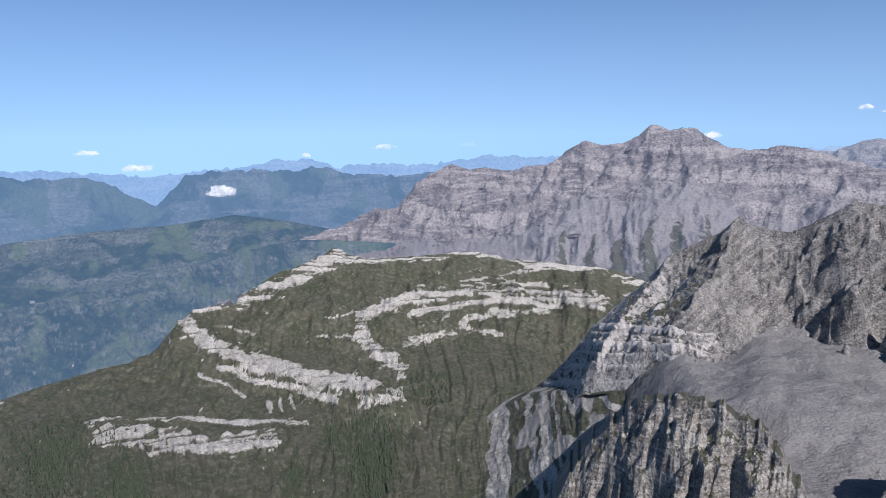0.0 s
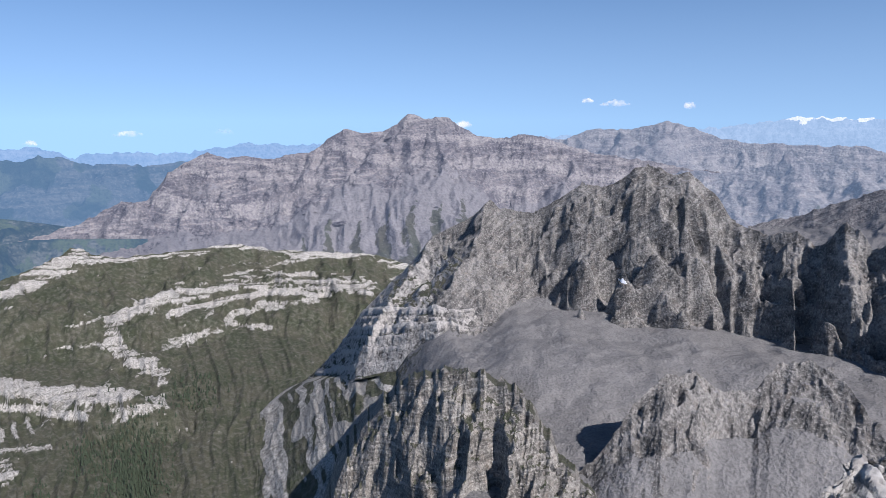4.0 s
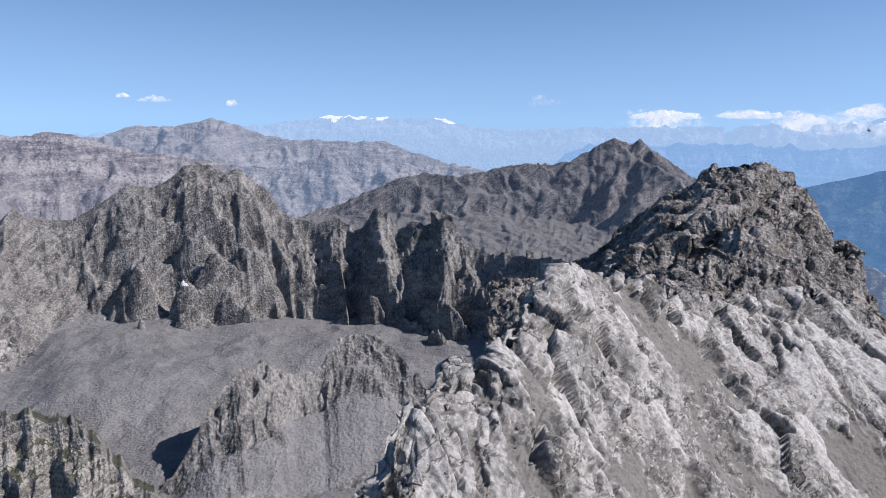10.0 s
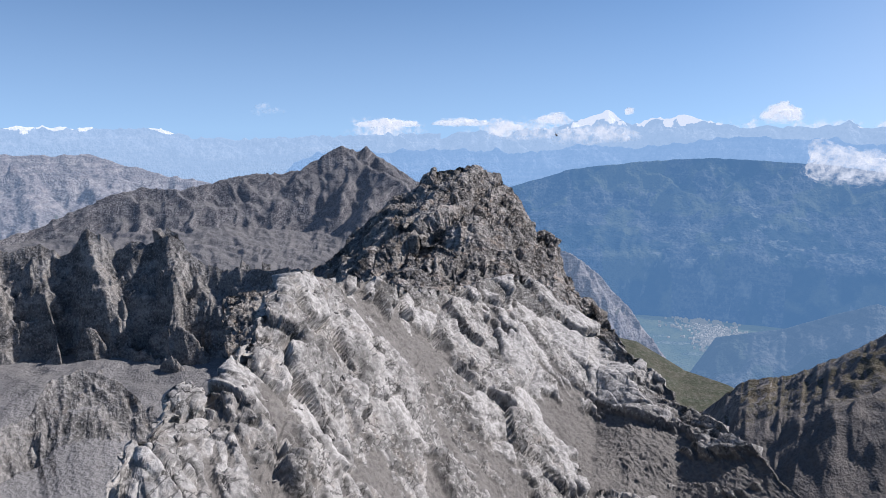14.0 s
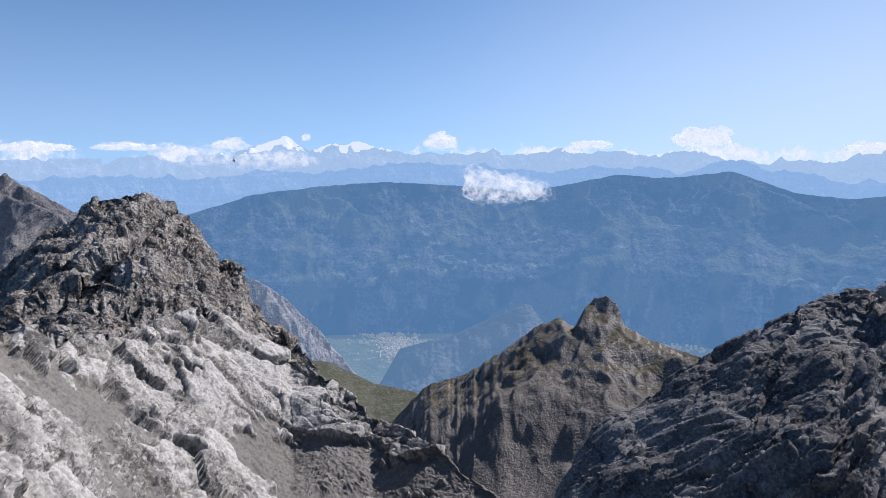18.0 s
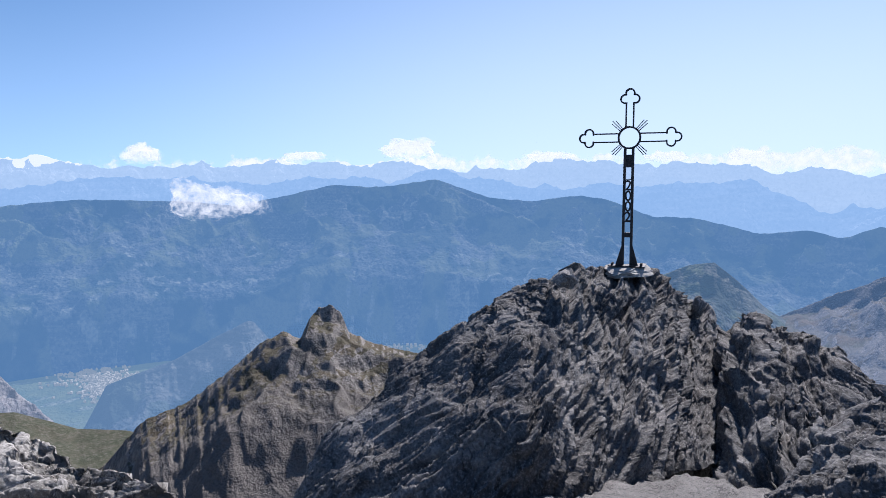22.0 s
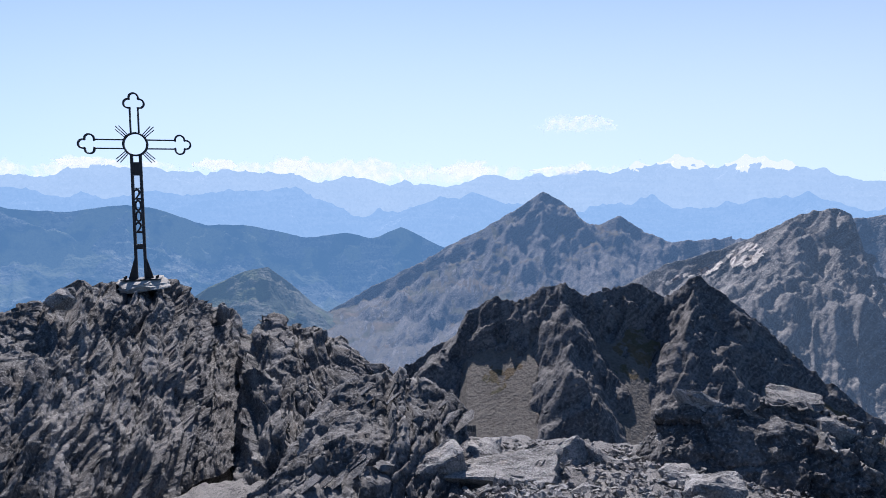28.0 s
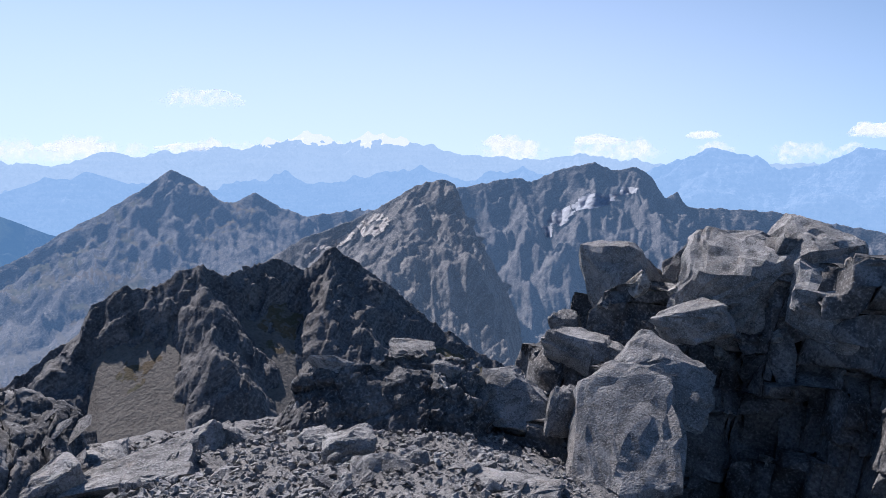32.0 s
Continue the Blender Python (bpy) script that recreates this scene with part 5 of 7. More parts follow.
BED_ALONG, BED_UP = (-0.47, -0.60, 0.64), (0.396, 0.507, 0.766)
cross_rock = tagged(massif("cross_rock", [(109, -32, 9), (115, -23.8, 10), (117.2, -21.4, 10.3), (119.9, -19.5, 10.6), (122.2, -17.4, 10.8), (126.8, -13.6, 11), (129.7, -11.9, 11.2), (132, -10.6, 11.4), (134.4, -9.6, 11.6), (136, -9.2, 12), (137.5, -9.0, 12.8), (139, -8.5, 13.4), (141, -8.3, 13.9), (143, -8.5, 14), (145, -9.7, 14.5), (146.4, -11.1, 16), (148, -11.4, 16.5), (149.5, -14, 16), (152, -18, 15)],
                           [(109, -45, 5.6), (120, -38, 6.6), (128, -32.5, 7.4), (134, -29, 7.8), (138, -27, 8.3), (145, -24, 9.8), (152, -22, 11)], dark_rock, grid=0.07, rows=230, power=[(109, 0.6), (118, 0.5), (127, 0.4), (132, 0.3), (135, 0.38), (139, 0.65), (145, 0.8), (152, 0.8)], jag=0.06, jag_len=0.8, rough=0.16, rough_len=1.3, talus=1.0, even=True, eye=(0.32, 0.03, 0.23), seed=83, back=1.2, back_depth=10, deform=bedded(BED_ALONG, BED_UP, 13, 1.0, 0.16)),
                    "dark slabby schist outcrop carrying the summit cross", "rock outcrop")


def summit_ground():
    na, nr = 720, 110
    B = np.linspace(0, 360, na, endpoint=False)
    R = np.concatenate([[0.002], np.geomspace(0.3, 16, nr - 1)])[:, None]
    b = np.radians(B)
    X, Y = R * np.sin(b), R * np.cos(b)
    fall = np.interp(B, [0, 40, 60, 100, 130, 160, 170, 195, 205, 225, 260, 300, 360], [1.0, 0.95, 0.62, 0.55, 0.33, 0.29, 0.245, 0.245, 0.3, 0.45, 0.8, 1.0, 1.0])
    Z = -1.45 - fall * np.maximum(R - 1.2, 0) - 0.06 * np.maximum(R - 9, 0) ** 2
    Z = Z + 0.10 * fbm(X / 0.8, Y / 0.8, octaves=5, seed=95)
    p = np.stack([X, Y, Z], -1).reshape(-1, 3)
    a, ja = facets(p, 0.28, 96)
    c, jc = facets(p, 0.09, 97)
    p[:, 2] += 0.07 * a + 0.03 * c
    me = grid_mesh("summit_ground", p, nr, na, dict(talus=0.5, grass=0.0, snow=0.0, band=0.0), gravel, closed=True)
    return tagged(new("summit_ground", me), "stony summit ground of grey slate rubble", "ground", kind="structure")


summit_ground()


# ---- helpers for things made of parts ----
def part(name, bm, material, parent, label="", place=None):
    me = bpy.data.meshes.new(name)
    bm.to_mesh(me)
    bm.free()
    me.materials.append(material)
    ob = new(name, me)
    ob.parent = parent
    if place is not None:
        ob.matrix_local = place
    return tagged(ob, label)


def plain_material(name, colour, rough=0.6, metal=0.0, vary=0.25, size=0.05, bump=0.2):
    m = bpy.data.materials.new(name)
    m.use_nodes = True
    nt = m.node_tree
    bsdf = nt.nodes["Principled BSDF"]
    pos = nt.nodes.new("ShaderNodeNewGeometry").outputs["Position"]
    n = grain(nt, pos, 1 / size, 6, 0.65)
    b = grain(nt, pos, 0.12 / size, 3, 0.5)
    col = blend(nt, remap(nt, n, 0.3, 0.7), [c * (1 - vary) for c in colour], [min(1, c * (1 + vary)) for c in colour])
    col = blend(nt, remap(nt, b, 0.4, 0.7, 0.0, 0.5), col, [c * 0.75 for c in colour])
    nt.links.new(col, bsdf.inputs["Base Color"])
    bsdf.inputs["Roughness"].default_value, bsdf.inputs["Metallic"].default_value = rough, metal
    bp = shade(nt, "ShaderNodeBump", Strength=bump, Distance=size * 0.3, Height=n)
    nt.links.new(bp.outputs[0], bsdf.inputs["Normal"])
    return m


def box(bm, x0, x1, y0, y1, z0, z1):
    v = [bm.verts.new(c) for c in ((x0, y0, z0), (x1, y0, z0), (x1, y1, z0), (x0, y1, z0), (x0, y0, z1), (x1, y0, z1), (x1, y1, z1), (x0, y1, z1))]
    for f in ((0, 3, 2, 1), (4, 5, 6, 7), (0, 1, 5, 4), (1, 2, 6, 5), (2, 3, 7, 6), (3, 0, 4, 7)):
        bm.faces.new([v[i] for i in f])


def bar(points, width, depth, closed=False):
    """A flat iron bar bent along a line in the x-z plane."""
    bm = bmesh.new()
    p = [Vector((x, 0, z)) for x, z in points]
    n = len(p)
    rings = []
    for i in range(n):
        a = p[i - 1] if i or closed else p[i]
        b = p[(i + 1) % n] if i < n - 1 or closed else p[i]
        d = (b - a).normalized()
        side = Vector((d.z, 0, -d.x)) * width / 2
        rings.append([bm.verts.new(p[i] + side * s + Vector((0, depth / 2 * t, 0))) for s, t in ((1, 1), (1, -1), (-1, -1), (-1, 1))])
    for i in range(n if closed else n - 1):
        a, b = rings[i], rings[(i + 1) % n]
        for k in range(4):
            bm.faces.new((a[k], a[(k + 1) % 4], b[(k + 1) % 4], b[k]))
    if not closed:
        bm.faces.new(rings[0][::-1])
        bm.faces.new(rings[-1])
    bmesh.ops.recalc_face_normals(bm, faces=bm.faces)
    return bm


def arc_points(cx, cz, r, a0, a1, n=14):
    return [(cx + r * math.cos(radians(a0 + (a1 - a0) * i / n)), cz + r * math.sin(radians(a0 + (a1 - a0) * i / n))) for i in range(n + 1)]


# ---- the summit cross ----
iron = plain_material("black painted wrought iron", (0.022, 0.022, 0.025), 0.55, 0.4, 0.4, 0.03)
mortar = plain_material("pale cement mortar", (0.34, 0.325, 0.30), 0.95, 0.0, 0.3, 0.04, 0.6)


def trefoil(turn, cx, cz, neck):
    """The three-lobed end of an arm, from one side of its neck to the other."""
    r = 0.075
    pts = [(-neck, -0.03)] + arc_points(-0.088, 0.065, r, 292, 75, 14) + arc_points(0, 0.165, r, 205, -25, 14) + arc_points(0.088, 0.065, r, 105, -112, 14) + [(neck, -0.03)]
    c, s = math.cos(radians(turn)), math.sin(radians(turn))
    return [(cx + x * c - z * s, cz + x * s + z * c) for x, z in pts]


def summit_cross(x, y, z, turn):
    base = tagged(new("summit_cross"), "black wrought-iron summit cross with open trefoil ends and the year", "cross")
    base.matrix_world = pose(x, y, z, 0, 0, turn) @ Matrix.Scale(1.04, 4)
    for sx in (-1, 1):
        part("upright", bar([(sx * 0.075, 0.0), (sx * 0.07, 2.15)], 0.046, 0.06), iron, base)
        bm = bmesh.new()
        v = [bm.verts.new((sx * a, d, h)) for d in (-0.012, 0.012) for a, h in ((0.092, 0.0), (0.205, 0.0), (0.10, 0.36), (0.088, 0.36))]
        for f in ((0, 1, 2, 3), (7, 6, 5, 4), (0, 4, 5, 1), (1, 5, 6, 2), (2, 6, 7, 3), (3, 7, 4, 0)):
            bm.faces.new([v[i] for i in f])
        bmesh.ops.recalc_face_normals(bm, faces=bm.faces)
        part("gusset_plate", bm, iron, base)
        part("neck_bar", bar([(sx * 0.065, 2.53), (sx * 0.065, 2.93)], 0.024, 0.06), iron, base)
        for dz in (-0.075, 0.075):
            part("arm_bar", bar([(sx * 0.185, 2.335 + dz), (sx * 0.635, 2.335 + dz)], 0.022, 0.06), iron, base)
        part("trefoil_end", bar(trefoil(-90 * sx, sx * 0.655, 2.335, 0.075), 0.027, 0.065), iron, base)
    part("trefoil_end", bar(trefoil(0, 0, 2.96, 0.065), 0.027, 0.065), iron, base)
    part("ring", bar(arc_points(0, 2.335, 0.19, 0, 360, 48)[:-1], 0.03, 0.08, True), iron, base)
    for name, z0, z1 in (("solid_panel", 1.80, 2.03), ("rung", 1.575, 1.59), ("rung", 0.80, 0.815), ("solid_panel", 0.52, 0.61)):
        bm = bmesh.new()
        box(bm, -0.06, 0.06, -0.02, 0.02, z0, z1)
        part(name, bm, iron, base)
    for k in range(4):
        mid = 45 + 90 * k
        for da, r1 in ((-9, 0.40), (0, 0.43), (9, 0.40)):
            a = radians(mid + da)
            part("ray", bar([(0.19 * math.cos(a), 2.335 + 0.19 * math.sin(a)), (r1 * math.cos(a) + 0.02 * da / 9 * math.sin(a), 2.335 + r1 * math.sin(a) - 0.02 * da / 9 * math.cos(a))], 0.014, 0.016), iron, base)
    for k, ch in enumerate("2002"):
        cu = bpy.data.curves.new("year_digit", "FONT")
        cu.body, cu.size, cu.align_x, cu.extrude, cu.offset = ch, 0.265, "CENTER", 0.012, 0.004
        tmp = new("year_digit", cu)
        dg = bpy.context.evaluated_depsgraph_get()
        me = bpy.data.meshes.new_from_object(tmp.evaluated_get(dg))
        bpy.data.objects.remove(tmp)
        me.materials.clear()
        me.materials.append(iron)
        ob = new("year_digit", me)
        ob.parent = base
        ob.matrix_local = pose(0, -0.002, 1.385 - 0.192 * k, 90, 0, 0) @ Matrix.Diagonal((0.92, 1, 1, 1))
    for sx, sy in ((-1, -1), (1, -1), (-1, 1), (1, 1)):
        bm = bmesh.new()
        bmesh.ops.create_cone(bm, cap_ends=True, segments=6, radius1=0.022, radius2=0.022, depth=0.05)
        part("anchor_bolt", bm, iron, base, place=pose(sx * 0.26, sy * 0.06, 0.02))
    bm = bmesh.new()
    box(bm, -0.33, 0.33, -0.12, 0.12, -0.012, 0.0)
    part("base_plate", bm, iron, base)
    me = rock_mesh("mortar_base", 351, (1, 1, 1), 26, 4, 0.06, 0.3)
    me.materials.append(mortar)
    footing = new("mortar_base", me)
    footing.parent = base
    footing.matrix_local = pose(0.02, 0, -0.10, 3, -4, 20) @ Matrix.Diagonal((0.85, 0.7, 0.17, 1))
    tagged(footing, "pale rough cement footing")
    return base




# ---- loose and broken rock ----
def rock_mesh(name, seed, shape=(1, 1, 1), points=16, cuts=2, wear=0.03, facet=0.4):
    """A broken block of about one metre."""
    rnd = random.Random(seed)
    bm = bmesh.new()
    for i in range(points):
        v = Vector((rnd.uniform(-1, 1), rnd.uniform(-1, 1), rnd.uniform(-1, 1)))
        m = max(abs(v.x), abs(v.y), abs(v.z))
        v = v / m * rnd.uniform(0.82, 1.0) if m > 0 else v
        bm.verts.new((v.x * 0.5 * shape[0], v.y * 0.5 * shape[1], v.z * 0.5 * shape[2]))
    hull = bmesh.ops.convex_hull(bm, input=bm.verts)
    bmesh.ops.delete(bm, geom=[g for g in set(hull["geom_interior"] + hull["geom_unused"]) if isinstance(g, bmesh.types.BMVert)], context="VERTS")
    if cuts:
        bmesh.ops.subdivide_edges(bm, edges=bm.edges, cuts=cuts, use_grid_fill=True)
        bmesh.ops.triangulate(bm, faces=bm.faces)
        for _ in range(1 if cuts > 1 else 0):
            bmesh.ops.smooth_vert(bm, verts=bm.verts, factor=0.4, use_axis_x=True, use_axis_y=True, use_axis_z=True)
        bm.normal_update()
        p = np.array([v.co[:] for v in bm.verts])
        nor = np.array([v.normal[:] for v in bm.verts])
        a, ja = facets(p + seed * 3.1, facet, seed)
        n = fbm(p[:, 0] * 6 + seed, p[:, 1] * 6, p[:, 2] * 6, octaves=4, seed=seed)
        p = p + nor * (wear * a + wear * 0.8 * n)[:, None]
        for v, c in zip(bm.verts, p):
            v.co = c
    me = bpy.data.meshes.new(name)
    bm.to_mesh(me)
    bm.free()
    return me


CROSS = (8.72, -10.52, -1.70)
summit_cross(*CROSS, -149)


def surface_points(ob, count, rnd, keep):
    """Places and normals picked from a rock's own surface."""
    me = ob.data
    out = []
    n = len(me.polygons)
    tries = 0
    while len(out) < count and tries < count * 60:
        tries += 1
        f = me.polygons[rnd.randrange(n)]
        c = f.center
        if keep(c, f.normal):
            out.append((c.copy(), f.normal.copy()))
    return out


def stud(owner, name, meshes, material, count, sizes, seed, keep, axis=None, flat=(1, 1, 1), sink=0.2, wobble=0.25):
    """Blocks that stand out of a rock face, each a piece of its own."""
    rnd = random.Random(seed)
    for me in meshes:
        if not me.materials:
            me.materials.append(material)
    for c, nor in surface_points(owner, count, rnd, keep):
        me = rnd.choice(meshes)
        ob = new(name, me)
        ob.parent = owner
        size = rnd.uniform(*sizes) * (0.6 + 0.8 * rnd.random() ** 3)
        if axis is None:
            q = nor.to_track_quat("Z", "Y").to_matrix().to_4x4() @ pose(0, 0, 0, rnd.uniform(-15, 15), rnd.uniform(-15, 15), rnd.uniform(0, 360))
        else:
            q = axis @ pose(0, 0, 0, *[rnd.uniform(-40, 40) * wobble for _ in range(3)])
        ob.matrix_local = Matrix.Translation(c - nor * size * sink) @ q @ Matrix.Diagonal((size * flat[0], size * flat[1], size * flat[2], 1))


def recut(meshes, material):
    """The same rock shapes in another stone."""
    out = [me.copy() for me in meshes]
    for me in out:
        me.materials.clear()
        me.materials.append(material)
    return out


dark_rubble = rock_material("grey brown rubble", 0.8, (0.10, 0.097, 0.092), (0.20, 0.19, 0.18), (0.33, 0.315, 0.295), (0.3, 0.3, 0.3), GRASS, TURF, (10, 40, 20), bump=0.8, layers=2)
pale_block = rock_material("pale broken limestone", 1.6, (0.14, 0.134, 0.125), (0.29, 0.275, 0.255), (0.44, 0.42, 0.385), (0.3, 0.3, 0.3), GRASS, TURF, (10, 40, 20), bump=0.8, layers=4, cracks=0.4)
dark_block = rock_material("dark broken schist", 0.9, (0.075, 0.075, 0.077), (0.155, 0.153, 0.155), (0.29, 0.286, 0.28), (0.3, 0.3, 0.3), GRASS, TURF, (25, 30, 0), fine_scale=50.0, bump=0.5, layers=3)
brown_block = rock_material("brown weathered crag", 5.0, (0.10, 0.095, 0.088), (0.21, 0.195, 0.175), (0.36, 0.335, 0.305), (0.3, 0.3, 0.3), GRASS, TURF, (10, 20, 0), bump=0.9, layers=3, cracks=0.5, rust=0.6)
slabs = [rock_mesh("slab", 200 + i, (1.0, 0.7, 0.22), 14, 1, 0.02) for i in range(7)]
chunks = [rock_mesh("block", 220 + i, (1.0, 0.85, 0.7), 14, 1, 0.03) for i in range(7)]
crags = [rock_mesh("crag", 240 + i, (0.8, 0.8, 1.2), 16, 2, 0.04) for i in range(6)]
SCHIST = frame_axes(BED_ALONG, BED_UP)
stud(cross_rock, "slab", slabs, dark_block, 90, (0.06, 0.18), 31, lambda c, n: 4.5 < math.hypot(c.x, c.y) < 15.5 and math.hypot(c.x - CROSS[0], c.y - CROSS[1]) > 1.0, SCHIST, (1.4, 0.9, 0.5), sink=0.2, wobble=0.1)
stud(slab_ridge, "block", chunks, pale_block, 240, (0.12, 0.45), 32, lambda c, n: 7 < math.hypot(c.x, c.y) < 34 and c.z > -14, None, (1, 1, 0.6), sink=0.3)
stud(slab_ridge, "stone", recut(chunks, dark_rubble), dark_rubble, 280, (0.06, 0.22), 37, lambda c, n: 6 < math.hypot(c.x, c.y) < 22 and c.z > -12, None, (1, 1, 0.7), sink=0.1)
stud(rock_peak, "crag", crags, brown_block, 40, (0.8, 1.8), 33, lambda c, n: math.hypot(c.x, c.y) > 50 and c.z > -16, frame_axes((0.3, -0.9, 0.1), (-0.3, 0, 1)), sink=0.42, wobble=0.4)

# rocks round the summit, by place, width and height
cleft_block = tagged(massif("cleft_outcrop", [(146.6, -18, 14), (147.6, -14.5, 14.2), (148.8, -12.8, 14.3), (150, -12.2, 14.3), (151.5, -12.8, 14), (153.5, -13.4, 13.6), (155.3, -14.1, 13), (157.2, -16.2, 12.4), (159, -17.8, 11.8), (162, -20.5, 11), (165, -25, 10)], [(146.6, -26, 9.5), (155, -26, 8.5), (165, -28, 8)], dark_rock, grid=0.08, rows=130, power=0.6, talus=1.0, even=True, jag=0.1, jag_len=0.6, rough=0.15, rough_len=1.2, eye=(0.0, -0.13, 0.25), seed=84, back=1.3, back_depth=5, deform=bedded((-0.61, -0.35, -0.71), (-0.61, -0.35, 0.71), 17, 1.0, 0.22)),
                     "dark cleft schist outcrop beside the cross", "rock outcrop")
stud(cleft_block, "slab", slabs, dark_block, 40, (0.08, 0.25), 34, lambda c, n: c.z > -4.5, frame_axes((-0.61, -0.35, -0.71), (-0.61, -0.35, 0.71)), (1.4, 0.8, 0.5), sink=0.12, wobble=0.15)
layered = tagged(massif("layered_outcrop", [(141, -33, 6), (145, -29, 6.4), (148, -25.6, 6.7), (152, -21.5, 7.3), (155.5, -18.0, 7.9), (158.5, -17.0, 8), (160.5, -17.9, 7.9), (162.5, -18.0, 7.8), (164.5, -19, 7.6), (165.9, -21.5, 7.4), (166.9, -26, 7.0)], [(141, -38, 4.7), (155, -36, 4.9), (166.4, -33, 5.6)], dark_rock, grid=0.09, rows=150, power=0.7, talus=1.0, even=True, rough=0.1, rough_len=0.8, eye=(0.0, -0.13, 0.25), seed=85, back=1.0, back_depth=2.5, deform=bedded((-0.68, -0.39, 0.62), (0.53, 0.31, 0.79), 19, 0.8, 0.17)),
                 "outcrop of tilted thin schist layers", "rock outcrop")
stud(layered, "slab", slabs, dark_block, 50, (0.2, 0.42), 35, lambda c, n: c.z > -4.2, frame_axes((-0.68, -0.39, 0.62), (0.53, 0.31, 0.79)), (1.5, 0.9, 0.35), sink=0.12, wobble=0.06)
dark_face = tagged(massif("overhanging_outcrop", [(175, -27.5, 8), (177.5, -25.6, 8.1), (179.4, -23.2, 8.2), (181, -20.5, 8.4), (182.3, -18.6, 8.4), (185.7, -17.6, 8.5), (188.6, -17.3, 8.5), (191, -16.6, 8.5), (193, -16.9, 8.5), (195, -16.7, 8.6), (196.8, -17.3, 8.6), (198.3, -20.5, 8.4), (199.6, -25.5, 8.1)], [(175, -28.5, 7.2), (187, -27, 7.5), (199.6, -28, 7.3)], dark_rock, grid=0.07, rows=120, power=0.6, talus=1.0, even=True, jag=0.08, jag_len=0.4, rough=0.14, rough_len=0.7, eye=(0.0, -0.13, 0.25), seed=86, back=0.7, back_depth=2.5, deform=weathered(0.8, 0.12, 0.06, 23, (1, 1, 0.8), 0.12, 0.6, (0.9, 0, 0.4))),
                  "dark rough outcrop with a shaded overhanging face", "rock outcrop")
stud(dark_face, "block", chunks, dark_block, 24, (0.08, 0.25), 38, lambda c, n: n.z > 0.3, None, (1, 1, 0.7), sink=0.25)
pile = tagged(massif("boulder_bank", [(194, -28, 9), (198, -24, 9.6), (201, -20, 10.4), (203.5, -15.8, 11), (206.5, -13.2, 11.5), (209, -11, 11.6), (212, -10.2, 11.4), (216, -9, 11), (220, -8, 11), (224, -7.6, 10.6), (230, -9, 10), (240, -14, 9)], [(194, -31, 7), (205, -31, 7), (212, -33, 8.0), (216, -36, 9.6), (224, -38, 9.6), (240, -38, 8.4)], dark_rock, grid=0.1, rows=110, power=0.7, talus=1.0, even=True, rough=0.25, rough_len=1.0, eye=(0.0, -0.13, 0.25), seed=87, back=0.9, back_depth=5, deform=jointed([(0.8, -0.4, 0.2), (0.4, 0.85, 0.3), (-0.1, -0.2, 0.95)], (1.1, 0.9, 0.8), 29, amount=0.8, finer=0.4, size=0.8, wear=0.04)),
              "bank of grey bedrock under piled boulders", "rock outcrop")
stud(pile, "block", chunks, dark_block, 90, (0.12, 0.4), 36, lambda c, n: c.z > -4.5, None, (1, 1, 0.8), sink=0.2)


boulder_rock = rock_material("grey limestone boulder", 1.2, (0.15, 0.148, 0.145), (0.25, 0.246, 0.24), (0.36, 0.353, 0.345), (0.3, 0.3, 0.3), GRASS, TURF, (25, 30, 0), fine_scale=60.0, bump=0.5, layers=3, cracks=0.5, tone=0.95, pepper=0.5)


def boulder(x, y, z, wide, high, deep, seed, tilt, name="boulder", label="angular grey limestone boulder wedged on the summit rocks", shape=None):
    me = rock_mesh(name, seed, shape or (1, 1, 1), 20, 6, 0.05, 0.24)
    me.materials.append(boulder_rock)
    ob = new(name, me)
    b = math.degrees(math.atan2(x, y))
    ob.matrix_world = pose(x, y, z, *tilt[:2], -b + tilt[2]) @ Matrix.Diagonal((wide * 1.1, deep * 1.1, high * 1.1, 1))
    return tagged(ob, label, "boulder", group="boulders on the summit")


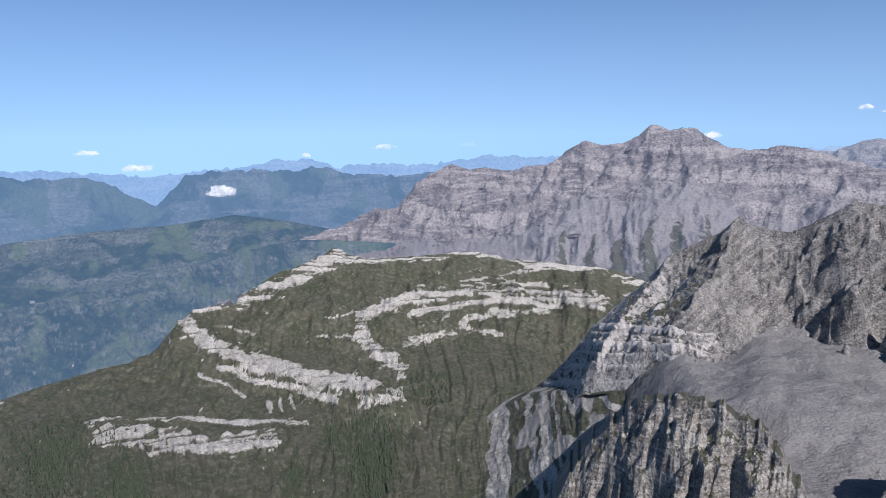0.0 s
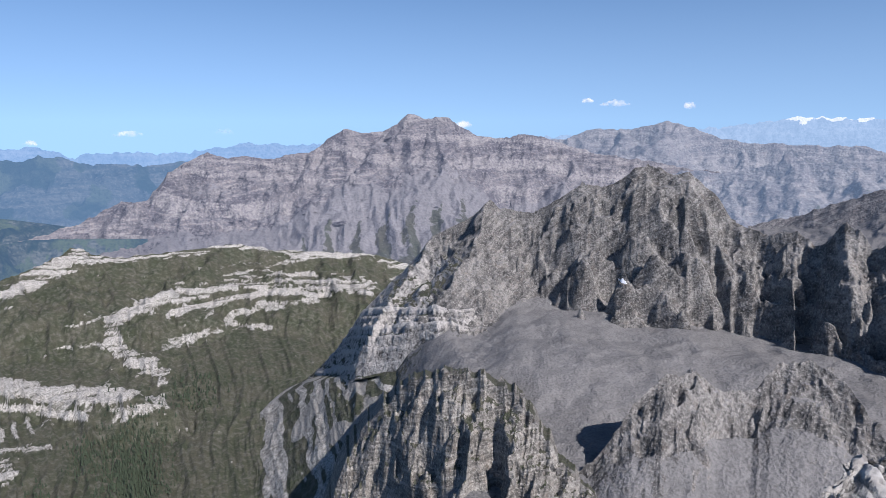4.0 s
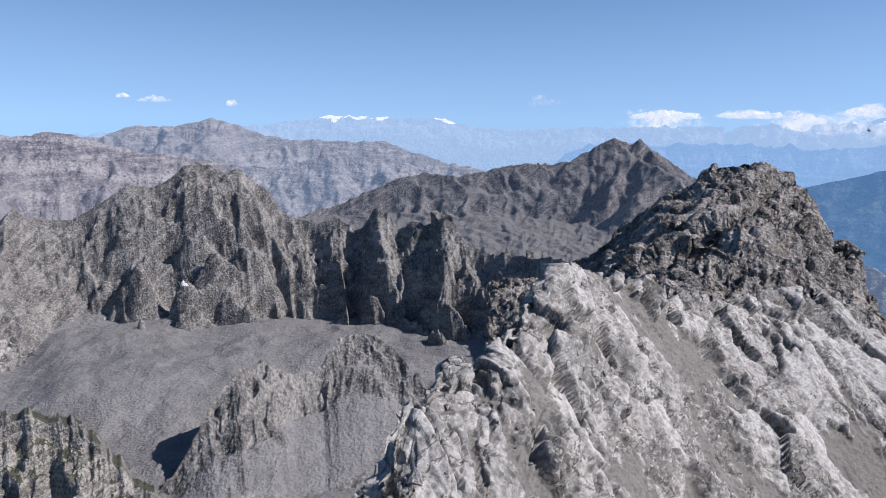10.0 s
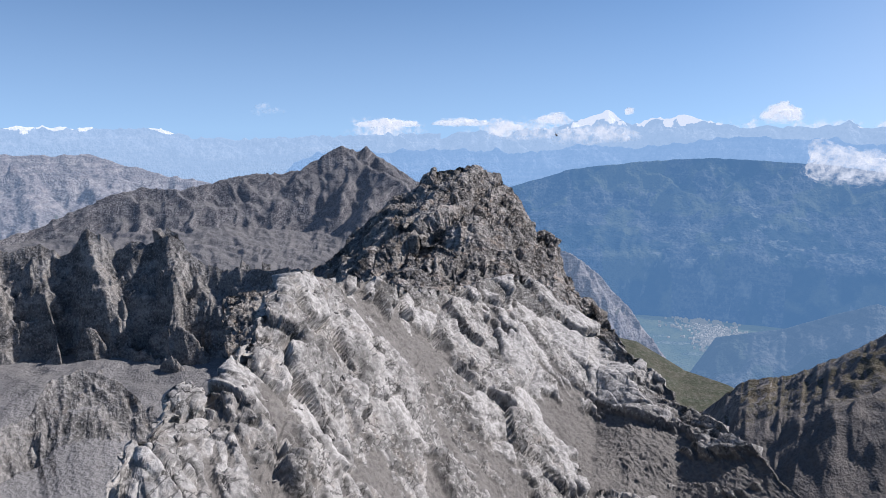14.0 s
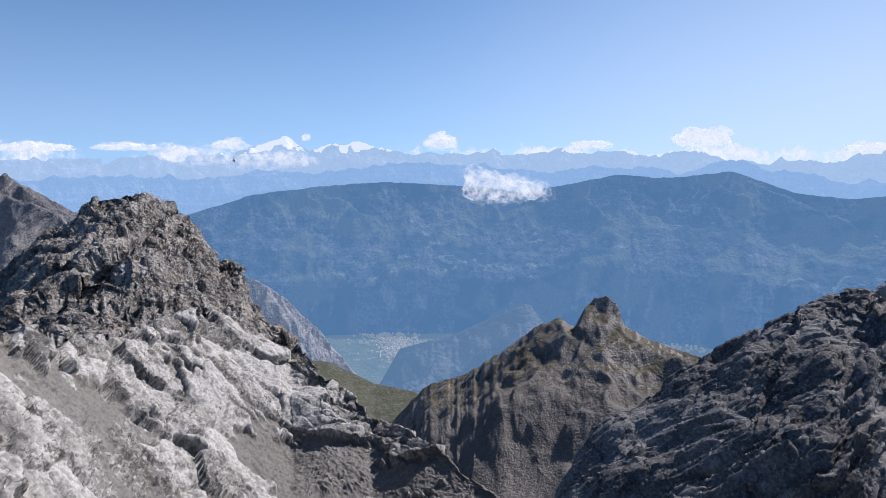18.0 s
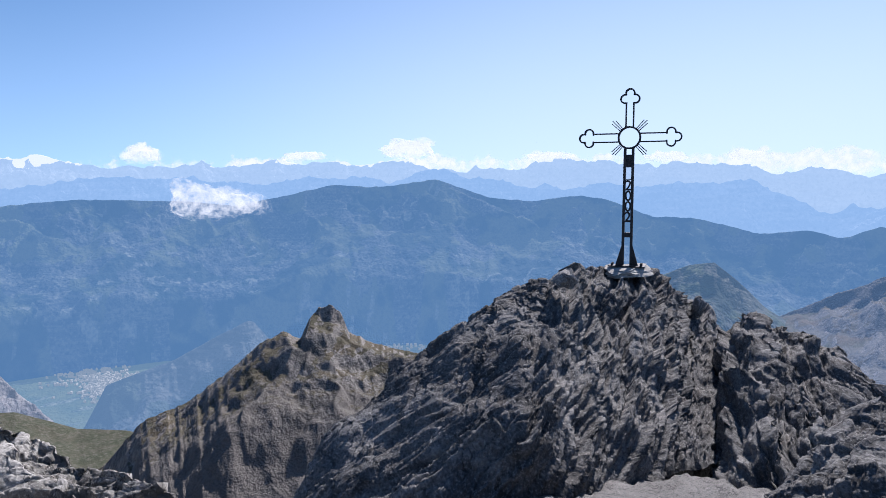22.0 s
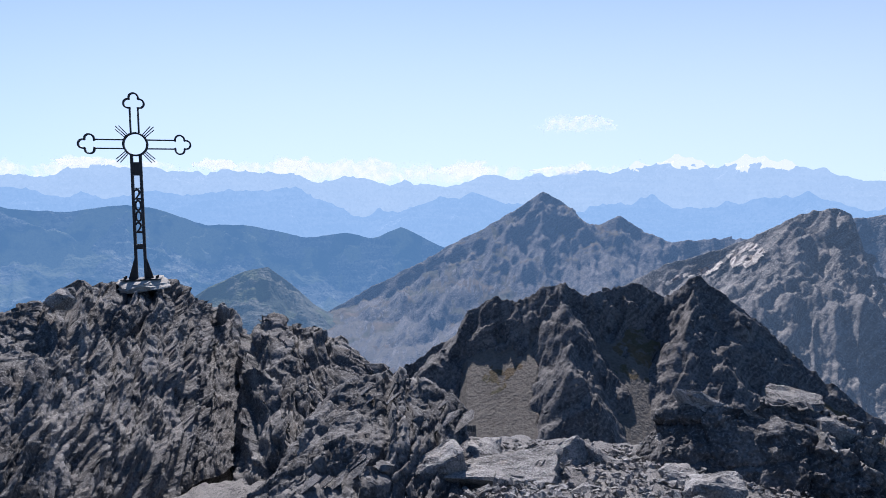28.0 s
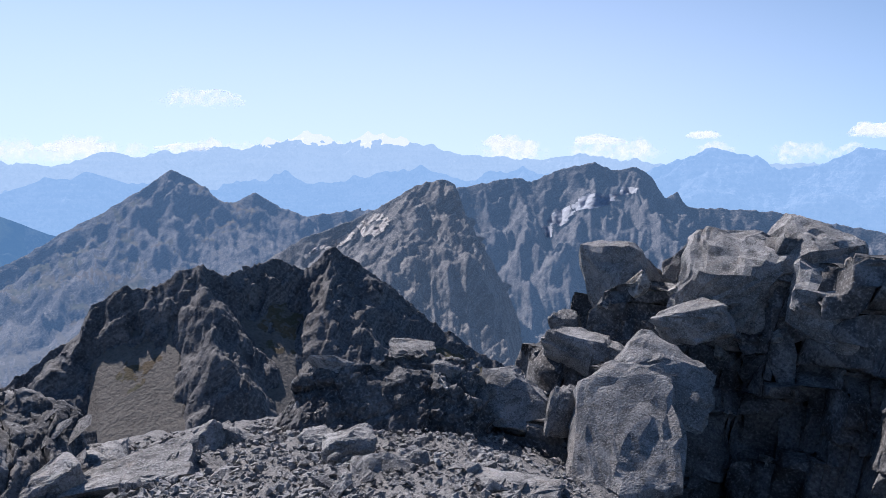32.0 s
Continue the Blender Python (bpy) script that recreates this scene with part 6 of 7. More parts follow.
for spec in (
    (-5.82, -10.18, -2.01, 1.36, 1.55, 1.3, 301, (8, -12, 10)), (-6.89, -8.85, -1.85, 1.75, 1.67, 1.5, 302, (5, 10, -15)),
    (-7.56, -8.28, -1.38, 1.35, 1.06, 1.3, 303, (0, 15, 20)), (-7.57, -7.58, -1.83, 1.3, 1.25, 1.2, 304, (0, 5, 0)),
    (-4.38, -9.24, -2.83, 1.05, 0.69, 0.8, 305, (0, 8, 10)), (-5.77, -8.44, -2.17, 1.0, 0.55, 0.8, 306, (0, -12, 0)),
    (-4.09, -7.14, -3.18, 1.2, 1.7, 0.55, 307, (-50, 8, 5)), (-4.89, -7.82, -2.72, 1.2, 1.15, 0.55, 308, (-45, 18, 0)),
    (-3.32, -8.40, -3.20, 1.15, 1.0, 0.7, 309, (-38, -5, 0)), (-3.55, -7.76, -3.04, 0.42, 0.6, 0.4, 310, (0, 8, 0)),
    (-4.65, -10.22, -2.62, 0.47, 0.5, 0.4, 311, (0, -30, 0)), (-4.86, -9.0, -2.83, 0.42, 0.43, 0.4, 312, (0, 20, 0)),
    (-0.75, -6.68, -2.72, 0.5, 0.34, 0.4, 313, (0, 5, 0)), (-6.80, -10.16, -1.82, 0.75, 1.0, 0.8, 314, (0, -10, 0)),
    (-0.96, -5.94, -2.7, 0.6, 0.38, 0.5, 315, (0, 10, 20)), (-1.30, -6.09, -2.75, 0.28, 0.4, 0.3, 316, (0, -10, 0)),
    (-1.84, -8.92, -2.50, 0.6, 0.3, 0.45, 317, (0, 12, 0)), (8.41, -12.57, -2.74, 0.25, 0.42, 0.3, 318, (0, 15, 0)),
    (-1.45, -8.75, -3.1, 1.9, 1.45, 1.0, 332, (12, 4, 0)), (-2.2, -8.6, -2.95, 1.0, 1.2, 0.8, 333, (15, -12, 10)),
    (7.88, -7.85, -1.62, 0.34, 0.3, 0.4, 321, (0, -35, 0)), (1.25, -6.57, -2.85, 1.2, 0.42, 0.8, 322, (0, -6, 0)),
    (1.55, -7.1, -2.95, 0.9, 0.55, 0.7, 323, (0, 12, 15)), (0.75, -7.3, -2.95, 0.7, 0.5, 0.6, 324, (5, -14, 0)), (1.05, -6.2, -2.75, 0.45, 0.3, 0.4, 325, (0, 10, 30)),
    (0.3, -7.6, -3.0, 0.55, 0.4, 0.5, 326, (0, 20, -20)), (-0.5, -7.4, -2.98, 0.4, 0.3, 0.4, 327, (10, 0, 40)), (1.9, -6.5, -2.8, 0.6, 0.45, 0.5, 328, (0, -20, 10)),
):
    boulder(*spec)
boulder(-1.91, -5.5, -2.82, 1.15, 0.32, 0.8, 330, (0, 3, 8), "flat_slab", "flat smooth grey rock slab bedded in rubble")


# stones on the summit ground
def scatter_stones(ground):
    rnd = random.Random(77)
    stones = [rock_mesh("stone", 260 + i, (1, 0.8, 0.5), 12, 0) for i in range(10)]
    for i, me in enumerate(stones):
        me.materials.append(boulder_rock if i % 2 else dark_block)
    co = [v.co for v in ground.data.vertices]

    def spot(lo, hi, r0, r1):
        while True:
            v = co[rnd.randrange(len(co))]
            r, b = math.hypot(v.x, v.y), math.degrees(math.atan2(v.x, v.y)) % 360
            if lo < b < hi and r0 < r < r1:
                return v
    for i in range(290):
        v = spot(160, 203, 5.2, 9.0)
        ob = new("stone", rnd.choice(stones))
        ob.parent = ground
        s = 0.05 + 0.20 * rnd.random() ** 2.5
        ob.matrix_local = Matrix.Translation((v.x + rnd.uniform(-0.15, 0.15), v.y + rnd.uniform(-0.15, 0.15), v.z + s * 0.1)) @ pose(0, 0, 0, rnd.uniform(-25, 25), rnd.uniform(-25, 25), rnd.uniform(0, 360)) @ Matrix.Diagonal((s, s, s, 1))


scatter_stones(bpy.data.objects["summit_ground"])


def pebbles(ground, count, seed):
    """Small broken stones between the larger ones, far too many to count."""
    rnd = random.Random(seed)
    co = [v.co for v in ground.data.vertices if 4.8 < math.hypot(v.co.x, v.co.y) < 9.5 and 155 < math.degrees(math.atan2(v.co.x, v.co.y)) % 360 < 207]
    verts, faces = [], []
    for i in range(count):
        c = rnd.choice(co) + Vector((rnd.uniform(-0.1, 0.1), rnd.uniform(-0.1, 0.1), 0.012))
        s = 0.015 + 0.055 * rnd.random() ** 2
        k = len(verts)
        t = pose(0, 0, 0, rnd.uniform(-40, 40), rnd.uniform(-40, 40), rnd.uniform(0, 360))
        for p in ((1, 0, 0), (-0.9, 0.2, 0), (0.1, 0.8, 0), (0, -0.7, 0.1), (0.2, 0.1, 0.55), (-0.1, 0, -0.5)):
            verts.append((c + t @ (Vector(p) * s * rnd.uniform(0.75, 1.25)))[:])
        faces += [(k + a, k + b, k + d) for a, b, d in ((0, 2, 4), (2, 1, 4), (1, 3, 4), (3, 0, 4), (2, 0, 5), (1, 2, 5), (3, 1, 5), (0, 3, 5))]
    me = bpy.data.meshes.new("pebbles")
    me.from_pydata(verts, [], faces)
    me.materials.append(boulder_rock)
    return tagged(new("pebbles", me), "loose grey slate pebbles on the summit ground", "gravel", kind="stuff")


pebbles(bpy.data.objects["summit_ground"], 6000, 78)


# ---- clouds ----
def cloud_material(name, glow, share):
    m = bpy.data.materials.new(name)
    m.use_nodes = True
    nt = m.node_tree
    nt.nodes.clear()
    pos = nt.nodes.new("ShaderNodeNewGeometry").outputs["Position"]
    n = grain(nt, pos, 0.022, 9, 0.65)
    dif = shade(nt, "ShaderNodeBsdfDiffuse", Color=(0.9, 0.91, 0.93, 1))
    # the cloud's sunlit white is mostly emission; share sets how much
    em = shade(nt, "ShaderNodeEmission", Color=blend(nt, remap(nt, n, 0.35, 0.65), [c * 0.88 for c in glow], glow), Strength=0.81)
    mx = shade(nt, "ShaderNodeMixShader", Fac=share)
    nt.links.new(dif.outputs[0], mx.inputs[1])
    nt.links.new(em.outputs[0], mx.inputs[2])
    clear = nt.nodes.new("ShaderNodeBsdfTransparent")
    dense = attr(nt, "dense")
    ragged = remap(nt, calc(nt, "ADD", calc(nt, "MULTIPLY", calc(nt, "SUBTRACT", n, 0.5), 2.4), dense), 0.15, 0.95)
    mist = shade(nt, "ShaderNodeMixShader", Fac=calc(nt, "MULTIPLY", ragged, calc(nt, "MINIMUM", calc(nt, "MULTIPLY", dense, 3.0), 1.0)))
    nt.links.new(clear.outputs[0], mist.inputs[1])
    nt.links.new(mx.outputs[0], mist.inputs[2])
    out = nt.nodes.new("ShaderNodeOutputMaterial")
    nt.links.new(mist.outputs[0], out.inputs["Surface"])
    return m


cumulus = cloud_material("self-lit cumulus cloud", (0.84, 0.89, 0.96), 0.85)


def cloud(bearing, height, distance, wide, high, seed, label, density=1.0):
    """One billowing body with a flattened base that thins out to its rim."""
    bm = bmesh.new()
    bmesh.ops.create_icosphere(bm, subdivisions=5, radius=1.0)
    u = np.array([v.co[:] for v in bm.verts])
    k = wide / high
    q = u * (k, 1.0, 1.0)
    bump = fbm(q[:, 0] * 1.1 + seed, q[:, 1] * 1.1, q[:, 2] * 1.3, octaves=4, seed=seed) + 0.5 * ridged(q[:, 0] * 2.2 + seed, q[:, 1] * 2, q[:, 2] * 2.2, octaves=3, seed=seed + 5) - 0.3
    r = 1 + 0.45 * bump
    p = u * r[:, None] * (wide / 2, wide / 4, high / 2)
    p[:, 2] = np.where(p[:, 2] < 0, p[:, 2] * 0.45, p[:, 2])
    for v, c in zip(bm.verts, p):
        v.co = c
    me = bpy.data.meshes.new("cloud")
    bm.to_mesh(me)
    bm.free()
    thick = np.abs(u[:, 1]) ** 0.8
    at_dense = me.attributes.new("dense", "FLOAT", "POINT")
    at_dense.data.foreach_set("value", (density * step(0.1, 0.9, thick) * np.clip(0.75 + 0.5 * u[:, 2], 0.3, 1)).astype(np.float32))
    me.materials.append(cumulus)
    me.polygons.foreach_set("use_smooth", [True] * len(me.polygons))
    ob = new("cloud", me)
    b = radians(bearing)
    ob.matrix_world = pose(distance * math.sin(b), distance * math.cos(b), distance * math.tan(radians(height)) + high * 0.3, 0, 0, -bearing)
    return tagged(ob, label, "cloud", group="clouds over the ranges")


def cloud_bank():
    """The long low bank of cumulus over the southern ranges."""
    B = np.arange(68, 236, 0.09)
    E = np.linspace(-1.6, 2.6, 50)[:, None]
    heaps = 0.55 * fbm(B / 2.6, 0 * B, octaves=4, seed=101) + 0.35 * fbm(B / 9, 0 * B, octaves=2, seed=102)
    share = np.interp(B, [68, 72, 82, 92, 100, 120, 150, 176, 182, 190, 196, 215, 236], [-0.6, 0.0, 0.05, -0.1, 0.0, 0.15, 0.3, 0.3, 0.0, -0.3, -0.1, -0.1, -0.1])
    cover = step(-0.3, 0.35, heaps + share) * step(69, 74, B)
    top = 0.35 + 0.9 * np.clip(heaps + share + 0.15, -0.6, 1.2)
    curl = 0.45 * fbm(B / 0.9 + 0 * E, E / 0.55 + 0 * B, octaves=5, seed=103)
    body = step(-0.25, 0.35, top - E + curl) * step(-1.5, -0.1, E + 0.3 * curl)
    veil = 0.30 * np.exp(-((E - 0.1) / 0.8) ** 2) * step(-0.3, 0.5, fbm(B / 6 + 0 * E, E / 0.8 + 0 * B, octaves=5, seed=104) + 0.15)
    dense = cover * np.maximum(0.85 * body, veil) * np.clip((2.5 - E) / 0.5, 0, 1) * np.clip((E + 1.6) / 0.6, 0, 1)
    D = 4915 - 25 * dense - 15 * curl
    b, e = np.radians(B), np.radians(E)
    p = np.stack([D * np.sin(b), D * np.cos(b), D * np.tan(e)], -1).reshape(-1, 3)
    me = grid_mesh("cloud_bank", p, E.shape[0], len(B), dict(dense=dense.ravel()), cumulus)
    me.polygons.foreach_set("use_smooth", [True] * len(me.polygons))
    return tagged(new("backdrop_cloud_bank", me), "long bank of white cumulus along the southern horizon", "clouds", kind="structure")


cloud_bank()
SMALL, HEAP, WISP = "small white fair-weather cloud in blue sky", "white heaped cumulus cloud over the snowy range", "thin torn veil of cloud drifting over the valley"
rnd = random.Random(5)
for b, e, w, h, d, lab in ((-27.2, -1.4, 150, 55, 0.8, SMALL), (-17.8, -4.9, 170, 90, 0.95, SMALL), (-11.2, -1.9, 80, 50, 0.6, SMALL), (-4.8, -1.3, 170, 60, 0.5, SMALL),
                           (2.2, -1.2, 110, 60, 0.35, SMALL), (21.4, -0.7, 120, 70, 0.95, SMALL), (31.4, 1.3, 80, 45, 0.9, SMALL), (33.5, 1.0, 180, 60, 0.65, SMALL), (39.2, 0.8, 75, 60, 0.95, SMALL),
                           (73.7, 0.0, 420, 85, 0.8, HEAP), (79.8, 0.1, 380, 80, 0.8, HEAP), (87.3, 0.2, 230, 110, 0.85, HEAP), (93.3, 1.0, 70, 70, 0.9, HEAP), (104.4, 0.2, 240, 180, 1.0, HEAP),
                           (116.6, 0.4, 300, 90, 0.8, HEAP), (125.2, 0.3, 360, 210, 1.0, HEAP), (136.5, 0.3, 330, 75, 0.8, HEAP),
                           (145.8, 0.0, 300, 100, 0.8, HEAP), (151.9, 0.1, 260, 90, 0.75, HEAP), (166, -0.3, 420, 90, 0.6, HEAP), (173.5, -0.3, 360, 80, 0.6, HEAP),
                           (198.6, 0.0, 200, 110, 0.95, HEAP), (206.8, 0.2, 320, 95, 0.9, HEAP), (214.6, 0.7, 200, 70, 0.8, HEAP), (226.1, 0.6, 260, 130, 0.9, HEAP)):
    cloud(b, e, 4690 if e > -4 else 3900, w, h, rnd.randint(1, 999), lab, d * (0.7 if lab == SMALL else 0.9))
cloud(109.3, -4.6, 3000, 400, 240, 71, WISP, 0.55)
cloud(84.5, -1.2, 3200, 320, 130, 72, WISP, 0.42)
cloud(90.5, -1.5, 3200, 380, 130, 73, WISP, 0.40)
cloud(175.2, 3.0, 4300, 480, 150, 74, "faint white cloud high in the pale sky", 0.42)
cloud(64.0, 0.9, 4300, 190, 110, 76, "small grey shred of cloud", 0.2)
cloud(-24.0, -2.7, 4250, 190, 60, 77, "thin white cloud lying on the hills", 0.5)


# ---- what lies on the far slopes ----
snow_stuff = plain_material("old snow", (0.78, 0.80, 0.84), 0.7, 0.0, 0.12, 3.0, 0.4)
# grey base colour imitates the haze in front of this far snow
grey_snow = plain_material("haze-greyed old snow", (0.30, 0.33, 0.38), 0.8, 0.0, 0.3, 12.0, 0.4)
pale_slab = rock_material("pale bare slab", 40, (0.30, 0.29, 0.28), (0.42, 0.40, 0.38), (0.58, 0.55, 0.52), (0.3, 0.3, 0.3), GRASS, TURF, (14, -30, 0))


def tree_of(ob):
    me = ob.data
    return BVHTree.FromPolygons([v.co[:] for v in me.vertices], [p.vertices[:] for p in me.polygons])


def on_slope(bvh, bearing, height):
    b, e = radians(bearing), radians(height)
    way = Vector((math.sin(b) * math.cos(e), math.cos(b) * math.cos(e), math.sin(e)))
    hit, nor, _, dist = bvh.ray_cast(Vector((0.4, 0.2, 0.2)), way)
    return (hit, nor) if hit else (None, None)


def patch(owner, bvh, name, material, bearing, height, wide, high, tilt, seed, thick=0.004, label=""):
    """A ragged sheet of snow or bare stone lying on a slope. Sizes in degrees."""
    n = 14
    bm = bmesh.new()
    grid = {}
    for i in range(n):
        for j in range(n):
            u, v = i / (n - 1) * 2 - 1, j / (n - 1) * 2 - 1
            edge = u * u + v * v + 0.7 * float(fbm(np.array([u * 2.2 + seed]), np.array([v * 2.2]), octaves=3, seed=seed)[0])
            if edge > 0.85:
                continue
            c, s = math.cos(radians(tilt)), math.sin(radians(tilt))
            hit, nor = on_slope(bvh, bearing + (u * wide * c - v * high * s) / 2, height + (u * wide * s + v * high * c) / 2)
            if hit:
                if nor.dot(hit) > 0:
                    nor = -nor
                grid[i, j] = bm.verts.new(hit + nor * hit.length * thick * 0.5 - hit * thick * 0.5)
    for (i, j), a in grid.items():
        q = [grid.get(k) for k in ((i, j), (i + 1, j), (i + 1, j + 1), (i, j + 1))]
        if all(q):
            span = max((q[k].co - q[k - 1].co).length for k in range(4))
            if span < a.co.length * 0.03:
                bm.faces.new(q)
    ob = part(name, bm, material, owner, label)
    return ob


wall_bvh, west_bvh, slab_bvh, bowl_bvh = tree_of(jagged_wall), tree_of(far_west), tree_of(west_ridge), tree_of(green_bowl)
for b, e, w, h, t in ((34.8, -12.9, 0.35, 0.8, 60), (30.3, -17.0, 0.9, 0.25, 20), (49.5, -20.5, 0.5, 1.2, -20), (27.4, -17.6, 0.5, 0.2, 0), (38.6, -17.2, 0.6, 0.2, 0)):
    patch(jagged_wall, wall_bvh, "snow_patch", snow_stuff, b, e, w, h, t, int(b * 10), label="last patch of old snow")
for b, e, w, h, t in ((206.6, -4.2, 4.4, 1.5, 14), (204.0, -5.5, 2.8, 1.5, 30), (209.2, -3.4, 1.8, 0.7, 5), (202.9, -6.8, 1.3, 1.2, 40)):
    patch(far_west, west_bvh, "snow_patch", grey_snow, b, e, w, h, t, int(b * 10), label="last patch of old snow")
for b, e, w, h, t in ((188.2, -6.3, 3.4, 1.9, 30), (185.6, -7.6, 3.0, 0.9, 28), (183.5, -8.3, 1.8, 0.4, 22)):
    patch(west_ridge, slab_bvh, "pale_slab", pale_slab, b, e, w, h, t, int(b * 10), label="bare pale tilted rock slab")

# ---- spruce woods on the lower slopes ----
needles = plain_material("dark spruce foliage", (0.035, 0.05, 0.028), 0.9, 0.0, 0.5, 2.0, 0.5)


def spruce_wood(name, areas, seed, bvh):
    """Many ragged spruces, too many to count: tiers of drooping boughs on a stem."""
    rnd = random.Random(seed)
    verts, faces = [], []
    for b0, b1, e0, e1, count in areas:
        for i in range(count):
            x, y = rnd.gauss(0, 0.45), rnd.gauss(0, 0.45)
            b, e = (b0 + b1) / 2 + x * (b1 - b0) / 1.4, (e0 + e1) / 2 + y * (e1 - e0) / 1.4
            hit, nor = on_slope(bvh, b, e)
            if not hit:
                continue
            H = rnd.uniform(3.5, 7) * hit.length / 900
            R = H * rnd.uniform(0.2, 0.3)
            for tier in range(3):
                zb, zt, r = H * (0.12 + 0.27 * tier), H * (0.5 + 0.25 * tier), R * (1 - 0.27 * tier)
                k = len(verts)
                a0 = rnd.uniform(0, 6)
                for q in range(7):
                    a = a0 + q * 2 * math.pi / 7
                    rr = r * rnd.uniform(0.6, 1.15)
                    verts.append((hit.x + rr * math.cos(a), hit.y + rr * math.sin(a), hit.z + zb + rnd.uniform(-0.06, 0.06) * H))
                verts.append((hit.x, hit.y, hit.z + zt))
                faces += [(k + q, k + (q + 1) % 7, k + 7) for q in range(7)]
    me = bpy.data.meshes.new(name)
    me.from_pydata(verts, [], faces)
    me.materials.append(needles)
    return tagged(new(name, me), "dark spruce wood on the lower grass slopes", "trees", kind="stuff")


spruce_wood("spruce_wood", ((-8.5, -4.5, -29.5, -23.5, 1300), (-14.2, -12.6, -28.5, -26.3, 200), (-34, -29, -25, -20.5, 900), (-28.5, -25, -29.5, -24.5, 900), (-3.5, 0.5, -22.5, -20.0, 160), (-11, -9, -25.5, -23.5, 120)), 8, bowl_bvh)

# ---- settlements on the valley floor ----
# buildings emit part of their brightness to imitate the haze over them
plaster = rock_material("pale roofs in the haze", 30, (0.3, 0.29, 0.28), (0.4, 0.38, 0.36), (0.5, 0.48, 0.46), (0.3, 0.3, 0.3), GRASS, TURF, glow=(0.26, 0.38, 0.52), haze_share=0.62)
white_roof = rock_material("white hall roofs in the haze", 60, (0.8, 0.8, 0.8), (0.85, 0.85, 0.85), (0.9, 0.9, 0.9), (0.3, 0.3, 0.3), GRASS, TURF, glow=(0.6, 0.68, 0.78), haze_share=0.5, rust=0.0)


def settlement(name, label, spots, material, seed):
    rnd = random.Random(seed)
    verts, faces = [], []
    for b, d, spread_b, spread_d, count, lo, hi in spots:
        for i in range(count):
            bb, dd = radians(b + rnd.gauss(0, spread_b)), d + rnd.gauss(0, spread_d)
            x, y, w, l, h, t = dd * math.sin(bb), dd * math.cos(bb), rnd.uniform(lo, hi), rnd.uniform(lo, hi) * 1.5, rnd.uniform(4, 8), rnd.uniform(0, 3)
            k = len(verts)
            for z in (-916, -914 + h):
                for sx, sy in ((-1, -1), (1, -1), (1, 1), (-1, 1)):
                    verts.append((x + (sx * w * math.cos(t) - sy * l * math.sin(t)) / 2, y + (sx * w * math.sin(t) + sy * l * math.cos(t)) / 2, z))
            verts += [(x + s * l * math.sin(-t) / 2, y + s * l * math.cos(t) / 2, -914 + h * 1.5) for s in (-1, 1)]
            faces += [(k, k + 1, k + 5, k + 4), (k + 1, k + 2, k + 6, k + 5), (k + 2, k + 3, k + 7, k + 6), (k + 3, k, k + 4, k + 7),
                      (k + 4, k + 5, k + 8), (k + 6, k + 7, k + 9), (k + 5, k + 6, k + 9, k + 8), (k + 7, k + 4, k + 8, k + 9)]
    me = bpy.data.meshes.new(name)
    me.from_pydata(verts, [], faces)
    me.materials.append(material)
    return tagged(new(name, me), label, "buildings", kind="stuff")


settlement("village_houses", "small pale houses of a village on the valley floor", ((100.9, 3150, 0.9, 90, 420, 5, 11), (99.8, 3350, 1.4, 120, 220, 5, 11), (107.5, 3700, 2.0, 150, 120, 6, 12), (124, 3500, 2.5, 150, 200, 6, 12), (128, 3800, 3.0, 120, 140, 6, 12)), plaster, 3)
settlement("factory_halls", "white roofed factory halls on the valley floor", ((101.8, 3940, 0.45, 14, 26, 18, 44), (104.6, 3900, 0.6, 12, 12, 14, 30), (97.2, 3900, 0.8, 25, 10, 10, 22), (126, 4050, 1.2, 20, 14, 12, 26)), white_roof, 4)


# ---- outcrops and pinnacles of the nearer mountains ----
outcrops = [rock_mesh("outcrop", 280 + i, (1.3, 0.8, 0.45), 14, 1, 0.04) for i in range(5)]
pinnacles = [rock_mesh("pinnacle", 290 + i, (0.55, 0.5, 1.3), 14, 1, 0.05) for i in range(5)]
stud(green_bowl, "outcrop", outcrops, banded, 260, (5, 13), 41, lambda c, n: n.z < 0.93 or c.z > -340, None, (1, 1, 0.6), sink=0.25)
stud(jagged_wall, "pinnacle", pinnacles, limestone, 70, (9, 20), 42, lambda c, n: math.degrees(math.atan2(c.z, math.hypot(c.x, c.y))) > -9.5 - 2 * (c.x > 500) and n.z < 0.75 and c.x > 330, frame_axes((0.8, -0.5, 0), (-0.15, 0.1, 1)), sink=0.38, wobble=0.35)
stud(front_spur, "pinnacle", pinnacles, limestone, 50, (6, 14), 43, lambda c, n: c.z > -225 and n.z < 0.8, frame_axes((0.9, -0.3, 0), (0, 0, 1)), sink=0.35, wobble=0.35)

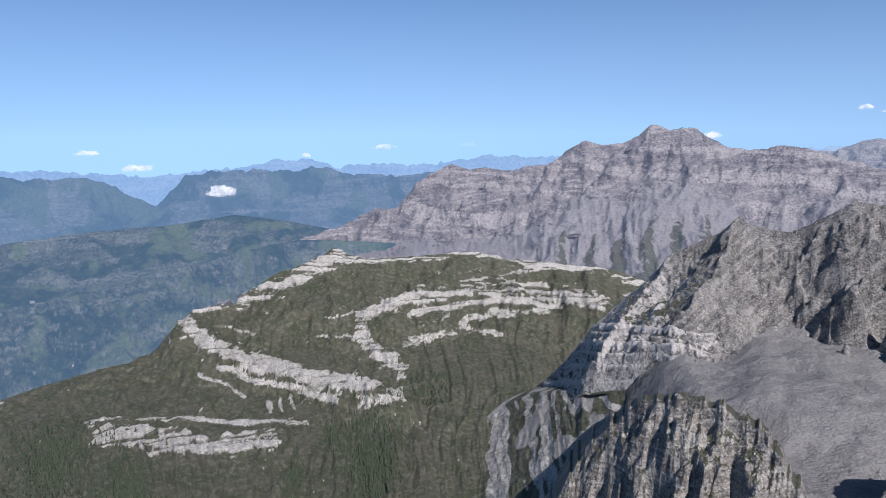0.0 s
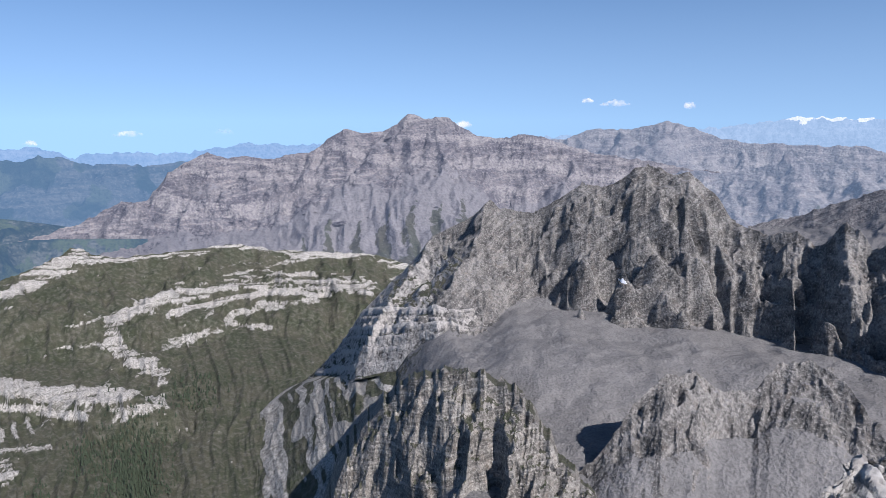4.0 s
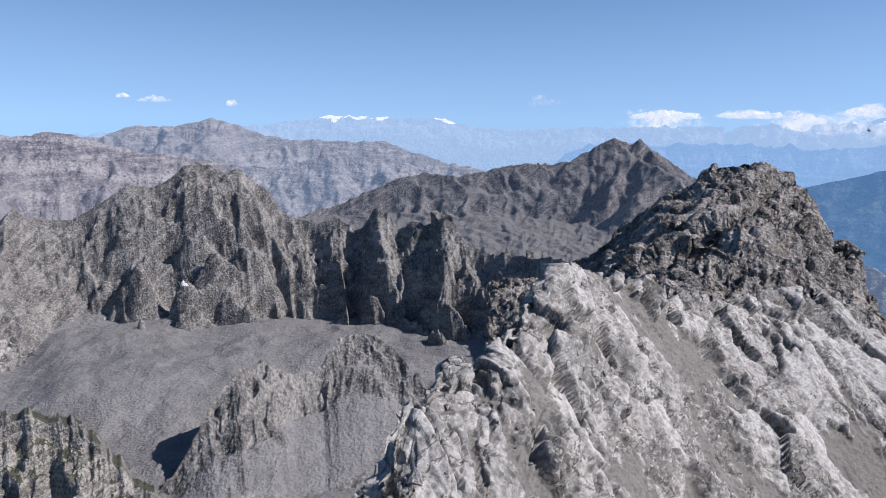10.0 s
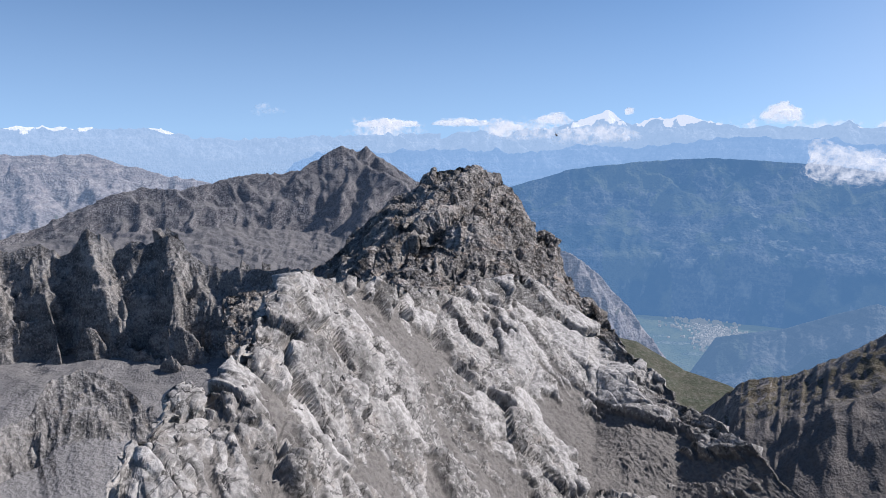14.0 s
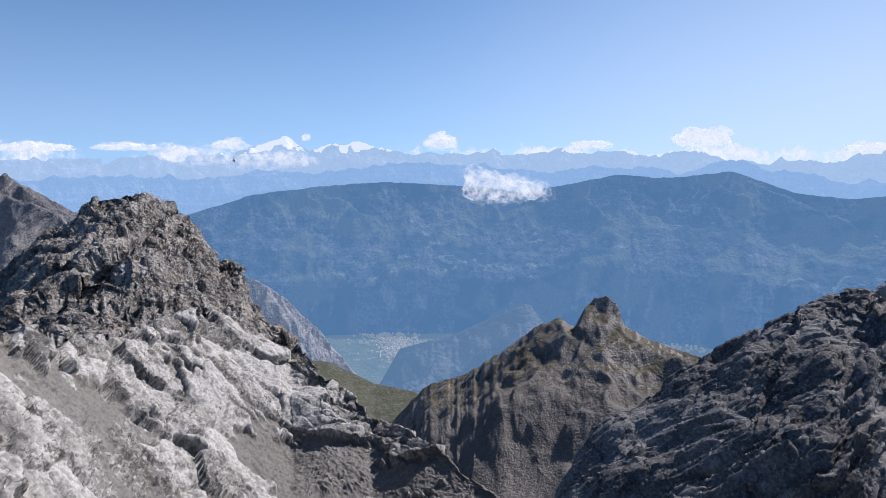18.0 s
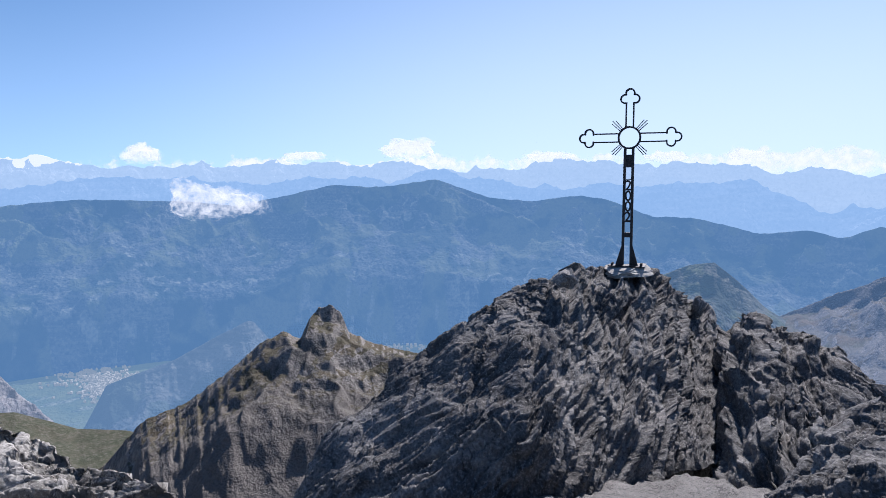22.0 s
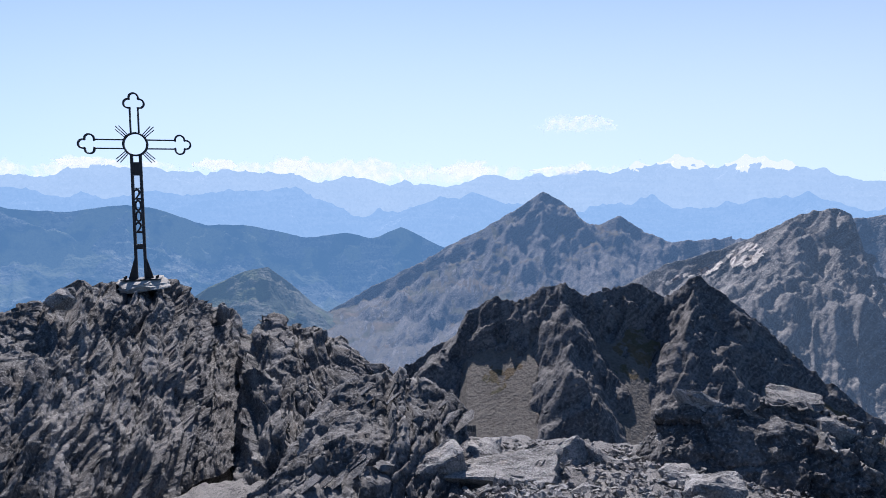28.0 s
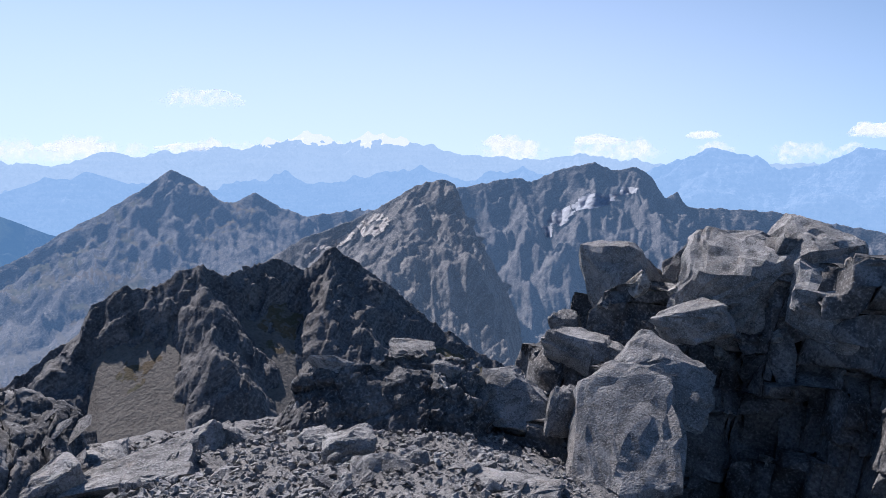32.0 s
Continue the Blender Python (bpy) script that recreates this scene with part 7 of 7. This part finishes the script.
stud(east_peak, "pinnacle", recut(pinnacles, slate), slate, 45, (16, 40), 44, lambda c, n: n.z < 0.72 and math.degrees(math.atan2(c.z, math.hypot(c.x, c.y))) > -9, frame_axes((0.6, -0.7, 0.1), (0.2, 0.1, 1)), sink=0.42, wobble=0.4)
stud(rear_range, "outcrop", recut(outcrops, pale_far), pale_far, 30, (30, 60), 45, lambda c, n: n.z < 0.7, None, (1, 1, 0.6), sink=0.3)
stud(mid_range, "outcrop", recut(outcrops, pale_far), pale_far, 30, (20, 45), 46, lambda c, n: n.z < 0.7, None, (1, 1, 0.6), sink=0.3)
stud(north_massif, "outcrop", recut(outcrops, violet), violet, 60, (25, 60), 47, lambda c, n: n.z < 0.6, frame_axes((0.95, -0.2, 0.05), (0, 0, 1)), (1.4, 1, 0.5), sink=0.35)
stud(pyramid, "outcrop", recut(outcrops, blue_slate), blue_slate, 35, (20, 45), 48, lambda c, n: n.z < 0.75, None, (1, 1, 0.6), sink=0.3)
stud(west_ridge, "slab", recut(slabs, ridge_slate), ridge_slate, 45, (25, 60), 49, lambda c, n: n.z < 0.8, frame_axes((-0.75, -0.2, 0.55), (-0.4, 0.3, 0.85)), (1.4, 1, 0.5), sink=0.2)
stud(far_west, "outcrop", recut(outcrops, massif_slate), massif_slate, 35, (20, 50), 50, lambda c, n: n.z < 0.7, None, (1, 1, 0.6), sink=0.3)
stud(knob, "crag", recut(crags, shadow_slate), shadow_slate, 60, (8, 20), 51, lambda c, n: n.z < 0.75, frame_axes((0.9, -0.3, 0), (0, 0, 1)), sink=0.4, wobble=0.4)
stud(tower_hill, "outcrop", recut(outcrops, hill_slate), hill_slate, 50, (6, 16), 52, lambda c, n: n.z < 0.85, None, (1.3, 1, 0.6), sink=0.3)
stud(scree_knob, "crag", recut(crags, limestone), limestone, 30, (5, 11), 53, lambda c, n: n.z < 0.8, frame_axes((0.9, -0.3, 0), (0, 0, 1)), sink=0.4, wobble=0.4)
stud(small_hill, "outcrop", recut(outcrops, wooded), wooded, 18, (14, 34), 54, lambda c, n: n.z < 0.9, None, (1, 1, 0.6), sink=0.3)
stud(grassy_shelf, "outcrop", outcrops, banded, 90, (4, 12), 55, lambda c, n: n.z < 0.97, None, (1.4, 1, 0.6), sink=0.25)
stud(left_ridge, "outcrop", recut(outcrops, pale_far), pale_far, 60, (14, 36), 56, lambda c, n: n.z < 0.85 and c.z > -620, None, (1.3, 1, 0.6), sink=0.3)
stud(foothill, "outcrop", recut(outcrops, wooded), wooded, 30, (14, 34), 57, lambda c, n: n.z < 0.97, None, (1.3, 1, 0.5), sink=0.3)
